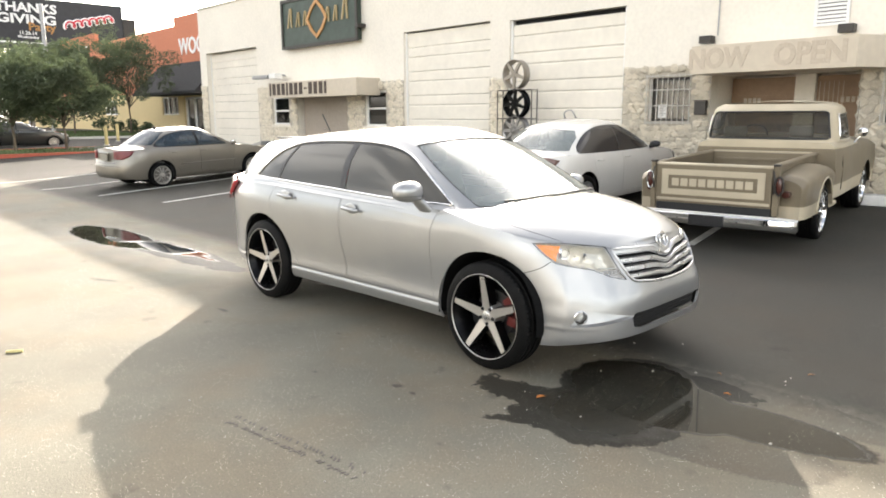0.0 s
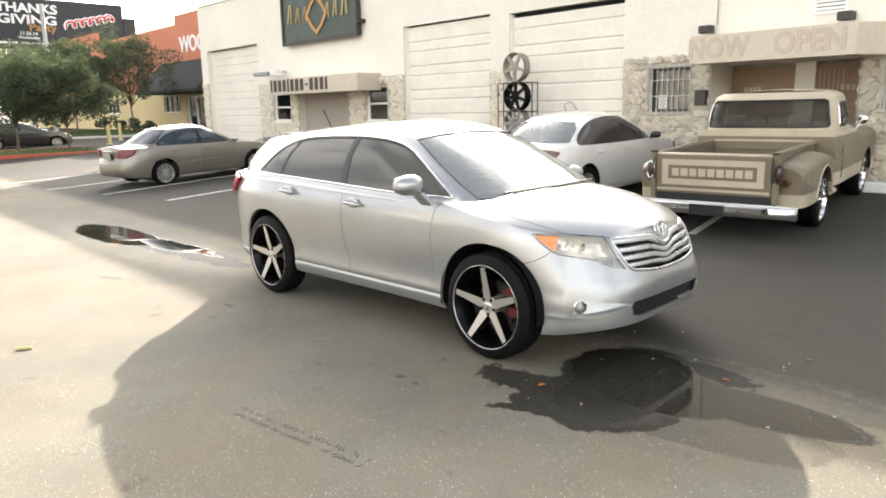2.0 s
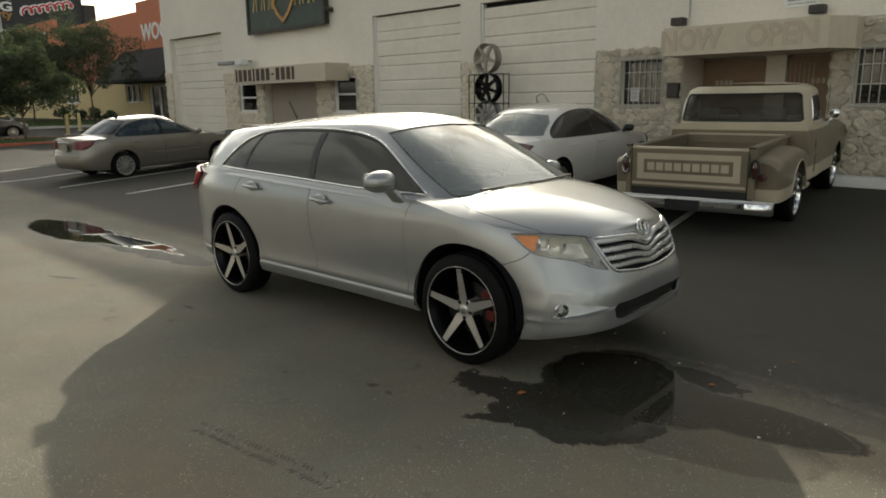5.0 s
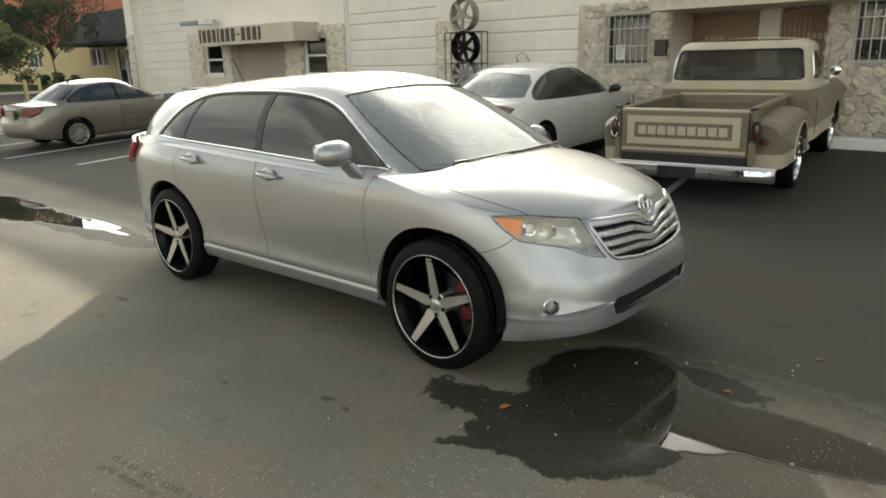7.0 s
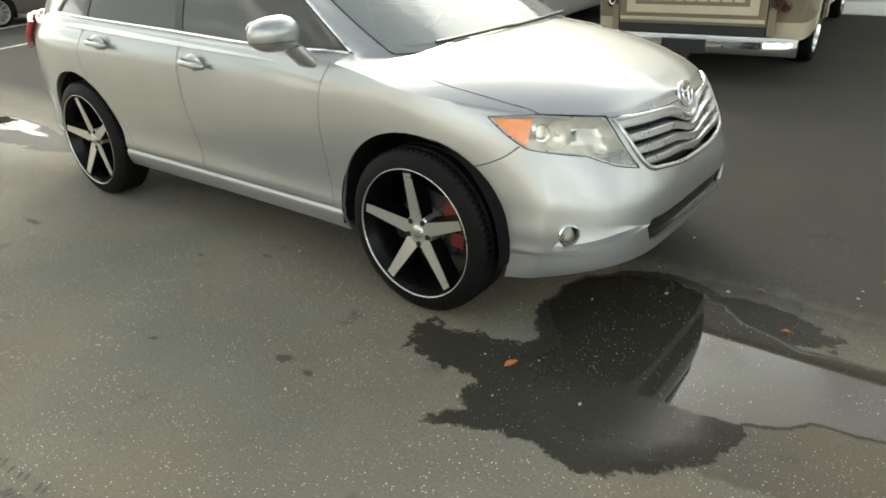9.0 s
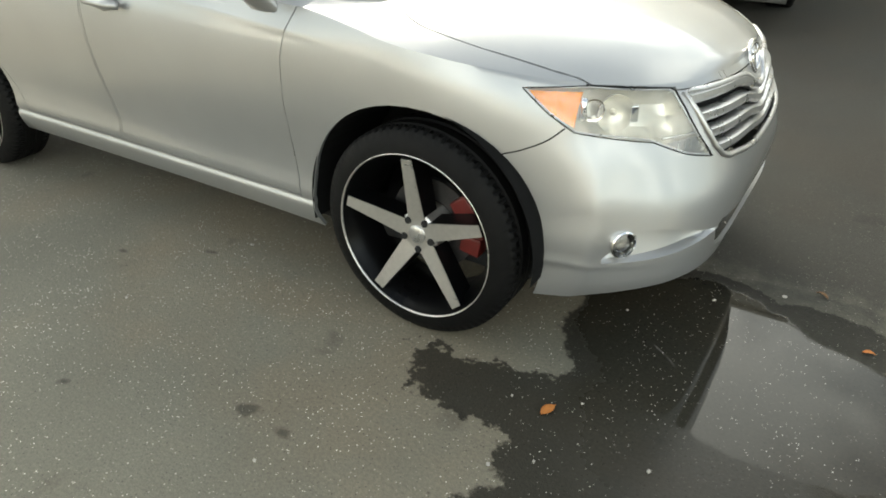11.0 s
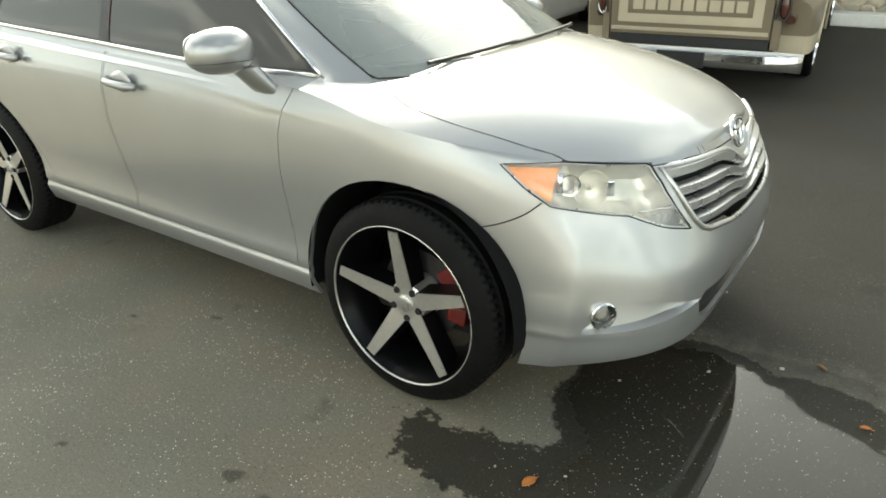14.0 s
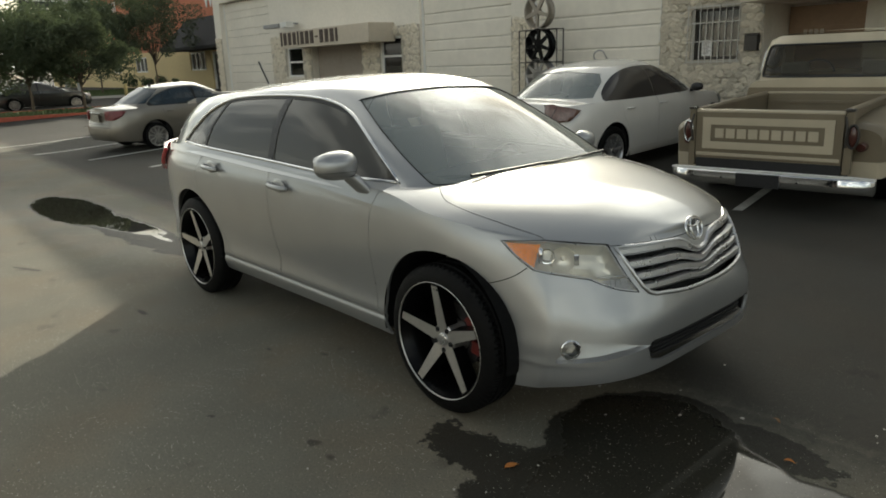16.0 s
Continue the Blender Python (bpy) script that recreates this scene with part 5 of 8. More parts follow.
# ---- the silver crossover wagon ----
CAR_AT = pose(-0.04, 0.01, 0.0, 0, 0, 2.3)
WAGON = dict(
    front=smooth_table((0.18, 2.10), (0.25, 2.195), (0.29, 2.232), (0.332, 2.246), (0.35, 2.249), (0.45, 2.265), (0.56, 2.27), (0.66, 2.245), (0.76, 2.215), (0.84, 2.185), (0.90, 2.14), (0.96, 2.06), (1.10, 1.95)),
    rear=smooth_table((0.2, -2.34), (0.32, -2.42), (0.5, -2.44), (0.7, -2.42), (0.9, -2.405), (1.05, -2.38), (1.2, -2.355)),
    half=smooth_table((0.18, 0.84), (0.25, 0.882), (0.29, 0.905), (0.332, 0.923), (0.352, 0.928), (0.366, 0.928), (0.380, 0.921), (0.40, 0.927), (0.45, 0.921), (0.52, 0.922), (0.62, 0.934), (0.74, 0.947), (0.86, 0.951), (0.94, 0.946), (1.00, 0.935), (1.06, 0.915), (1.14, 0.885), (1.2, 0.86)),
    plan=smooth_table((-2.5, 0.955), (-1.9, 0.985), (-1.39, 1.0), (-0.6, 0.992), (0.4, 0.992), (1.0, 0.995), (1.39, 1.003), (1.9, 0.995), (2.3, 0.99)),
    bottom=smooth_table((-2.5, 0.31), (-2.0, 0.285), (-0.9, 0.277), (0.9, 0.275), (1.65, 0.245), (1.8, 0.243), (2.0, 0.268), (2.15, 0.297), (2.24, 0.312), (2.3, 0.312)),
    edge=smooth_table((-2.5, 1.13), (-1.62, 1.135), (-0.3, 1.095), (0.6, 1.072), (0.97, 1.060), (1.1, 1.040), (1.25, 1.012), (1.5, 0.980), (1.75, 0.945), (2.0, 0.912), (2.15, 0.898), (2.3, 0.893)),
    deck=smooth_table((-2.5, 1.12), (0.8, 1.14), (1.1, 1.128), (1.4, 1.108), (1.7, 1.065), (1.9, 1.018), (2.05, 0.965), (2.13, 0.925), (2.2, 0.905), (2.3, 0.897)),
    m_f=smooth_table((0.2, 5.0), (0.33, 5.0), (0.45, 4.5), (0.65, 3.4), (0.88, 2.6), (1.1, 2.5)), m_r=5.5, xs_f=1.2, xs_r=-1.5, levels=40, crown=2.9, across=27, steps=(60, 56, 14), flange=0.034,
    chin=smooth_table((-2.5, 0.0), (1.0, 0.0), (1.45, 0.0), (1.62, 1.0), (2.3, 1.0)),
    chin_half=lambda z: np.where(z > 0.52, WAGON["half"](z), smooth_table((0.18, 0.898), (0.25, 0.908), (0.33, 0.917), (0.42, 0.921), (0.52, 0.922))(np.minimum(z, 0.52))),
    crease=smooth_table((-2.5, 1.075), (-1.8, 1.095), (-1.0, 1.075), (-0.28, 1.052), (0.25, 1.033), (0.86, 0.99), (1.05, 0.978), (1.25, 0.95), (1.5, 0.915), (1.75, 0.875), (2.0, 0.84), (2.3, 0.80)),
    crease_depth=lambda x: min(1.0, max(0.0, (x + 2.1) / 0.25)) * min(1.0, max(0.0, (1.08 - x) / 0.22)),
    ridge=47.0, ridge_height=smooth_table((0.2, 0.008), (0.30, 0.020), (0.42, 0.028), (0.55, 0.024), (0.66, 0.014), (0.74, 0.004), (0.78, 0.0), (0.82, 0.0), (1.2, 0.0)),
    cabin=(-2.33, 0.96), edge_front=0.99, belt=smooth_table((-2.5, 1.125), (-1.62, 1.13), (-0.3, 1.09), (0.6, 1.068), (1.0, 1.055)),
    g_half=smooth_table((0, 0.888), (0.25, 0.852), (0.5, 0.805), (0.75, 0.745), (0.9, 0.695), (1, 0.640)),
    g_front=smooth_table((0, 1.30), (0.25, 1.10), (0.5, 0.89), (0.75, 0.66), (1, 0.40)),
    g_rear=smooth_table((0, -2.365), (0.3, -2.315), (0.6, -2.235), (0.85, -2.14), (1, -2.085)),
    g_xs_f=smooth_table((0, 0.45), (1, -0.25))(np.linspace(0, 1, 15)), g_xs_r=-1.1, g_m=5.0, g_mr=4.5,
    rail=smooth_table((-2.1, 1.425), (-1.6, 1.478), (-1.2, 1.512), (-0.7, 1.538), (-0.2, 1.548), (0.1, 1.54), (0.25, 1.520), (0.35, 1.497), (0.45, 1.468)),
    roof=smooth_table((-2.1, 1.462), (-1.6, 1.525), (-1.2, 1.567), (-0.7, 1.605), (-0.2, 1.622), (0.1, 1.614), (0.22, 1.598), (0.32, 1.575), (0.42, 1.540)),
)
DLO_TOP = [(-1.62, 1.158), (-1.52, 1.245), (-1.34, 1.375), (-1.17, 1.445), (-1.0, 1.483), (-0.71, 1.503), (-0.30, 1.511), (0.0, 1.503), (0.22, 1.475), (0.42, 1.412), (0.60, 1.315), (0.80, 1.195), (0.97, 1.088)]
DLO_LOW = [(0.23, 1.102), (-0.30, 1.120), (-1.2, 1.146)]


def build_wagon():
    car = thing("crossover_car", "silver metallic crossover wagon with big black five-spoke wheels", "car", CAR_AT)
    bm, gm = shell(WAGON)
    # wheel openings
    for x in (1.3875, -1.3875):
        f = cut(bm, circle(x - 0.016, 0.385, 0.438, 44), (0, 2), lambda c: abs(c.y) > 0.55)
        bmesh.ops.delete(bm, geom=f, context="FACES")
    # doors
    front_door = [(0.955, 1.2), (0.925, 1.05), (0.885, 0.98), (0.865, 0.90), (0.855, 0.76), (0.862, 0.52), (0.872, 0.385), (-0.165, 0.385), (-0.155, 0.47), (-0.185, 0.62), (-0.21, 0.80), (-0.215, 0.95), (-0.195, 1.2)]
    rear_door = [(-0.205, 1.2), (-0.225, 0.95), (-0.22, 0.80), (-0.195, 0.62), (-0.165, 0.47), (-0.175, 0.385), (-0.86, 0.385), (-0.93, 0.50), (-1.02, 0.62), (-1.14, 0.73), (-1.24, 0.85), (-1.27, 0.96), (-1.22, 1.06), (-1.12, 1.2)]
    doors = []
    for nm, poly in (("front_door", front_door), ("rear_door", rear_door)):
        for s in (-1, 1):
            doors.append((nm, s, lift(bm, cut(bm, poly, (0, 2), lambda c: c.y * s > 0.6))))
    # lamps
    lamp = [(1.695, 0.909), (1.85, 0.912), (1.95, 0.902), (2.045, 0.886), (2.088, 0.83), (2.135, 0.755), (2.182, 0.684), (2.125, 0.706), (2.04, 0.752), (1.93, 0.772), (1.845, 0.788), (1.77, 0.842)]
    lamps = [(s, lift(bm, cut(bm, lamp, (0, 2), lambda c: c.y * s > 0.25))) for s in (-1, 1)]
    # grille and lower intake, seen from the front
    grille_top = [(-0.50, 0.872), (-0.37, 0.868), (-0.20, 0.862), (-0.13, 0.852), (-0.085, 0.828), (-0.045, 0.803), (0, 0.795)]
    grille_poly = grille_top + [(-a, b) for a, b in grille_top[-2::-1]] + [(0.435, 0.69), (0.32, 0.660), (0.16, 0.644), (0, 0.64), (-0.16, 0.644), (-0.32, 0.660), (-0.435, 0.69)]
    grille = lift(bm, cut(bm, grille_poly, (1, 2), lambda c: c.x > 1.9))
    low_poly = [(-0.44, 0.472), (0.44, 0.472), (0.475, 0.447), (0.445, 0.376), (0.36, 0.355), (-0.36, 0.355), (-0.445, 0.376), (-0.475, 0.447)]
    intake = lift(bm, cut(bm, low_poly, (1, 2), lambda c: c.x > 1.9))
    recess = []
    for s in (-1, 1):
        poly = [(s * u, v) for u, v in ((0.735, 0.500), (0.672, 0.500), (0.462, 0.4505), (0.462, 0.449), (0.788, 0.3895), (0.788, 0.407))]
        recess.append((s, lift(bm, cut(bm, poly, (1, 2), lambda c: c.x > 1.75))))
    # bonnet, seen from above
    edge = resample([(0.94, -0.60), (1.03, -0.62), (1.112, -0.668), (1.213, -0.749), (1.308, -0.806), (1.405, -0.817), (1.512, -0.809), (1.63, -0.783), (1.744, -0.752), (1.813, -0.725), (1.862, -0.715), (1.93, -0.665), (2.0, -0.585)], 44)
    sweep = [(1.285 - 0.33 * (abs(y) / 0.72) ** 3.2, y) for y in np.linspace(-0.615, 0.615, 25)]
    strip = [(x - 0.05, y) for x, y in sweep] + [(x + 0.040, y) for x, y in sweep[::-1]]
    bmesh.ops.delete(bm, geom=cut(bm, strip, (0, 1), lambda c: c.z > 0.95), context="FACES")
    bonnet_poly = edge + [(2.075, -0.505), (2.14, -0.30), (2.172, -0.12), (2.17, 0.0)] 
    bonnet_poly = bonnet_poly + [(a, -b) for a, b in bonnet_poly[-2::-1]]
    bonnet = lift(bm, cut(bm, bonnet_poly, (0, 1), lambda c: c.z > 0.88))
    # tail lamps
    tail = [(-1.95, 1.075), (-2.12, 1.105), (-2.5, 1.115), (-2.5, 0.88), (-2.21, 0.885), (-2.10, 0.95)]
    tails = [(s, lift(bm, cut(bm, tail, (0, 2), lambda c: c.y * s > 0.4))) for s in (-1, 1)]
    body = part("body", shrink_rim(bm, 0.0, 0.014), SILVER, car, smooth=True, angle=42)
    # dark structure behind the gaps
    bk = bmesh.new()
    box(bk, -1.95, 1.75, -0.80, 0.80, 0.25, 0.34, 0.02)
    box(bk, 0.40, 0.62, -0.885, -0.86, 0.36, 1.0)
    for s in (-1, 1):
        box(bk, -0.92, 0.925, s * 0.885 - 0.004, s * 0.885 + 0.004, 0.30, 1.02)
    part("inner_shell", bk, GAP, car)
    for nm, s, d in doors:
        door = part(nm, shrink_rim(d, 0.0035, 0.02), SILVER, car, smooth=True, angle=42)
        if nm == "front_door":
            hx, hz = -0.045, 0.985
        else:
            hx, hz = -0.985, 1.022
        hb = bmesh.new()
        yy = s * 0.945
        tube(hb, resample([(hx - 0.095, yy + s * 0.004, hz + 0.006), (hx - 0.07, yy + s * 0.030, hz + 0.003), (hx, yy + s * 0.037, hz), (hx + 0.07, yy + s * 0.030, hz - 0.004), (hx + 0.10, yy + s * 0.004, hz - 0.008)], 13), 0.0165, 8)
        part("door_handle", hb, SILVER, door, smooth=True)
        hb = bmesh.new()
        ball(hb, (hx - 0.005, yy + s * 0.0, hz + 0.004), (0.074, 0.006, 0.044))
        part("handle_cup", hb, material_cup, door, smooth=True)
    # bonnet and its crease
    rim_pts = [p - Vector((0, 0, 0.005)) for p in max(rim_loops(bonnet), key=len) if 1.0 < p.x < 1.87 and abs(p.y) > 0.6]
    seams = [thin(sorted((p for p in rim_pts if p.y * s > 0), key=lambda p: p.x), 0.02) for s in (-1, 1)]
    part("bonnet", shrink_rim(bonnet, 0.004, 0.010), SILVER, car, smooth=True, angle=42)
    for seam in seams:
        part("bonnet_seam", tube(bmesh.new(), seam, 0.0048, 6), GAP, car)
    def side_y(x, z):
        w, f, mm = float(WAGON["half"](z)) * float(WAGON["plan"](x)), float(WAGON["front"](z)), float(WAGON["m_f"](z))
        return w * (1 - min(1.0, (x - 1.2) / (f - 1.2)) ** 2) ** (1 / mm)

    # lamps: bowl, lens, amber corner, reflectors
    for s, lb in lamps:
        loop = thin(rim_loops(lb)[0], 0.012)
        tray, tip, corner = lb.copy(), lb.copy(), lb.copy()
        bmesh.ops.delete(corner, geom=[f for f in corner.faces if f not in set(cut(corner, [(2.075, 0.745), (2.137, 0.750), (2.172, 0.692), (2.128, 0.712)], (0, 2), lambda c: True))], context="FACES")
        bmesh.ops.delete(tip, geom=[f for f in tip.faces if f not in set(cut(tip, [(1.715, 0.903), (1.846, 0.899), (1.846, 0.800), (1.79, 0.834), (1.745, 0.868)], (0, 2), lambda c: True))], context="FACES")
        hl = part("headlight", offset(lb, -0.003), GLASS_LAMP, car, "clear headlight with amber corner", smooth=True)
        hl.visible_shadow = False
        # the tray dips away from its rim
        tray.normal_update()
        dips = {v: v.normal * (0.006 + 0.05 * min(1.0, min((v.co - p).length for p in loop) / 0.035)) for v in tray.verts}
        for v, d in dips.items():
            v.co -= d
        part("bowl", tray, LAMP_BOWL, hl, smooth=True, angle=30)
        part("surround", tube(bmesh.new(), loop, 0.0018, 6, closed=True), GAP, hl)
        mid = sum(loop, Vector()) / len(loop)
        inner = [p + (mid - p).normalized() * 0.008 - Vector((0.003, s * 0.003, 0)) for p in loop]
        part("inner_lip", tube(bmesh.new(), inner, 0.0035, 6, closed=True), SATIN, hl, smooth=True)
        part("amber_corner", offset(tip, -0.010), AMBER, hl, "amber side reflector", smooth=True)

        def inside_lamp(x, z, depth):
            """A frame that looks out of the lamp, some way behind its lens."""
            y0, y1 = side_y(x - 0.01, z), side_y(x + 0.01, z)
            n = Vector(((y0 - y1) / 0.02, s * 1.0, 0.06)).normalized()
            return Matrix.Translation(Vector((x, s * (y0 + y1) / 2, z)) - n * depth) @ n.to_track_quat("Z", "Y").to_matrix().to_4x4()
        # two dished reflectors, the turn lamp's ring and its chrome post
        for nm, x, z, r, depth in (("main_reflector", 1.942, 0.832, 0.054, 0.022),):
            b = lathe(bmesh.new(), [(-0.026, 0.0001), (-0.024, r * 0.45), (-0.014, r * 0.82), (0.0, r), (0.003, r * 1.05), (-0.004, r * 1.06)], "z", 32)
            bmesh.ops.transform(b, matrix=inside_lamp(x, z, depth), verts=b.verts)
            dish = part(nm, b, LAMP_BOWL, hl, smooth=True, angle=50)
            b, _ = ball(bmesh.new(), (0, 0, 0), (r * 0.2, r * 0.2, r * 0.3))
            bmesh.ops.transform(b, matrix=inside_lamp(x, z, depth + 0.018), verts=b.verts)
            part("bulb", b, LAMP_BOWL, dish, smooth=True)
        b = lathe(bmesh.new(), [(-0.02, 0.028), (0.0, 0.034), (0.004, 0.034), (0.003, 0.029), (-0.016, 0.022)], "z", 24)
        bmesh.ops.transform(b, matrix=inside_lamp(1.884, 0.846, 0.014), verts=b.verts)
        part("turn_ring", b, CHROME, hl, smooth=True, angle=40)
        b = bmesh.new()
        m0 = inside_lamp(1.860, 0.85, 0.016)
        tube(b, [m0 @ Vector((0, -0.036, 0)), m0 @ Vector((0, 0.0, 0)), m0 @ Vector((0, 0.032, 0))], 0.011, 8)
        part("chrome_post", b, CHROME, hl, smooth=True)
        b = boxed(-0.012, 0.012, -0.024, 0.024, -0.004, 0.004, 0.003, inside_lamp(1.984, 0.83, 0.016))
        part("facet", b, CHROME, hl)
        # the divider and the ribbed grey corner below it
        b = tube(bmesh.new(), [inside_lamp(x, z, 0.010) @ Vector() for x, z in ((2.06, 0.757), (2.085, 0.757), (2.11, 0.757), (2.13, 0.757))], 0.004, 6)
        part("divider", b, REFLECTOR, hl, smooth=True)
        part("grey_corner", offset(corner, -0.013), STEEL, hl, "grey ribbed inner corner", smooth=True)
        for k in range(3):
            part("rib", boxed(-0.0018, 0.0018, -0.013, 0.013, -0.003, 0.003, 0.001, inside_lamp(2.105 + 0.012 * k, 0.731, 0.009)), REFLECTOR, hl)
    for s, tb in tails:
        part("tail_light", thicken(offset(tb, 0.016), -0.03), RED_LENS, car, "red tail light", smooth=True)

    # grille bars follow the nose
    def nose_x(y, z):
        w, f, mm = float(WAGON["half"](z)), float(WAGON["front"](z)), float(WAGON["m_f"](z))
        t = min(1.0, abs(y) / w)
        return 1.2 + (f - 1.2) * math.sqrt(max(0.0, 1 - t ** mm))
    part("grille_backing", offset(grille, -0.05), GAP, car)
    gr = new("grille")
    gr.empty_display_size = 0.05
    gr.parent = car

    def v_bar(ztop, drop, half_w, r, nm):
        b = bmesh.new()
        pts = []
        for k in range(25):
            y = half_w * (k / 12 - 1)
            z = ztop - drop * math.exp(-(y / 0.12) ** 2)
            pts.append((nose_x(y, z) - 0.008, y, z))
        rings = []
        for p in pts:
            rings.append([b.verts.new((p[0] + dx, p[1], p[2] + dz)) for dx, dz in ((-0.03, -r), (0.004, -r), (0.012, -r * 0.3), (0.008, r * 0.8), (-0.002, r), (-0.03, r))])
        for u, w in zip(rings, rings[1:]):
            for j in range(6):
                b.faces.new((u[j], u[(j + 1) % 6], w[(j + 1) % 6], w[j]))
        b.faces.new(rings[0][::-1]), b.faces.new(rings[-1])
        part(nm, b, SATIN, gr, smooth=True, angle=40)
    for z, d, hw in ((0.850, 0.056, 0.49), (0.797, 0.044, 0.475), (0.747, 0.032, 0.455), (0.698, 0.020, 0.435)):
        v_bar(z, d, hw, 0.0165, "grille_bar")
    b = bmesh.new()
    loop = [(nose_x(y, z) - 0.002, y, z) for y, z in resample(grille_poly, 70, True)]
    part("grille_frame", tube(b, loop, 0.011, 6, closed=True), SATIN, gr, smooth=True)
    em = new("badge")
    em.empty_display_size = 0.02
    em.parent = car
    c = Vector((nose_x(0, 0.885) + 0.012, 0, 0.886))
    turn = Matrix.Translation(c) @ Matrix.Rotation(radians(-18), 4, "Y")
    for rx, rz, ox, oz, nm in ((0.072, 0.054, 0, 0, "ring"), (0.030, 0.049, 0, 0.0, "inner_ring"), (0.055, 0.017, 0, 0.026, "inner_ring")):
        b = tube(bmesh.new(), [turn @ Vector((0, ox + rx * math.cos(a), oz + rz * math.sin(a))) for a in np.linspace(0, math.tau, 32, endpoint=False)], 0.0065, 6, closed=True)
        part(nm, b, CHROME, em, smooth=True)
    b = offset(intake, -0.045)
    part("lower_intake", b, PLASTIC, car, "black mesh lower intake")
    b = bmesh.new()
    for z in (0.378, 0.400, 0.422, 0.444):
        tube(b, [(nose_x(y, z) - 0.03, y, z) for y in np.linspace(-0.41, 0.41, 15)], 0.005, 5)
    part("intake_slats", b, PLASTIC, car)
    for s, rb in recess:
        # a pocket, deep under its upper edge, with a shelf rising to its lower one
        rb.free()
        b = bmesh.new()
        rings = []
        for y in np.linspace(0.790, 0.46, 18):
            zt = min(0.500, 0.449 + (y - 0.46) * 0.24) if y < 0.735 else 0.50 - (y - 0.735) * 1.75
            zl = 0.388 + 0.061 * (0.795 - y) / 0.335
            fade = min(1.0, max(0.02, (y - 0.46) / 0.12)) * min(1.0, max(0.1, (0.80 - y) / 0.03))
            rings.append([b.verts.new((nose_x(y, z) - 0.001 - d * fade, s * y, z)) for z, d in ((zl, 0.0), (zl + 0.004, 0.016), (zl + 0.010, 0.034), (zl + (zt - zl) * 0.5, 0.040), (zt, 0.044), (zt + 0.002, 0.002))])
        for p, q in zip(rings, rings[1:]):
            for n in range(5):
                b.faces.new((p[n], p[n + 1], q[n + 1], q[n]))
        bmesh.ops.recalc_face_normals(b, faces=b.faces)
        part("fog_pocket", b, SILVER, car, "sculpted fog light pocket", smooth=True, angle=28)
        c = Vector((nose_x(0.752, 0.455) + 0.006, s * 0.752, 0.457))
        d = Vector((1.0, s * 0.78, 0.03)).normalized()
        q = Matrix.Translation(c) @ d.to_track_quat("Z", "Y").to_matrix().to_4x4()
        b = lathe(bmesh.new(), [(-0.06, 0.040), (-0.004, 0.043), (0.004, 0.045), (0.007, 0.041), (-0.006, 0.036), (-0.05, 0.031)], "z", 28)
        bmesh.ops.transform(b, matrix=q, verts=b.verts)
        fog = part("fog_light", b, CHROME, car, "round fog light with chrome ring", smooth=True, angle=40)
        b, _ = ball(bmesh.new(), (0, 0, 0), (0.036, 0.036, 0.014))
        bmesh.ops.transform(b, matrix=q @ Matrix.Translation((0, 0, -0.014)), verts=b.verts)
        part("lens", b, GLASS_LAMP, fog, smooth=True)
        b = lathe(bmesh.new(), [(-0.055, 0.0001), (-0.052, 0.02), (-0.03, 0.036)], "z", 20)
        bmesh.ops.transform(b, matrix=q, verts=b.verts)
        part("bulb_bowl", b, REFLECTOR, fog, smooth=True)
    # seam between bumper and wing
    for s in (-1, 1):
        b = bmesh.new()
        pts = []
        for x, z in resample([(1.665, 0.715), (1.72, 0.733), (1.78, 0.763), (1.822, 0.80)], 12):
            w, f, mm = float(WAGON["half"](z)) * float(WAGON["plan"](x)), float(WAGON["front"](z)), float(WAGON["m_f"](z))
            y = w * (1 - min(1, (x - 1.2) / (f - 1.2)) ** 2) ** (1 / mm)
            pts.append((x, s * (y - 0.0002), z))
        part("bumper_seam", tube(b, pts, 0.0025, 5), GAP, car)

    # glasshouse: side windows, screen, pillars
    dlo = resample(DLO_TOP, 46) + DLO_LOW
    panes_2d = [
        [p for p in resample(DLO_TOP, 46) if p[0] < -1.10] + [(-1.09, 1.445), (-1.19, 1.30), (-1.225, 1.150), (-1.60, 1.160)],
        [(-1.185, 1.160), (-1.15, 1.30), (-1.055, 1.455)] + [(x, z - 0.018) for x, z in resample(DLO_TOP, 46) if -1.0 < x < -0.29] + [(-0.275, 1.492), (-0.300, 1.33), (-0.275, 1.135)],
        [(-0.205, 1.130), (-0.230, 1.33), (-0.205, 1.493)] + [(x, z - 0.018) for x, z in resample(DLO_TOP, 46) if -0.2 < x < 0.92] + [(0.90, 1.105), (0.23, 1.114)],
    ]
    for s in (-1, 1):
        side = lift(gm, cut(gm, dlo, (0, 2), lambda c: c.y * s > 0.45))
        trim_loop = thin(rim_loops(side)[0], 0.02)
        for nm, poly in zip(("quarter_glass", "rear_glass", "front_glass"), panes_2d):
            pane = lift(side, cut(side, poly, (0, 2), lambda c: True))
            part(nm, offset(pane, -0.006), GLASS_TINT, car, "dark tinted side glass", smooth=True)
        part("window_surround", offset(side, -0.002), PLASTIC, car, smooth=True)
        part("window_trim", tube(bmesh.new(), trim_loop, 0.010, 6, closed=True), CHROME, car, "chrome window trim", smooth=True)
    ws_poly = resample([(0.735, 1.085), (0.72, 1.20), (0.675, 1.34), (0.605, 1.470), (0.58, 1.490), (0.35, 1.522), (0.0, 1.536)], 24)
    ws_poly = ws_poly + [(-a, b) for a, b in ws_poly[-2::-1]]
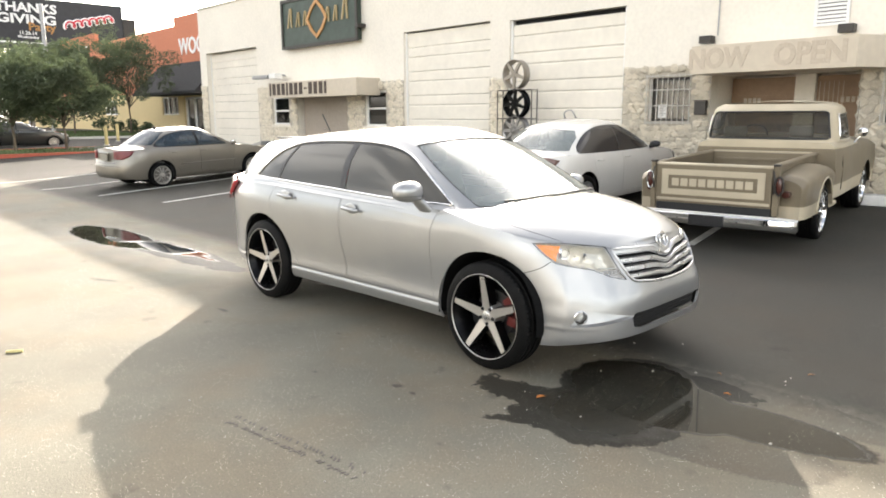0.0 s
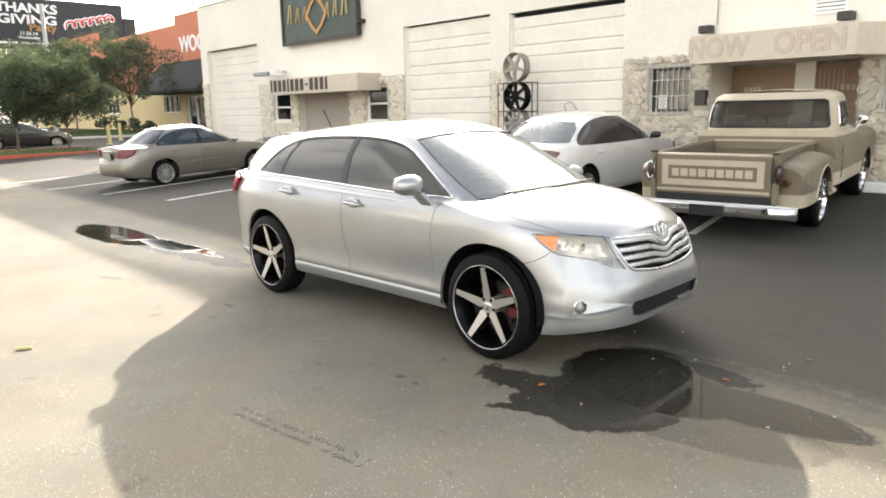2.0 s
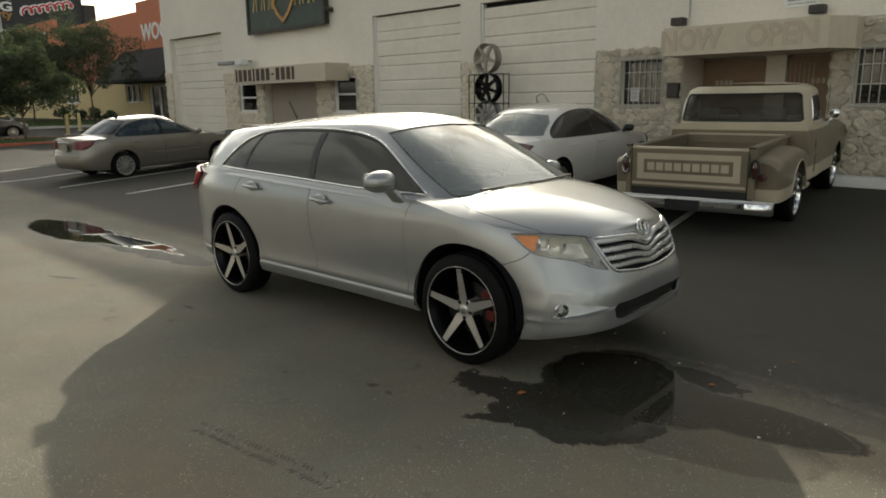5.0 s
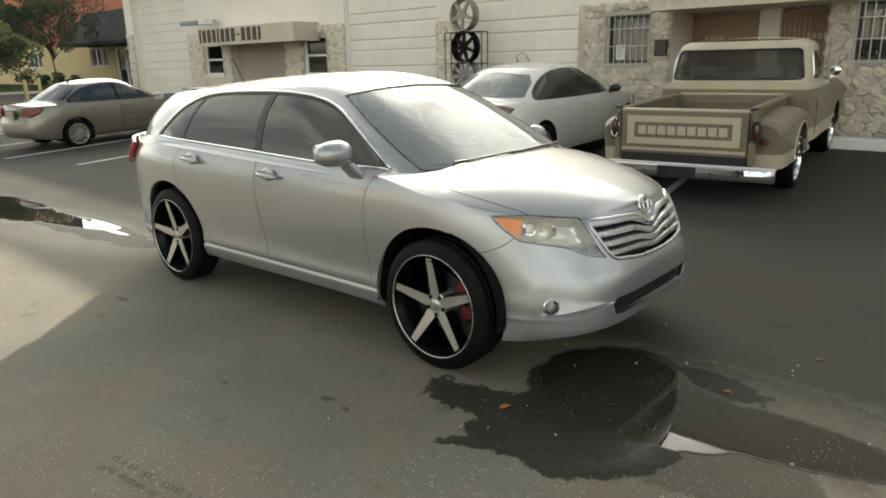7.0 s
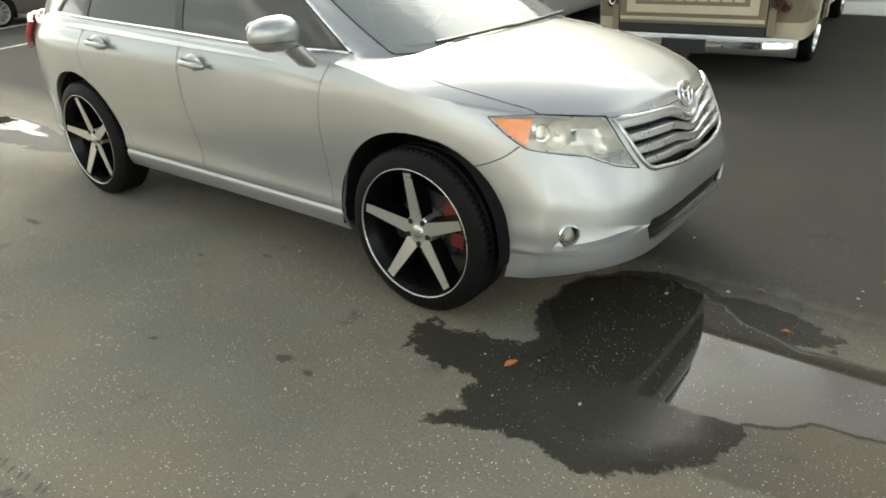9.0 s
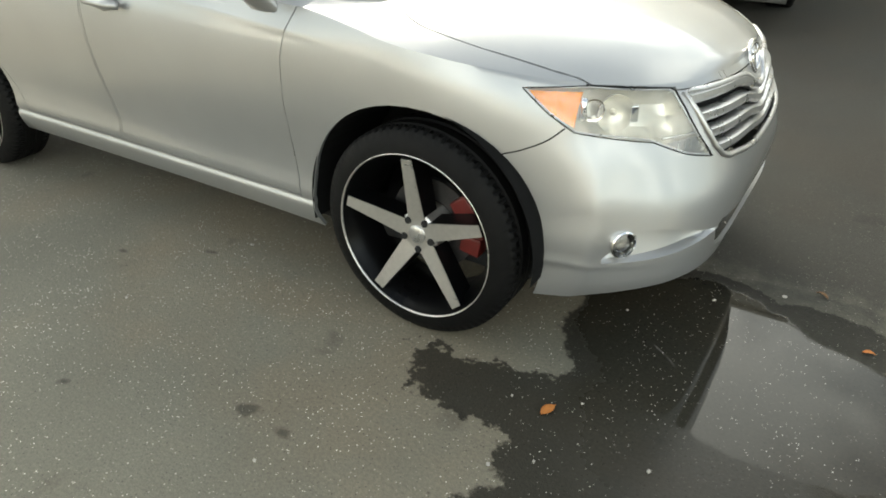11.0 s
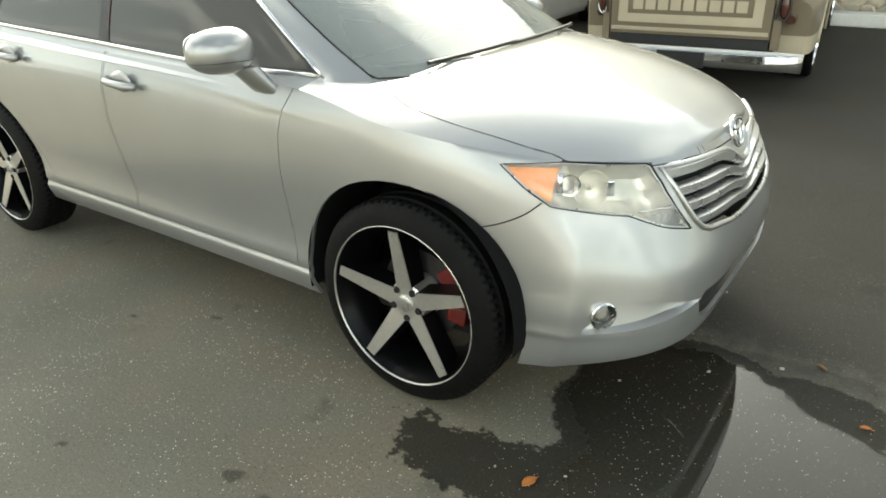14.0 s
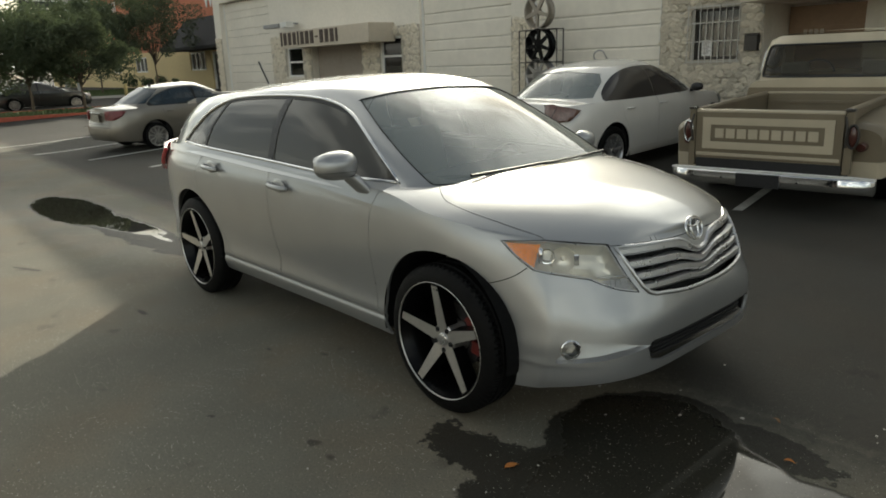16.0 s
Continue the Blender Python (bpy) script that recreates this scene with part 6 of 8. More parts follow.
    screen = lift(gm, cut(gm, ws_poly, (1, 2), lambda c: c.x > 0.22))
    loop = thin(rim_loops(screen)[0], 0.03)
    part("windscreen", offset(screen, -0.005), GLASS_FRONT, car, "windscreen with sky glare put into its glass colour", smooth=True)
    part("screen_seal", tube(bmesh.new(), loop, 0.0035, 6, closed=True), GAP, car)
    rw_poly = [(-0.66, 1.17), (0.66, 1.17), (0.55, 1.42), (-0.55, 1.42)]
    rear = lift(gm, cut(gm, rw_poly, (1, 2), lambda c: c.x < -1.95))
    part("rear_window", offset(rear, -0.004), GLASS_TINT, car, smooth=True)
    part("roof_shell", gm, SILVER, car, smooth=True, angle=42)
    b = bmesh.new()
    prism(b, [(-1.98, 1.468), (-2.165, 1.432), (-2.175, 1.416), (-2.0, 1.425)], "y", -0.56, 0.56)
    part("spoiler", b, SILVER, car, smooth=True, angle=40)
    part("antenna", tube(bmesh.new(), [(-0.95, -0.45, 1.575), (-1.05, -0.46, 1.73)], 0.006, 6), PLASTIC, car)
    # cowl, wipers
    b = bmesh.new()
    pts = [(1.275 - 0.33 * (abs(y) / 0.72) ** 3.2, y) for y in np.linspace(-0.62, 0.62, 25)]
    rings = [[b.verts.new((x + dx, y, float(WAGON["deck"](x + dx)) - dz - 0.03 * (abs(y) / 0.62) ** 3)) for dx, dz in ((-0.10, 0.045), (0.0, 0.026), (0.085, 0.026))] for x, y in pts]
    for u, w in zip(rings, rings[1:]):
        for j in range(2):
            b.faces.new((u[j], u[j + 1], w[j + 1], w[j]))
    part("cowl", b, PLASTIC, car)
    for y0, y1 in ((-0.55, 0.02), (-0.02, 0.60)):
        pts = [(1.262 - 0.10 * abs(y) ** 2, y, 1.118 + 0.006 * k / 8) for k, y in enumerate(np.linspace(y0, y1, 9))]
        part("wiper", tube(bmesh.new(), pts, 0.008, 6), PLASTIC, car)
    # door mirrors
    for s in (-1, 1):
        k = 1.0 if s < 0 else 0.85
        at = Matrix.Translation((0.735, -1.035, 1.185) if s < 0 else (0.80, 0.975, 1.13)) @ Matrix.Rotation(radians(s * 12), 4, "Z")

        def boxy(v):
            n = v.normalized()
            u = n / (abs(n.x) ** 2.5 + abs(n.y) ** 2.5 + abs(n.z) ** 2.5) ** 0.4
            x, y, z = u.x * 0.084, u.y * 0.116, u.z * 0.076
            x = -0.02 + (x + 0.02) * 0.3 if x < -0.02 else x * (1 - 0.25 * abs(u.y) ** 2)
            return Vector((x, y, z * (1 + 0.10 * u.y * s * -1) * (1 - 0.18 * max(0.0, u.x)))) * k
        b, vs = ball(bmesh.new(), (0, 0, 0), (1, 1, 1), 4)
        for v in vs:
            v.co = boxy(v.co)
        bmesh.ops.transform(b, matrix=at, verts=b.verts)
        mi = part("door_mirror", b, SILVER, car, smooth=True)
        # the shell's split line
        b = tube(bmesh.new(), [at @ (boxy(Vector((math.cos(a), math.sin(a), -0.42))) * 1.004) for a in np.linspace(-1.45, 1.45, 24)], 0.0010, 5)
        part("split_line", b, GAP, mi)
        b = bmesh.new()
        secs = []
        for u in np.linspace(0, 1, 7):
            cx, cy, cz = 0.785 - 0.03 * u, s * (0.895 + 0.075 * u), (1.035 + 0.095 * u) - (0.0 if s < 0 else 0.03)
            lx, ly = 0.072 - 0.010 * u, 0.036 + 0.012 * u
            secs.append([b.verts.new((cx + lx * math.cos(a), cy + ly * math.sin(a), cz)) for a in np.linspace(0, math.tau, 16, endpoint=False)])
        for p, q in zip(secs, secs[1:]):
            for n in range(16):
                b.faces.new((p[n], p[(n + 1) % 16], q[(n + 1) % 16], q[n]))
        b.faces.new(secs[0][::-1]), b.faces.new(secs[-1])
        bmesh.ops.recalc_face_normals(b, faces=b.faces)
        part("stalk", b, SILVER, mi, smooth=True, angle=50)
        b = bmesh.new()
        b.faces.new([b.verts.new(at @ Vector((-0.044 * k, 0.105 * k * math.copysign(abs(math.cos(a)) ** 0.6, math.cos(a)), 0.062 * k * math.copysign(abs(math.sin(a)) ** 0.6, math.sin(a))))) for a in np.linspace(0, math.tau, 28, endpoint=False)])
        part("mirror_glass", thicken(b, 0.003), CHROME, mi)
    # wheels and their wells
    for x in (1.3875, -1.3875):
        for s in (-1, 1):
            spoke_wheel(car, x - 0.006, s * 0.838, 0.376, s, turn=93.5 if x > 0 else 98.0)
            b = bmesh.new()
            prof = [(x - 0.016 + 0.442 * math.cos(a), 0.385 + 0.442 * math.sin(a)) for a in np.linspace(-0.16, math.pi + 0.16, 30)]
            rings = [[b.verts.new((px, s * y, pz)) for y in (0.925 if x > 0 else 0.885, 0.55)] for px, pz in prof]
            for u, w in zip(rings, rings[1:]):
                b.faces.new((u[0], u[1], w[1], w[0]))
            b.faces.new([r[1] for r in rings])
            part("wheel_liner", b, LINER, car)
    # cabin
    b = bmesh.new()
    prism(b, [(1.20, 1.06), (1.0, 1.09), (0.78, 1.08), (0.66, 1.0), (0.66, 0.62), (0.74, 0.55), (0.88, 0.6), (0.92, 0.92)], "y", -0.74, 0.74)
    part("dashboard", b, DASH, car, smooth=True, angle=30)
    for y in (-0.38, 0.38):
        seat = new("front_seat")
        seat.empty_display_size = 0.05
        seat.parent = car
        part("cushion", boxed(-0.15, 0.38, y - 0.25, y + 0.25, 0.50, 0.66, 0.05), CLOTH, seat, smooth=True)
        part("backrest", boxed(-0.08, 0.08, y - 0.25, y + 0.25, 0.0, 0.62, 0.05, Matrix.Translation((-0.2, 0, 0.62)) @ Matrix.Rotation(radians(-16), 4, "Y")), CLOTH, seat, smooth=True)
        part("headrest", boxed(-0.05, 0.05, y - 0.13, y + 0.13, 0.0, 0.18, 0.04, Matrix.Translation((-0.40, 0, 1.28)) @ Matrix.Rotation(radians(-10), 4, "Y")), CLOTH, seat, smooth=True)
    part("rear_bench", boxed(-1.25, -0.75, -0.62, 0.62, 0.45, 1.05, 0.08), CLOTH, car, smooth=True)
    b = tube(bmesh.new(), [Matrix.Translation((0.56, 0.38, 0.98)) @ Matrix.Rotation(radians(-65), 4, "Y") @ Vector((0.18 * math.cos(a), 0.18 * math.sin(a), 0)) for a in np.linspace(0, math.tau, 28, endpoint=False)], 0.015, 8, closed=True)
    part("steering_wheel", b, PLASTIC, car, smooth=True)
    part("headliner", boxed(-1.7, 0.25, -0.55, 0.55, 1.50, 1.515), CLOTH, car)
    # unseen tray, added to keep light off the ground under the nose
    part("splash_tray", boxed(1.50, 2.06, -0.55, 0.55, 0.250, 0.265, 0.004), PLASTIC, car)
    part("floor_pan", boxed(-2.1, 1.2, -0.8, 0.8, 0.36, 0.40), GAP, car)
    part("rear_view_mirror", boxed(0.46, 0.49, -0.12, 0.12, 1.39, 1.46, 0.01), PLASTIC, car)
    return car


material_cup = paint("handle_cup_silver", (0.42, 0.42, 0.41), metal=0.55, rough=0.35)
build_wagon()


# ---- parked saloons ----
SALOON = dict(
    front=smooth_table((0.18, 2.08), (0.3, 2.19), (0.45, 2.22), (0.6, 2.205), (0.72, 2.15), (0.85, 2.02), (1.1, 1.95)),
    rear=smooth_table((0.22, -2.22), (0.36, -2.31), (0.5, -2.33), (0.7, -2.30), (0.85, -2.25), (1.0, -2.18), (1.1, -2.12)),
    half=smooth_table((0.18, 0.82), (0.27, 0.858), (0.36, 0.868), (0.55, 0.880), (0.70, 0.882), (0.82, 0.870), (0.92, 0.845), (1.0, 0.81), (1.1, 0.78)),
    plan=smooth_table((-2.4, 0.94), (-1.8, 0.985), (-1.0, 1.0), (0.5, 1.0), (1.35, 1.0), (2.2, 0.98)),
    bottom=smooth_table((-2.4, 0.28), (-1.9, 0.24), (0, 0.21), (1.9, 0.2), (2.2, 0.19)),
    edge=smooth_table((-2.4, 0.955), (-1.8, 0.97), (-1.0, 0.955), (0, 0.935), (0.9, 0.915), (1.4, 0.875), (1.85, 0.80), (2.2, 0.72)),
    deck=smooth_table((-2.4, 0.975), (-2.1, 1.02), (-1.5, 1.035), (0.9, 0.985), (1.15, 0.965), (1.5, 0.92), (1.85, 0.84), (2.1, 0.755), (2.2, 0.725)),
    m_f=smooth_table((0.2, 4.0), (0.7, 3.0), (1.0, 2.6)), m_r=4.0, xs_f=1.3, xs_r=-1.5,
    cabin=(-1.72, 1.0), edge_front=0.95, belt=smooth_table((-2.4, 0.965), (-1.0, 0.95), (0, 0.93), (1.0, 0.905)),
    g_half=smooth_table((0, 0.825), (0.3, 0.785), (0.6, 0.72), (0.85, 0.635), (1, 0.555)),
    g_front=smooth_table((0, 1.20), (0.35, 0.86), (0.7, 0.50), (1, 0.20)),
    g_rear=smooth_table((0, -1.88), (0.35, -1.62), (0.7, -1.35), (1, -1.08)),
    g_xs_f=smooth_table((0, 0.3), (1, -0.3))(np.linspace(0, 1, 15)), g_xs_r=smooth_table((0, -0.9), (1, -0.6))(np.linspace(0, 1, 15)), g_m=4.5, g_mr=4.0,
    rail=smooth_table((-1.1, 1.345), (-0.8, 1.375), (-0.4, 1.392), (0.0, 1.375), (0.2, 1.345)),
    roof=smooth_table((-1.1, 1.385), (-0.8, 1.43), (-0.4, 1.452), (0.0, 1.435), (0.2, 1.39)),
    levels=18, steps=(16, 40, 12),
)


def saloon(name, label, mat, m, wheel_r, rim_r, spokes, tail_poly, rim_mat, glass, reach=2.70, dark_rear=False, tables=None, lens=None, strip=False):
    """A four-door saloon standing on its wheels."""
    car = thing(name, label, "car", m)
    bm, gm = shell(tables or SALOON)
    hub = reach / 2
    for x in (hub, -hub):
        f = cut(bm, circle(x, wheel_r + 0.01, wheel_r + (0.065 if tables else 0.045), 32), (0, 2), lambda c: abs(c.y) > 0.5)
        bmesh.ops.delete(bm, geom=f, context="FACES")
    fd = [(0.80, 1.1), (0.79, 0.85), (0.74, 0.60), (0.76, 0.30), (-0.25, 0.30), (-0.26, 1.1)]
    rd = [(-0.262, 1.1), (-0.252, 0.30), (-0.80, 0.30), (-0.98, 0.55), (-1.12, 0.75), (-1.14, 0.92), (-1.05, 1.1)]
    doors = [(nm, s, lift(bm, cut(bm, poly, (0, 2), lambda c: c.y * s > 0.55))) for nm, poly in (("front_door", fd), ("rear_door", rd)) for s in (-1, 1)]
    tails = [lift(bm, cut(bm, tail_poly, (0, 2), lambda c: c.y * s > 0.42)) for s in (-1, 1)]
    heads = [lift(bm, cut(bm, [(1.72, 0.80), (2.25, 0.70), (2.25, 0.58), (1.95, 0.62)], (0, 2), lambda c: c.y * s > 0.35)) for s in (-1, 1)]
    part("body", shrink_rim(bm, 0.0, 0.012), mat, car, smooth=True, angle=42)
    bk = bmesh.new()
    box(bk, -1.9, 1.9, -0.74, 0.74, 0.20, 0.30, 0.02)
    for s in (-1, 1):
        box(bk, -1.1, 0.82, s * 0.815 - 0.004, s * 0.815 + 0.004, 0.26, 0.90)
    part("inner_shell", bk, GAP, car)
    for nm, s, d in doors:
        door = part(nm, shrink_rim(d, 0.003, 0.016), mat, car, smooth=True, angle=42)
        hx = -0.12 if nm == "front_door" else -0.96
        part("door_handle", tube(bmesh.new(), resample([(hx - 0.09, s * 0.865, 0.845), (hx, s * 0.898, 0.848), (hx + 0.09, s * 0.868, 0.84)], 7), 0.013, 6), mat, door, smooth=True)
    for t in tails:
        part("tail_light", thicken(offset(t, 0.004), -0.03), lens or DARK_RED, car, "smoked tail light" if lens else "red tail light", smooth=True)
    for t in heads:
        part("headlight", thicken(offset(t, 0.002), -0.03), REFLECTOR, car, smooth=True)
    dlo_top = resample([(0.86, 0.955), (0.62, 1.09), (0.38, 1.215), (0.15, 1.31), (-0.12, 1.35), (-0.45, 1.36), (-0.78, 1.335), (-1.05, 1.265), (-1.28, 1.15), (-1.42, 1.04), (-1.40, 0.99)], 40)
    if tables:
        dlo_top = [(x if x < -0.2 else -0.2 + (x + 0.2) * 0.80, z) for x, z in dlo_top]
    low = 0.945 if lens else 0.965
    if lens:
        dlo_top = [(x if x < -0.3 else -0.3 + (x + 0.3) * 1.07, z if z > 1.06 else z - 0.02) for x, z in dlo_top]
    dlo = dlo_top + [(-0.3, low)]
    post = -0.265
    for s in (-1, 1):
        side = lift(gm, cut(gm, dlo, (0, 2), lambda c: c.y * s > 0.4))
        front = [(x, z - 0.012) for x, z in dlo_top if -0.22 < x < (0.60 if tables else 0.80)] + [(post + 0.03, 1.345), (post + 0.03, low + 0.013), (0.56 if tables else 0.75, low + 0.009)]
        rear = [(post - 0.03, 1.345)] + [(x, z - 0.012) for x, z in dlo_top if -1.36 < x < -0.32] + [(-1.33, low + 0.035), (post - 0.03, low + 0.013)]
        for nm, poly in (("front_glass", front), ("rear_glass", rear)):
            part(nm, offset(lift(side, cut(side, poly, (0, 2), lambda c: True)), -0.005), glass, car, smooth=True)
        part("window_surround", offset(side, -0.002), glass if lens else GAP, car, smooth=True)
    wp = [(-0.68, 1.0), (0.68, 1.0), (0.60, 1.20), (0.50, 1.36), (0, 1.40), (-0.50, 1.36), (-0.60, 1.20)]
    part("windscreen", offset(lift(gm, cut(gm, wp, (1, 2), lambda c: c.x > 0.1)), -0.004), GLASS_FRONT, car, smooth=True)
    rp = [(-0.66, 1.045), (0.66, 1.045), (0.60, 1.20), (0.50, 1.345), (0, 1.385), (-0.50, 1.345), (-0.60, 1.20)]
    if lens:
        rp = [(y, 1.02 if z < 1.1 else z - 0.045 * (z > 1.3)) for y, z in rp]
    part("rear_window", offset(lift(gm, cut(gm, rp, (1, 2), lambda c: c.x < -0.95)), -0.004), glass if dark_rear else GLASS_FRONT, car, smooth=True)
    part("roof_shell", gm, mat, car, smooth=True, angle=42)
    for s in (-1, 1):
        b, vs = ball(bmesh.new(), (0.70, s * 0.94, 0.995), (0.065, 0.10, 0.062), 2)
        mi = part("door_mirror", b, mat if name != "white_saloon" else PLASTIC, car, smooth=True)
        part("stalk", tube(bmesh.new(), [(0.74, s * 0.83, 0.95), (0.71, s * 0.90, 0.975)], 0.03, 6), PLASTIC, mi)
    for x in (hub, -hub):
        for s in (-1, 1):
            plain_wheel(car, x, s * 0.765, wheel_r, s, wheel_r, rim_r, 0.2, spokes, rim_mat)
            b = bmesh.new()
            prof = [(x + (wheel_r + 0.07) * math.cos(a), wheel_r + (wheel_r + 0.07) * math.sin(a)) for a in np.linspace(-0.4, math.pi + 0.4, 20)]
            rings = [[b.verts.new((px, s * y, pz)) for y in (0.86, 0.5)] for px, pz in prof]
            for u, w in zip(rings, rings[1:]):
                b.faces.new((u[0], u[1], w[1], w[0]))
            b.faces.new([r[1] for r in rings])
            part("wheel_liner", b, LINER, car)
    if strip:
        for s in (-1, 1):
            part("rub_strip", tube(bmesh.new(), [(x, s * 0.878, 0.545) for x in np.linspace(-0.82, 0.76, 9)], 0.014, 6), mat, car, smooth=True)
        part("roof_aerial", boxed(-0.98, -0.92, -0.02, 0.02, 1.41, 1.46, 0.008), PLASTIC, car)
    # boot: lid seam, plate, garnish
    part("boot_seam", tube(bmesh.new(), [(-2.20, -0.60, 0.985), (-2.30, -0.55, 0.80), (-2.318, -0.50, 0.66), (-2.335, 0.0, 0.645), (-2.318, 0.50, 0.66), (-2.30, 0.55, 0.80), (-2.20, 0.60, 0.985)], 0.003, 5), GAP, car)
    part("number_plate", boxed(-2.345, -2.325, -0.16, 0.16, 0.70, 0.86, 0.004), PLATE, car)
    part("plate_garnish", boxed(-2.338, -2.29, -0.24, 0.24, 0.885, 0.915, 0.008), CHROME, car)
    part("bumper_seam", tube(bmesh.new(), [(-2.335, -0.7, 0.58), (-2.352, 0.0, 0.585), (-2.335, 0.7, 0.58)], 0.004, 5), GAP, car)
    for y in (-0.36, 0.36):
        seat = new("front_seat")
        seat.empty_display_size = 0.05
        seat.parent = car
        part("backrest", boxed(-0.07, 0.07, y - 0.24, y + 0.24, 0.0, 0.58, 0.05, Matrix.Translation((-0.2, 0, 0.5)) @ Matrix.Rotation(radians(-14), 4, "Y")), CLOTH, seat, smooth=True)
        part("headrest", boxed(-0.05, 0.05, y - 0.12, y + 0.12, 0.0, 0.17, 0.04, Matrix.Translation((-0.36, 0, 1.08)) @ Matrix.Rotation(radians(-10), 4, "Y")), CLOTH, seat, smooth=True)
    part("rear_bench", boxed(-1.35, -1.0, -0.58, 0.58, 0.4, 0.98, 0.06), CLOTH, car, smooth=True)
    part("parcel_shelf", boxed(-1.75, -1.3, -0.62, 0.62, 0.955, 0.975), DASH, car)
    part("dashboard", boxed(0.55, 1.0, -0.68, 0.68, 0.6, 0.93, 0.05), DASH, car, smooth=True)
    part("floor_pan", boxed(-1.9, 1.2, -0.72, 0.72, 0.30, 0.34), GAP, car)
    return car


COMPACT = {**SALOON, "m_r": 6.0, "levels": 20,
           "rear": smooth_table((0.22, -2.24), (0.34, -2.315), (0.5, -2.335), (0.60, -2.32), (0.7, -2.285), (0.9, -2.265), (1.0, -2.245), (1.1, -2.22)),
           "deck": smooth_table((-2.4, 0.985), (-2.2, 1.012), (-1.9, 1.03), (-1.5, 1.035), (0.7, 0.985), (1.0, 0.965), (1.5, 0.91), (1.85, 0.835), (2.1, 0.755), (2.2, 0.725)),
           "g_front": smooth_table((0, 1.02), (0.35, 0.72), (0.7, 0.41), (1, 0.14)),
           "g_rear": smooth_table((0, -1.80), (0.35, -1.58), (0.7, -1.34), (1, -1.10)), "cabin": (-1.66, 0.85), "edge_front": 0.80}
SMOKED = material("smoked_clear_lens", (0.16, 0.085, 0.065), 0.2, coat=0.9, var=0.25, scale=30)
PLATE = material("weathered_plate", (0.30, 0.28, 0.23), 0.7, var=0.15, scale=30)
DARK_RED = material("dark_red_lens", (0.15, 0.012, 0.014), 0.35, coat=0.15, var=0.15, scale=60)
GLASS_BLUE = clear("green_tinted_glass", (0.22, 0.26, 0.28), 0.015, 0.5, (0.045, 0.07, 0.09), 1.45)
WEDGE = [(-1.96, 0.925), (-2.5, 0.945), (-2.5, 0.735), (-2.2, 0.74), (-2.05, 0.82)]
ANGLED = [(-1.93, 0.90), (-2.14, 0.965), (-2.5, 0.97), (-2.5, 0.80), (-2.25, 0.76), (-2.08, 0.78)]


def parked(x, y, heading, slope=True):
    """Stands a car (x forward) on the lot, nose turned that many degrees left of the building."""
    pitch = -math.degrees(math.atan(0.03)) * math.cos(radians(heading)) if slope else 0
    roll = math.degrees(math.atan(0.03)) * math.sin(radians(heading)) if slope else 0
    return pose(x, y, ground_z(y) if slope else 0.0, 0, 0, 90 + heading) @ pose(0, 0, 0, roll, pitch, 0)


saloon("champagne_saloon", "champagne metallic four-door saloon with bright multi-spoke wheels", CHAMPAGNE, parked(-13.24, 3.50, 8.5) @ Matrix.Diagonal((0.965, 0.98, 0.955, 1)),
       0.305, 0.228, 11, WEDGE, MACHINED, GLASS_BLUE, dark_rear=True, tables=COMPACT, strip=True)
saloon("white_saloon", "pearl white four-door saloon with dark tinted windows", PEARL, parked(-2.87, 6.24, 4.0) @ Matrix.Diagonal((1.03, 1.02, 1.03, 1)),
       0.325, 0.225, 7, ANGLED, SATIN, GLASS_DARK, lens=SMOKED)
saloon("black_saloon", "black saloon parked beyond the planted strip", BLACK_PAINT, pose(-38.4, 5.1, 0.0, 0, 0, 90) @ Matrix.Diagonal((1.06, 1.03, 1.0, 1)),
       0.325, 0.235, 9, WEDGE, SATIN, GLASS_TINT)


# ---- the old step-side pickup ----
def loft(bm, sections, close=False, caps=False):
    """A skin over sections that all have the same number of points."""
    vs = [[bm.verts.new(p) for p in s] for s in sections]
    for a, b in zip(vs, vs[1:]):
        n = len(a)
        for j in range(n if close else n - 1):
            bm.faces.new((a[j], a[(j + 1) % n], b[(j + 1) % n], b[j]))
    if caps:
        bm.faces.new(vs[0][::-1]), bm.faces.new(vs[-1])
    bmesh.ops.recalc_face_normals(bm, faces=bm.faces)
    return bm


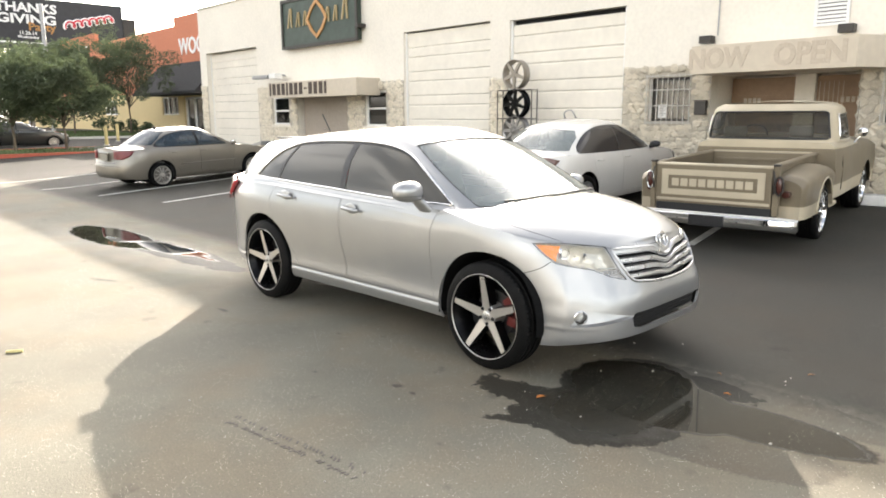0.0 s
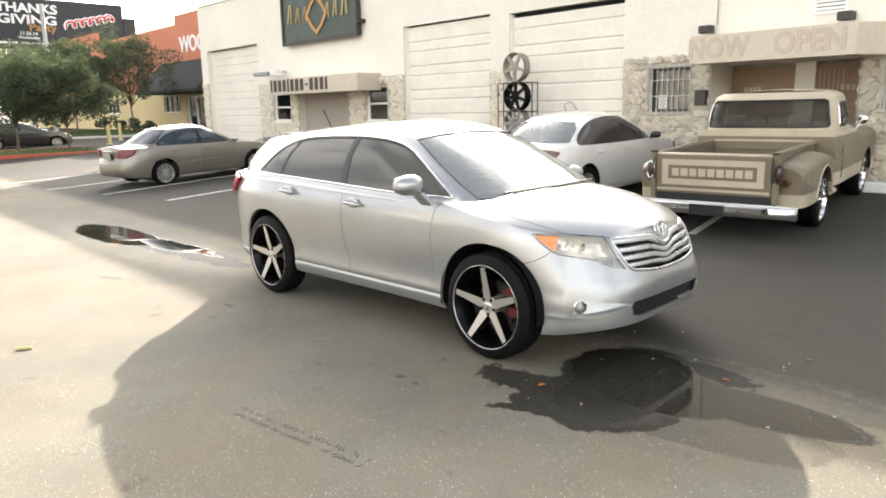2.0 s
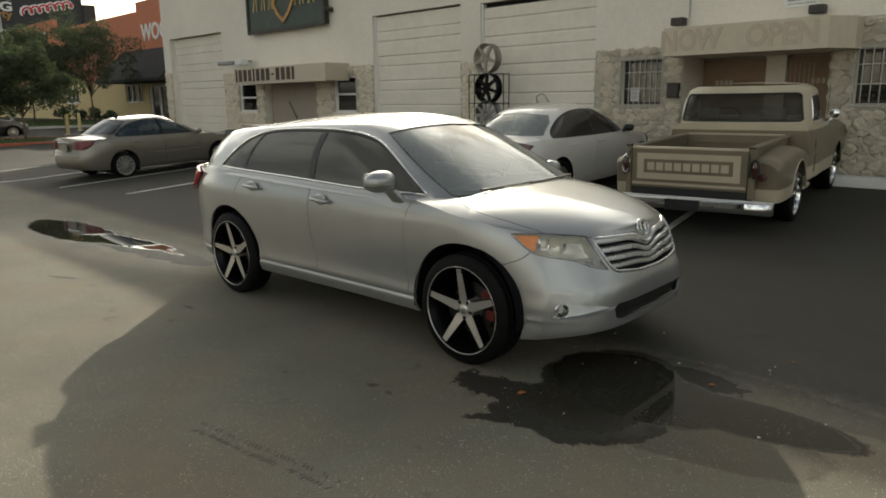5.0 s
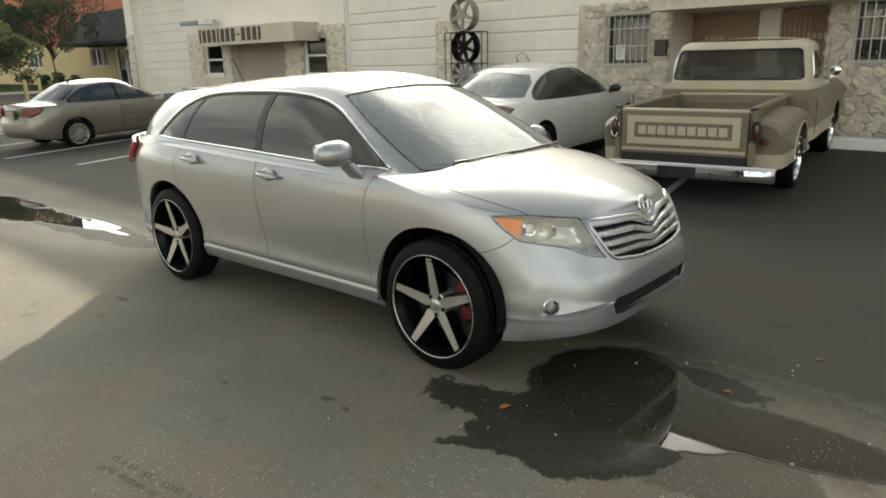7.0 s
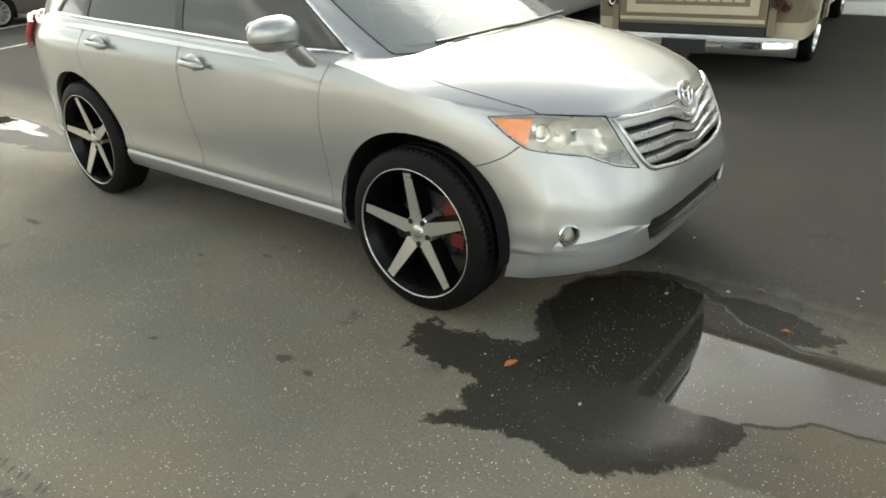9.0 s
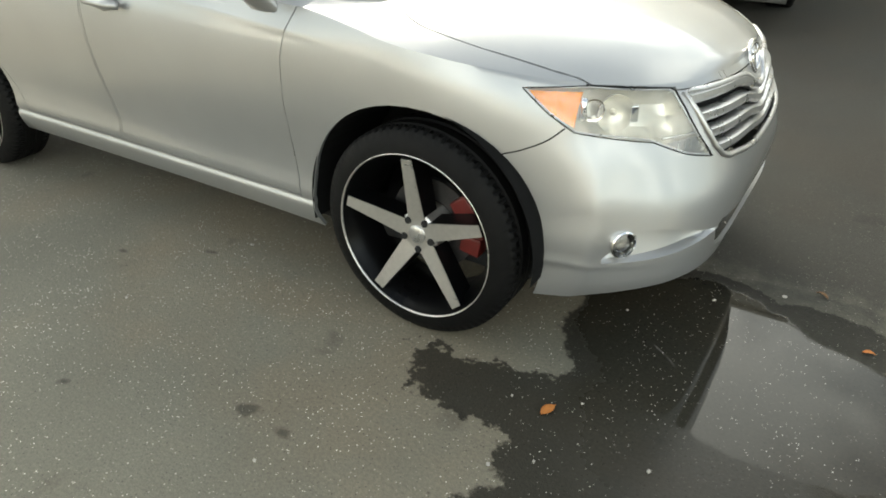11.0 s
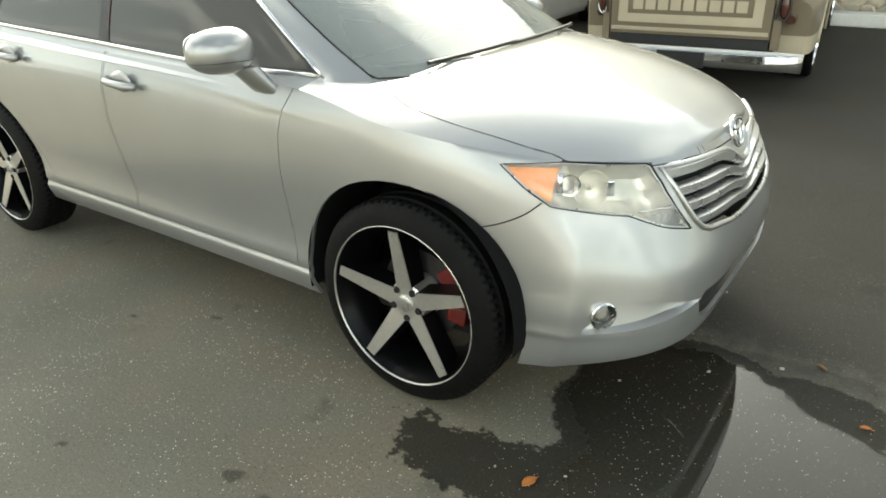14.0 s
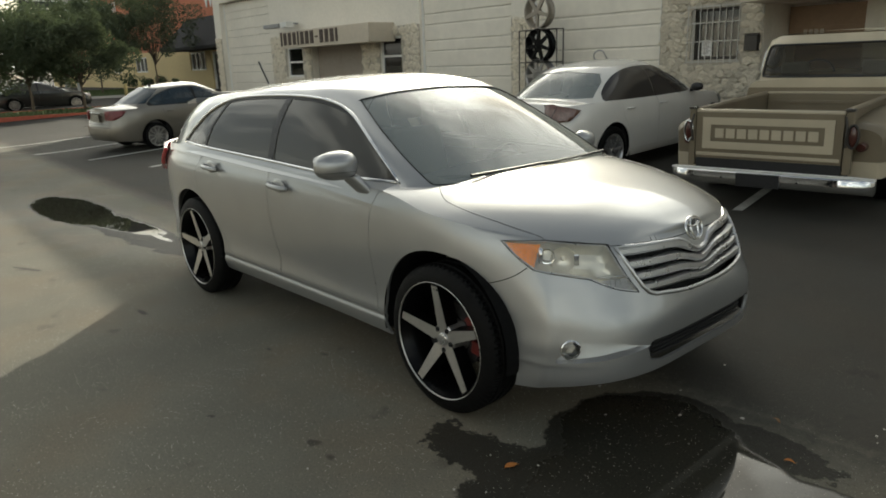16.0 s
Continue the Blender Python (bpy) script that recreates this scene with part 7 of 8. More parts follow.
def build_pickup():
    """Origin on the ground under the tailgate's middle; x forward."""
    m = pose(0.537, 4.091, ground_z(4.091), 0, 0, 97.4) @ pose(0, 0, 0, 0, -1.7, 0) @ Matrix.Diagonal((1, 1.10, 1, 1))
    car = thing("pickup_truck", "old cream and bronze step-side pickup truck with chrome wheels", "pickup", m)
    # bed
    bed = part("bed_floor", boxed(0.02, 2.0, -0.60, 0.60, 0.58, 0.62), WOOD_BED, car, "dark wooden bed floor")
    for k in range(7):
        part("bed_strip", boxed(0.02, 2.0, -0.55 + 0.183 * k - 0.015, -0.55 + 0.183 * k + 0.015, 0.622, 0.632), STEEL, bed)
    for s in (-1, 1):
        b = bmesh.new()
        prism(b, [(s * 0.600, 0.50), (s * 0.600, 0.992), (s * 0.592, 1.014), (s * 0.605, 1.036), (s * 0.645, 1.040), (s * 0.668, 1.024), (s * 0.665, 0.998), (s * 0.640, 0.988), (s * 0.640, 0.50)], "x", 0.01, 2.02)
        part("bed_side", b, BRONZE, car, smooth=True, angle=35)
        part("stake_post", boxed(-0.03, 0.04, s * 0.672 - 0.03, s * 0.672 + 0.03, 0.44, 1.025, 0.008), BRONZE, car)
    b = bmesh.new()
    box(b, 1.98, 2.02, -0.598, 0.598, 0.56, 1.014, 0.006)
    for k in range(3):
        box(b, 1.965, 1.979, -0.56, 0.56, 0.68 + 0.11 * k, 0.72 + 0.11 * k, 0.005)
    part("bed_front", b, BRONZE, car)
    part("front_rail", boxed(1.975, 2.035, -0.598, 0.598, 1.018, 1.041, 0.006), CREAM, car)
    # tailgate
    gate = part("tailgate", boxed(-0.035, 0.005, -0.632, 0.632, 0.525, 1.0, 0.006), BRONZE, car)
    b = bmesh.new()
    tube(b, [(-0.015, -0.632, 1.01), (-0.015, 0.632, 1.01)], 0.020, 10)
    part("top_roll", b, CREAM, gate, smooth=True)
    part("cream_frame", wall_sheet_x(-0.046, -0.036, [(-0.565, 0.565, 0.625, 0.945)], [(-0.490, 0.490, 0.700, 0.873)]), CREAM, gate)
    part("raised_field", boxed(-0.043, -0.036, -0.488, 0.488, 0.702, 0.871, 0.002), BRONZE, gate)
    # the maker's word as plain blocks
    n = 9
    for k in range(n):
        y = 0.405 - 0.81 * k / (n - 1)
        part("letter_block", boxed(-0.050, -0.0435, y - 0.041, y + 0.041, 0.738, 0.834, 0.003), CREAM, gate)
    b = bmesh.new()
    for z in (0.560, 0.577):
        tube(b, [(-0.038, -0.62, z), (-0.038, 0.62, z)], 0.009, 6)
    part("lower_rib", b, CREAM, gate, smooth=True)
    for s in (-1, 1):
        part("latch_chain", tube(bmesh.new(), resample([(-0.06, s * 0.645, 0.98), (-0.075, s * 0.665, 0.87), (-0.06, s * 0.66, 0.78), (-0.045, s * 0.655, 0.70)], 10), 0.010, 6), DARK_METAL, gate)
        part("latch_cap", boxed(-0.05, 0.02, s * 0.67 - 0.035, s * 0.67 + 0.035, 1.026, 1.052, 0.008), DARK_METAL, gate)
    # rear valance
    part("valance", boxed(-0.02, 0.0, -0.63, 0.63, 0.415, 0.522, 0.004), PLASTIC, car)
    # rear wings: rounded and hollow, open over the wheels
    for s in (-1, 1):
        secs = []
        top = smooth_table((0.17, 0.86), (0.21, 0.895), (0.32, 0.912), (0.70, 0.945), (1.20, 0.965), (1.55, 0.93), (1.82, 0.82), (2.02, 0.60))
        wide = smooth_table((0.17, 0.885), (0.22, 0.915), (0.34, 0.935), (0.7, 0.945), (1.2, 0.95), (1.7, 0.93), (2.02, 0.84))
        for x in np.linspace(0.17, 2.02, 40):
            zt, yo = float(top(x)), float(wide(x))
            d = abs(x - 1.19)
            arch = 0.37 + math.sqrt(max(0.0, 0.42 ** 2 - d * d)) if d < 0.42 else 0.37
            low = max(0.385 if x < 1.19 else 0.40, arch)
            low = min(low, zt - 0.06)
            pts = [(x, s * 0.642, zt - 0.01)]
            for a in np.linspace(0.1, 1, 8):
                th = a * math.pi / 2
                pts.append((x, s * (0.642 + (yo - 0.642) * math.sin(th)), zt - 0.01 - min(0.11, (zt - low) * 0.6) * (1 - math.cos(th)) + 0.008 * math.sin(2 * th)))
            ze = pts[-1][2]
            for a in (0.33, 0.66, 1.0):
                pts.append((x, s * (yo - 0.015 * a), ze + (low - ze) * a))
            pts.append((x, s * (yo - 0.06), low))
            secs.append(pts)
        b = loft(bmesh.new(), secs)
        # close the rear face
        rear = [b.verts.new(p) for p in secs[0] + [(0.17, s * 0.655, secs[0][-1][2])]]
        b.faces.new(rear)
        skirts = [lift(b, cut(b, [(x0, 0.2), (x1, 0.2), (x1, 0.54), (x0, 0.54)], (0, 2), lambda c: True)) for x0, x1 in ((0.0, 1.19), (1.19, 2.2))]
        wing = part("rear_wing", b, BRONZE, car, smooth=True, angle=50)
        for skirt in skirts:
            part("lower_panel", skirt, CREAM, wing, smooth=True, angle=50)
        lip = [(x, s * 0.938, 0.37 + 0.425 * math.sin(a)) for x, a in ((1.19 + 0.425 * math.cos(t), t) for t in np.linspace(0.05, math.pi - 0.05, 22))]
        part("arch_lip", tube(bmesh.new(), lip, 0.012, 6), CREAM, wing, smooth=True)
        part("side_step", boxed(1.74, 2.14, s * 0.77 - 0.13, s * 0.77 + 0.13, 0.33, 0.39, 0.015), CREAM, car)
        # lamps
        b, _ = ball(bmesh.new(), (-0.035, s * 0.705, 0.80), (0.022, 0.034, 0.10))
        tl = part("tail_light", b, DULL_RED, car, "dull red tail light in a chrome bezel", smooth=True)
        b = tube(bmesh.new(), [(-0.04, s * 0.705 + 0.042 * math.cos(a), 0.80 + 0.108 * math.sin(a)) for a in np.linspace(0, math.tau, 24, endpoint=False)], 0.010, 6, closed=True)
        part("bezel", b, CHROME if s > 0 else DARK_METAL, tl, smooth=True)
        b = lathe(bmesh.new(), [(-0.03, 0.0001), (-0.03, 0.035), (-0.015, 0.042), (0.10, 0.042)], "x", 20)
        bmesh.ops.transform(b, matrix=Matrix.Translation((0.10, s * 0.75, 0.685)), verts=b.verts)
        part("marker_light", b, DULL_RED, car, "small round marker light", smooth=True, angle=40)
    # bumper: a curved bar; its dark middle stands for the ground it mirrors
    secs = []
    for y in np.linspace(-0.89, 0.89, 37):
        back = 0.17 * max(0, (abs(y) - 0.60) / 0.29) ** 2.4
        up = 0.015 - 0.035 * max(0, (abs(y) - 0.66) / 0.23) ** 2
        secs.append([(x0 - 0.0 + back, y, z0 + up) for x0, z0 in ((-0.06, 0.405), (-0.132, 0.405), (-0.147, 0.392), (-0.154, 0.34), (-0.159, 0.288), (-0.150, 0.272), (-0.06, 0.285))])
    bumper = part("bumper", loft(bmesh.new(), secs, True, True), CHROME, car, "chrome rear bumper", smooth=True, angle=40)
    part("top_strip", loft(bmesh.new(), [[(p[1][0] - 0.004, p[1][1], p[1][2] + 0.002), (p[1][0] - 0.004, p[1][1], p[1][2] + 0.018), (p[1][0] + 0.05, p[1][1], p[1][2] + 0.018), (p[1][0] + 0.05, p[1][1], p[1][2] + 0.002)] for p in secs], True, True), WHITE_METAL, bumper)
    part("plate_recess", boxed(-0.176, -0.140, -0.19, 0.19, 0.280, 0.412, 0.003), PLASTIC, bumper)
    for y in (-0.60, -0.33, 0.33, 0.60):
        b, _ = ball(bmesh.new(), (-0.157, y, 0.355), (0.008, 0.012, 0.012), 1)
        part("bolt", b, PLASTIC, bumper)
    # cab, lower body and nose
    secs = []
    half = smooth_table((2.06, 0.875), (2.3, 0.905), (3.2, 0.915), (4.4, 0.925), (4.9, 0.90), (5.0, 0.84))
    shoulder = smooth_table((2.06, 1.165), (3.3, 1.165), (3.6, 1.12), (4.6, 1.08), (5.0, 1.02))
    for x in np.linspace(2.06, 5.0, 42):
        w, t = float(half(x)), float(shoulder(x))
        crown = t + (0.03 if x < 3.35 else 0.075)
        secs.append([(x, sy * w * k, z) for sy, k, z in
                     [(-1, 0.90, 0.36), (-1, 0.975, 0.42), (-1, 0.99, 0.62), (-1, 1.0, 0.80), (-1, 0.985, 0.86), (-1, 0.985, 0.98), (-1, 0.955, t - 0.05), (-1, 0.88, t), (-1, 0.5, crown - 0.01), (-1, 0.0, crown)]] +
                    [(x, w * k, z) for k, z in [(0.5, crown - 0.01), (0.88, t), (0.955, t - 0.05), (0.985, 0.98), (0.985, 0.86), (1.0, 0.80), (0.99, 0.62), (0.975, 0.42), (0.90, 0.36)]])
    b = loft(bmesh.new(), secs, False, True)
    f = cut(b, circle(4.2, 0.37, 0.41, 32), (0, 2), lambda c: abs(c.y) > 0.6)
    bmesh.ops.delete(b, geom=f, context="FACES")
    lower = [lift(b, cut(b, [(2.0, 0.30), (5.1, 0.30), (5.1, 0.60), (2.0, 0.60)], (0, 2), lambda c: c.y * s > 0.5)) for s in (-1, 1)]
    shoulder_m = lift(b, cut(b, [(1.9, 1.085), (3.42, 1.085), (3.42, 1.4), (1.9, 1.4)], (0, 2), lambda c: True))
    body = part("cab_body", b, BRONZE, car, smooth=True, angle=40)
    part("cab_shoulder", shoulder_m, CREAM, car, smooth=True, angle=40)
    for q in lower:
        part("rocker_panel", q, CREAM, car, smooth=True, angle=40)
    # cab top
    gh = smooth_table((0, 0.855), (0.3, 0.835), (0.75, 0.785), (0.92, 0.745), (1, 0.66))
    g = np.linspace(0, 1, 13)
    gm = bmesh.new()
    plan = ring_plan(smooth_table((0, 3.62), (1, 3.10))(g), smooth_table((0, 2.07), (0.75, 2.17), (1, 2.26))(g), gh(g), 2.9, 2.6, 5.0, 5.5, (14, 16, 16))
    cols = [[(float(x), float(y), 1.16 + 0.535 * float(h)) for x, y, h in zip(np.broadcast_to(cx, 13), np.broadcast_to(cy, 13), g)] for cx, cy in plan]
    grid_faces(gm, cols)
    grid_faces(gm, [[(c[-1][0], c[-1][1] * s, 1.695 + 0.035 * (1 - (s * c[-1][1] / 0.66) ** 2)) for s in np.linspace(1, 0, 9)] for c in cols])
    both_sides(gm)
    bmesh.ops.recalc_face_normals(gm, faces=gm.faces)
    rp = [(-0.735, 1.21), (0.735, 1.21), (0.748, 1.235), (0.698, 1.555), (0.66, 1.585), (-0.66, 1.585), (-0.698, 1.555), (-0.748, 1.235)]
    rear = lift(gm, cut(gm, rp, (1, 2), lambda c: c.x < 2.45))
    loop = thin(rim_loops(rear)[0], 0.03)
    part("rear_window", offset(rear, -0.004), GLASS_CAB, car, "clear rear cab window", smooth=True)
    part("window_seal", tube(bmesh.new(), loop, 0.013, 6, closed=True), PLASTIC, car)
    for s in (-1, 1):
        sp = [(2.42, 1.20), (2.46, 1.54), (3.04, 1.55), (3.30, 1.20)]
        sd = lift(gm, cut(gm, sp, (0, 2), lambda c: c.y * s > 0.45))
        sl = thin(rim_loops(sd)[0], 0.03)
        part("side_window", offset(sd, -0.004), GLASS_CAB, car, smooth=True)
        part("window_trim", tube(bmesh.new(), sl, 0.010, 6, closed=True), CHROME, car, smooth=True)
        part("door_seam", tube(bmesh.new(), [(2.36, s * 0.900, 0.50), (2.34, s * 0.905, 0.80), (2.35, s * 0.892, 0.98), (2.37, s * 0.86, 1.12)], 0.004, 5), GAP, car)
        mi = part("door_mirror", lathe(bmesh.new(), [(-0.02, 0.0001), (-0.018, 0.05), (0.0, 0.066), (0.02, 0.066), (0.05, 0.03), (0.055, 0.0001)], "x", 20, (3.2, s * 0.965, 1.262)), CHROME, car, "round chrome door mirror", smooth=True, angle=50)
        part("mirror_arm", tube(bmesh.new(), [(3.15, s * 0.87, 1.09), (3.2, s * 0.91, 1.16), (3.21, s * 0.955, 1.22)], 0.009, 6), CHROME, mi)
    ws = [(-0.74, 1.21), (0.74, 1.21), (0.67, 1.57), (-0.67, 1.57)]
    part("windscreen", offset(lift(gm, cut(gm, ws, (1, 2), lambda c: c.x > 3.0)), -0.004), GLASS_CAB, car, smooth=True)
    part("cab_roof", gm, CREAM, car, smooth=True, angle=45)
    part("bench_seat", boxed(2.28, 2.42, -0.68, 0.68, 0.75, 1.22, 0.05), CLOTH, car, smooth=True)
    for y in (-0.40, 0.42):
        part("headrest", boxed(2.25, 2.33, y - 0.15, y + 0.15, 1.22, 1.38, 0.04), CLOTH, car, smooth=True)
    part("dashboard", boxed(3.15, 3.4, -0.8, 0.8, 0.95, 1.20, 0.04), DASH, car, smooth=True)
    part("steering_wheel", tube(bmesh.new(), [Matrix.Translation((3.0, 0.38, 1.19)) @ Matrix.Rotation(radians(-60), 4, "Y") @ Vector((0.2 * math.cos(a), 0.2 * math.sin(a), 0)) for a in np.linspace(0, math.tau, 24, endpoint=False)], 0.014, 6, closed=True), PLASTIC, car, smooth=True)
    part("radio_aerial", tube(bmesh.new(), [(3.72, -0.80, 1.10), (3.62, -0.83, 1.70)], 0.004, 5), CHROME, car)
    part("chassis", boxed(0.1, 4.6, -0.45, 0.45, 0.28, 0.42, 0.02), PLASTIC, car)
    for x in (1.19, 4.2):
        for s in (-1, 1):
            plain_wheel(car, x, s * (0.80 if x < 2 else 0.765), 0.355, s, 0.355, 0.262, 0.24, 12, CHROME)
    return car


def wall_sheet_x(x0, x1, outer, holes):
    """A plate across the car (thin in x) with openings: outer and holes as (y0, y1, z0, z1)."""
    o = outer[0]
    b = wall_sheet(bmesh.new(), o[0], o[1], o[2], o[3], 0, 1, holes)
    for v in b.verts:
        v.co = Vector((x0 if v.co.y < 0.5 else x1, v.co.x, v.co.z))
    bmesh.ops.recalc_face_normals(b, faces=b.faces)
    return b


DULL_RED = material("dull_red_lens", (0.07, 0.022, 0.016), 0.25, coat=0.6, var=0.2, scale=40)
GLASS_CAB = clear("cab_glass", (0.50, 0.49, 0.43), 0.02, 0.82, (0.10, 0.088, 0.066), 1.3)
build_pickup()


# ---- wheels on a display rack before the wide door ----
rack = thing("display_rack", "black steel display rack standing against the garage door", "rack")
RY, RZ = 8.62, ground_z(8.62)
for x in (-7.13, -6.07):
    for y in (8.54, 8.74):
        part("upright", tube(bmesh.new(), [(x, y, RZ), (x, y, 2.29)], 0.013, 6), DARK_METAL, rack)
for z in (0.98, 1.62, 2.28):
    for y in (8.54, 8.74):
        part("rail", tube(bmesh.new(), [(-7.13, y, z), (-6.07, y, z)], 0.012, 6), DARK_METAL, rack)


DULL_BRONZE = material("dull_bronze_alloy", (0.30, 0.265, 0.22), 0.5, 0.4, var=0.12, scale=20)


def display_wheel(x, z, r, spokes, mat, label):
    w = thing("alloy_wheel", label, "wheel", pose(x, 8.64, z), "display wheels")
    part("barrel", lathe(bmesh.new(), [(-0.11, r - 0.02), (-0.12, r), (-0.10, r + 0.004), (-0.06, r - 0.03), (0.05, r - 0.05), (0.10, r - 0.02), (0.10, r)], "y", 40), mat, w, smooth=True, angle=40)
    for k in range(spokes):
        b = bmesh.new()
        prism(b, [(0.03, -0.045), (r - 0.01, -0.028), (r - 0.01, 0.028), (0.03, 0.045)], "y", -0.105, -0.06)
        bmesh.ops.transform(b, matrix=Matrix.Rotation(k * math.tau / spokes + 0.3, 4, "Y"), verts=b.verts)
        part("spoke", b, mat, w)
    part("hub", lathe(bmesh.new(), [(-0.115, 0.0001), (-0.115, 0.05), (-0.09, 0.075), (-0.02, 0.08)], "y", 20), mat, w, smooth=True, angle=40)


display_wheel(-6.63, 2.642, 0.335, 5, DULL_BRONZE, "dull bronze five-spoke alloy wheel on top of the rack")
display_wheel(-6.60, 1.972, 0.335, 7, ALLOY_BLACK, "gloss black alloy wheel on the rack")
display_wheel(-6.60, 1.352, 0.335, 9, STEEL, "dark silver alloy wheel on the rack")
tagged(part("hose", tube(bmesh.new(), resample([(-5.47, FY + 0.07, 1.50), (-5.465, 8.98, 1.70), (-5.40, 8.97, 1.79), (-5.31, 8.97, 1.815), (-5.22, 8.97, 1.78), (-5.165, 8.98, 1.69), (-5.16, FY + 0.07, 1.50)], 28), 0.014, 6), GREY_METAL),
       "thin grey hose looped against the garage door", "hose")


# ---- coral stone cladding, stone by stone ----
def stone_mesh(seed):
    """An irregular rough stone, flat at the back, about one unit across, domed and pitted in front (towards -y)."""
    rng = random.Random(seed)
    n = 9
    ang = [k * math.tau / n + rng.uniform(-0.25, 0.25) for k in range(n)]
    rad = [rng.uniform(0.40, 0.62) for _ in range(n)]
    b = bmesh.new()
    rings = []
    for s, h in ((1.0, 0.02), (0.97, -0.13), (0.72, -0.22), (0.36, -0.24)):
        rings.append([b.verts.new((s * r * math.cos(a) + rng.uniform(-0.04, 0.04), h + rng.uniform(-0.10, 0.07) * (h < 0), s * r * math.sin(a) + rng.uniform(-0.04, 0.04))) for a, r in zip(ang, rad)])
    top = b.verts.new((0, -0.22 + rng.uniform(-0.08, 0.08), 0))
    for u, w in zip(rings, rings[1:]):
        for j in range(n):
            b.faces.new((u[j], u[(j + 1) % n], w[(j + 1) % n], w[j]))
    for j in range(n):
        b.faces.new((rings[-1][j], rings[-1][(j + 1) % n], top))
    bmesh.ops.recalc_face_normals(b, faces=b.faces)
    return mesh_of("stone", b, STONE, True, 22)


STONES = [stone_mesh(100 + k) for k in range(14)]


def cladding(name, x0, x1, z0, z1, holes, size, label, single=True, seed=0):
    """A panel of mortar with rough stones set in it, round openings."""
    rng = random.Random(seed)
    slab = tagged(part(name, wall_sheet(bmesh.new(), x0, x1, z0, z1, FY - 0.025, FY - 0.002, holes), MORTAR), label, "cladding", kind="structure")
    bm = bmesh.new()
    rows = int((z1 - z0) / (size * 0.72))
    for j in range(rows):
        z = z0 + (j + 0.5) * (z1 - z0) / rows
        cols = max(1, int((x1 - x0) / size))
        for i in range(cols):
            w = (x1 - x0) / cols
            x = x0 + (i + 0.5 + (0.25 if j % 2 else -0.25)) * w + rng.uniform(-0.12, 0.12) * w
            zz = z + rng.uniform(-0.1, 0.1) * size
            sx, sz = size * rng.uniform(1.0, 1.45), size * rng.uniform(0.75, 1.1)
            if x - sx * 0.4 < x0 or x + sx * 0.4 > x1 or any(h[0] - sx * 0.42 < x < h[1] + sx * 0.42 and h[2] - sz * 0.42 < zz < h[3] + sz * 0.42 for h in holes):
                x = min(max(x, x0 + sx * 0.42), x1 - sx * 0.42)
                if any(h[0] - sx * 0.42 < x < h[1] + sx * 0.42 and h[2] - sz * 0.42 < zz < h[3] + sz * 0.42 for h in holes):
                    sx *= 0.5
                    if any(h[0] - sx * 0.45 < x < h[1] + sx * 0.45 and h[2] - sz * 0.42 < zz < h[3] + sz * 0.42 for h in holes):
                        continue
            m = Matrix.Translation((x, FY - 0.026, zz)) @ Matrix.Rotation(rng.uniform(-0.5, 0.5), 4, "Y") @ Matrix.Diagonal((sx, rng.uniform(0.08, 0.18), sz, 1))
            me = rng.choice(STONES)
            if single:
                ob = new("stone", me)
                ob.parent = slab
                ob.matrix_local = m
            else:
                vs = [bm.verts.new(m @ v.co) for v in me.vertices]
                for p in me.polygons:
                    bm.faces.new([vs[k] for k in p.vertices])
    if single:
        bm.free()
    else:
        tagged(part("stones", bm, STONE, slab, smooth=True, angle=22), kind="stuff")


Z0 = 0.20
cladding("cladding_1", D3[1] + 0.01, RECESS[0] - 0.005, Z0, 2.66, [BARS1], 0.16, "coral stone cladding beside the barred window", True, 1)
cladding("cladding_2", RECESS[1] + 0.005, 3.6, Z0, 2.95, [BARS2], 0.185, "coral stone cladding beyond the brown doors", True, 2)
cladding("cladding_3", D2[1] + 0.01, D3[0] - 0.01, Z0, 2.6, [], 0.2, "coral stone cladding on the pier between two bays", False, 3)
cladding("cladding_4", ENTRY[1] + 0.01, D2[0] - 0.01, Z0, 2.70, [WIN2], 0.26, "coral stone cladding round a sash window", False, 4)
cladding("cladding_5", D1[1] + 0.01, ENTRY[0] - 0.01, Z0, 2.70, [WIN1], 0.26, "coral stone cladding round a sash window", False, 5)
cladding("cladding_6", -24.59, D1[0] - 0.01, Z0, 2.9, [], 0.24, "narrow coral stone cladding at the building's corner", False, 6)

# ---- litter and marks on the ground ----
LEAF_ORANGE = material("dry_orange_leaf", (0.42, 0.15, 0.03), 0.8, var=0.2, scale=80, bump=0.4, bump_scale=200)
LEAF_BROWN = material("dry_brown_leaf", (0.20, 0.11, 0.05), 0.85, var=0.25, scale=80, bump=0.4, bump_scale=200)
STRAW = material("pale_yellow_stub", (0.60, 0.52, 0.25), 0.8, var=0.1, scale=60)
PEBBLE = material("grey_pebble", (0.36, 0.34, 0.30), 0.9, var=0.2, scale=60)
MARK = material("black_tyre_mark", (0.095, 0.085, 0.072), 0.9, var=0.25, scale=40, bump=0.3, bump_scale=150)


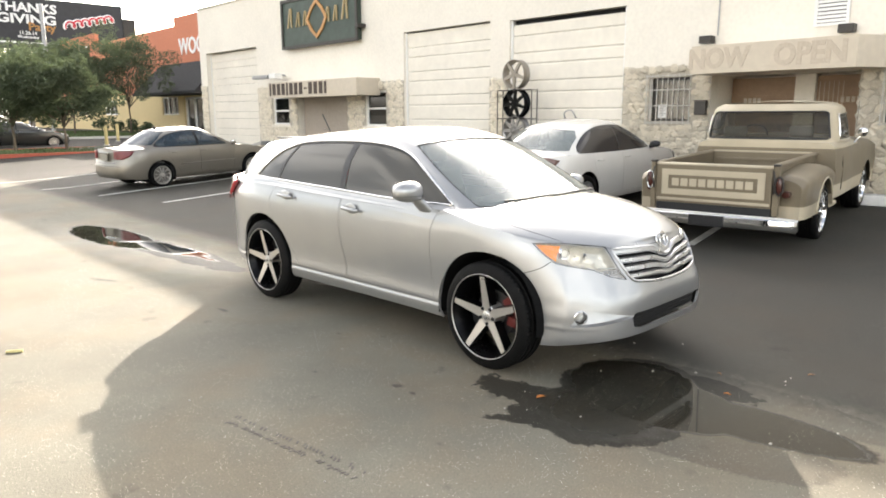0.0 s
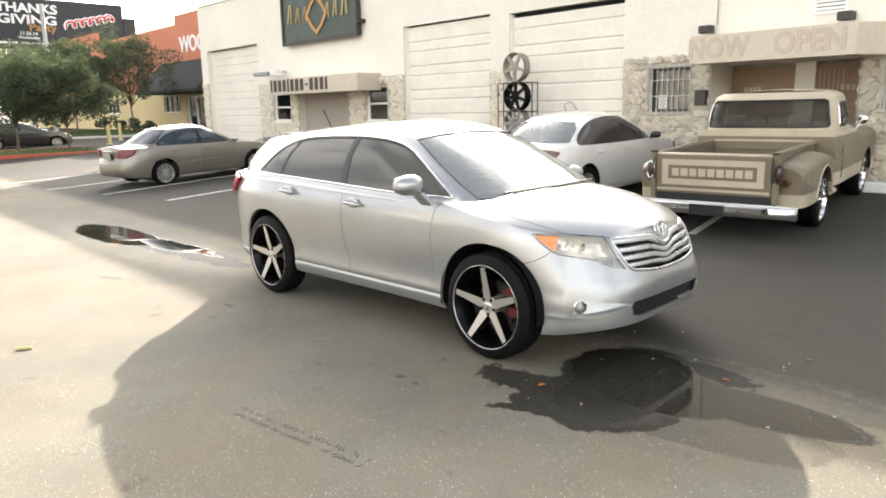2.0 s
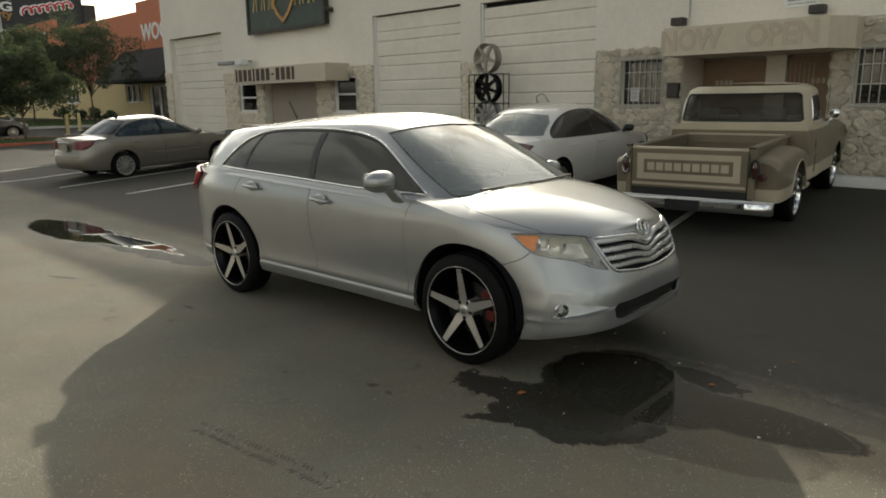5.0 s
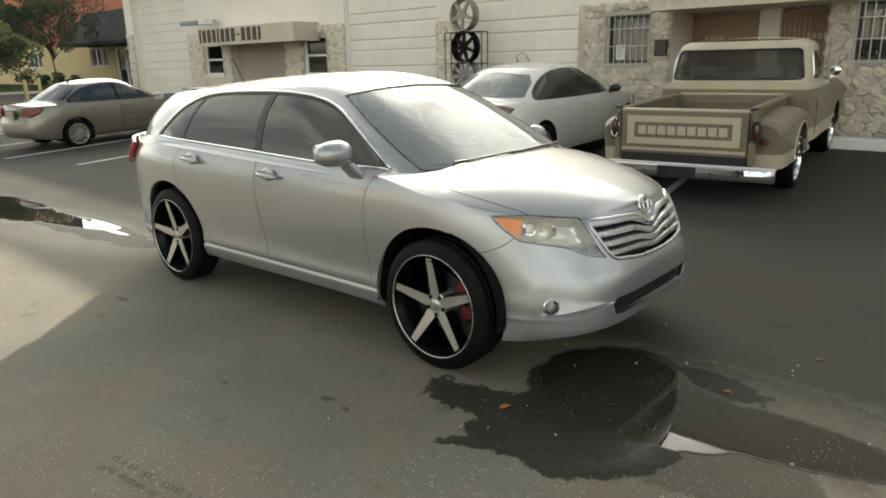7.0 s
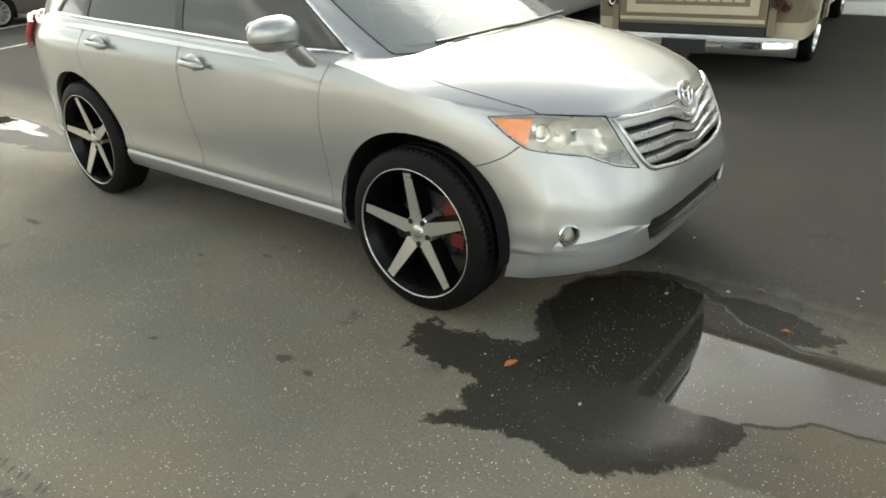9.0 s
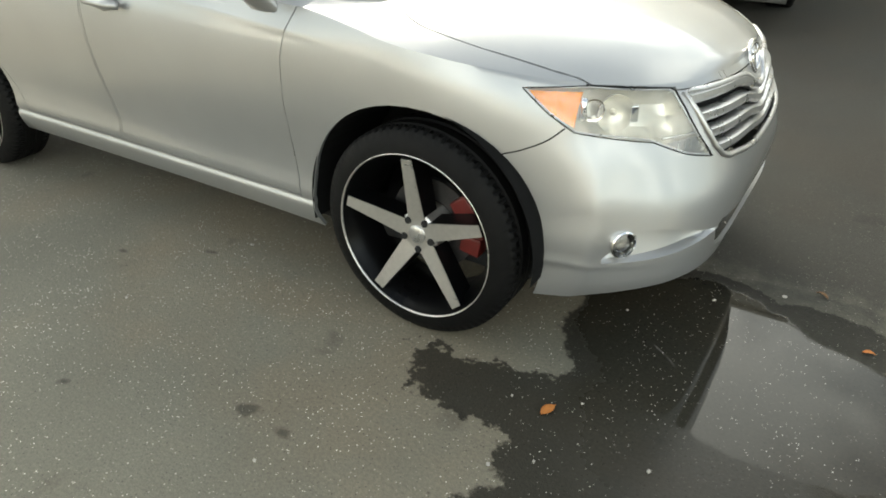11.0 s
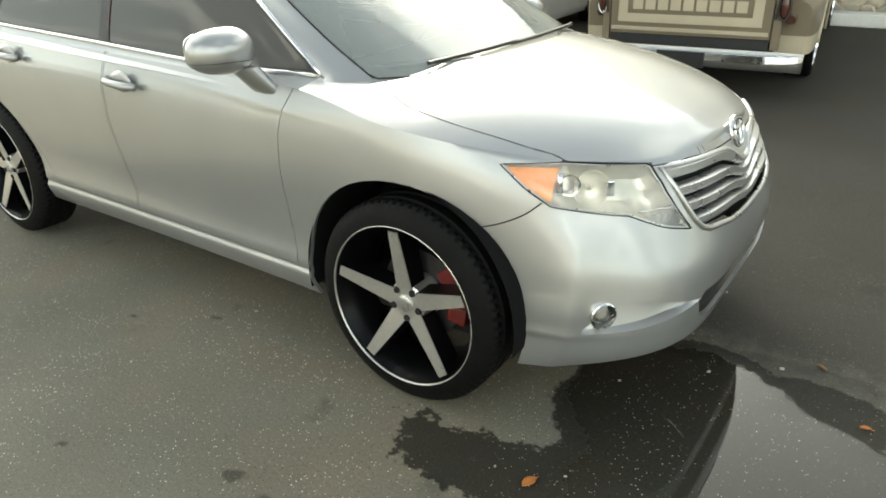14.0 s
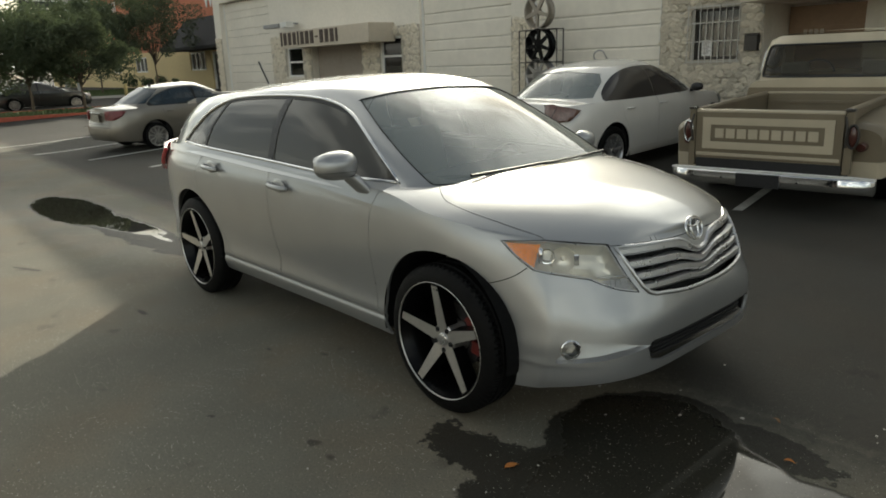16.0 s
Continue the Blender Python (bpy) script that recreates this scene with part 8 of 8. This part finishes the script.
def fallen_leaf(x, y, length, width, turn, mat, label):
    b = bmesh.new()
    n = 9
    rows = []
    for i in range(n):
        u = i / (n - 1)
        w = width * math.sin(math.pi * u) ** 0.7 * 0.5
        c = 0.006 + 0.004 * math.sin(math.pi * u)
        rows.append([b.verts.new(((u - 0.5) * length, s * w, c + 0.005 * abs(s))) for s in (-1, -0.5, 0, 0.5, 1)])
    for p, q in zip(rows, rows[1:]):
        for j in range(4):
            b.faces.new((p[j], p[j + 1], q[j + 1], q[j]))
    bmesh.ops.remove_doubles(b, verts=b.verts, dist=1e-5)
    bmesh.ops.solidify(b, geom=b.faces[:], thickness=0.0015)
    tube(b, [(length * 0.48, 0, 0.006), (length * 0.68, 0.004, 0.004)], 0.0015, 5)
    ob = part("leaf", b, mat, smooth=True)
    ob.matrix_world = pose(x, y, ground_z(y) - 0.004, 0, 0, turn)
    tagged(ob, label, "leaf", "fallen leaves")


fallen_leaf(1.965, -0.98, 0.062, 0.034, 75, LEAF_ORANGE, "bright orange dry leaf on the wet asphalt")
fallen_leaf(2.55, 0.20, 0.05, 0.016, 140, LEAF_BROWN, "curled brown dry leaf on the asphalt")
fallen_leaf(2.74, -0.10, 0.04, 0.02, 20, LEAF_ORANGE, "small orange leaf at the puddle's edge")
fallen_leaf(2.98, 0.62, 0.05, 0.02, 60, LEAF_BROWN, "small brown leaf on the asphalt")
stub = part("stub", tube(bmesh.new(), [(-0.055, 0, 0.012), (0.055, 0, 0.012)], 0.012, 8), STRAW)
stub.matrix_world = pose(-1.26, -3.15, 0, 0, 0, 62)
tagged(stub, "pale yellow paper stub lying on the asphalt", "litter")
rng = random.Random(77)
for k in range(46):
    b, vs = ball(bmesh.new(), (0, 0, 0), (1, 1, 1), 1)
    for v in vs:
        v.co *= rng.uniform(0.75, 1.2)
    ob = part("pebble", b, PEBBLE, smooth=True, angle=50)
    r = rng.uniform(0.003, 0.008)
    x, y = rng.uniform(0.2, 4.2), rng.uniform(-2.6, 0.9)
    ob.matrix_world = Matrix.Translation((x, y, ground_z(y) + r * 0.5)) @ Matrix.Rotation(rng.uniform(0, 6), 4, "Z") @ Matrix.Diagonal((r * 1.3, r, r * 0.7, 1))
    tagged(ob, "small grey pebble on the asphalt", "pebble", "pebbles on the lot")
# a tyre's print: short dark bars in two rows
b = bmesh.new()
a, c = Vector((0.93, -2.52)), Vector((1.96, -2.36))
d = (c - a).normalized()
n2 = Vector((-d.y, d.x))
for k in range(40):
    p = a + d * ((c - a).length * k / 39)
    for s in (-0.035, 0.035):
        if rng.random() < 0.3:
            continue
        q = p + n2 * (s + rng.uniform(-0.006, 0.006))
        m = Matrix.Translation((q.x, q.y, 0.0015)) @ Matrix.Rotation(math.atan2(d.y, d.x) + (0.5 if s > 0 else -0.5), 4, "Z")
        box(b, -0.006, 0.006, -0.02 * rng.uniform(0.5, 1.1), 0.02 * rng.uniform(0.5, 1.1), 0, 0.001, m=m)
tagged(part("tyre_mark", b, MARK), "faint dark tyre tread print on the asphalt", "tyre mark", kind="stuff")
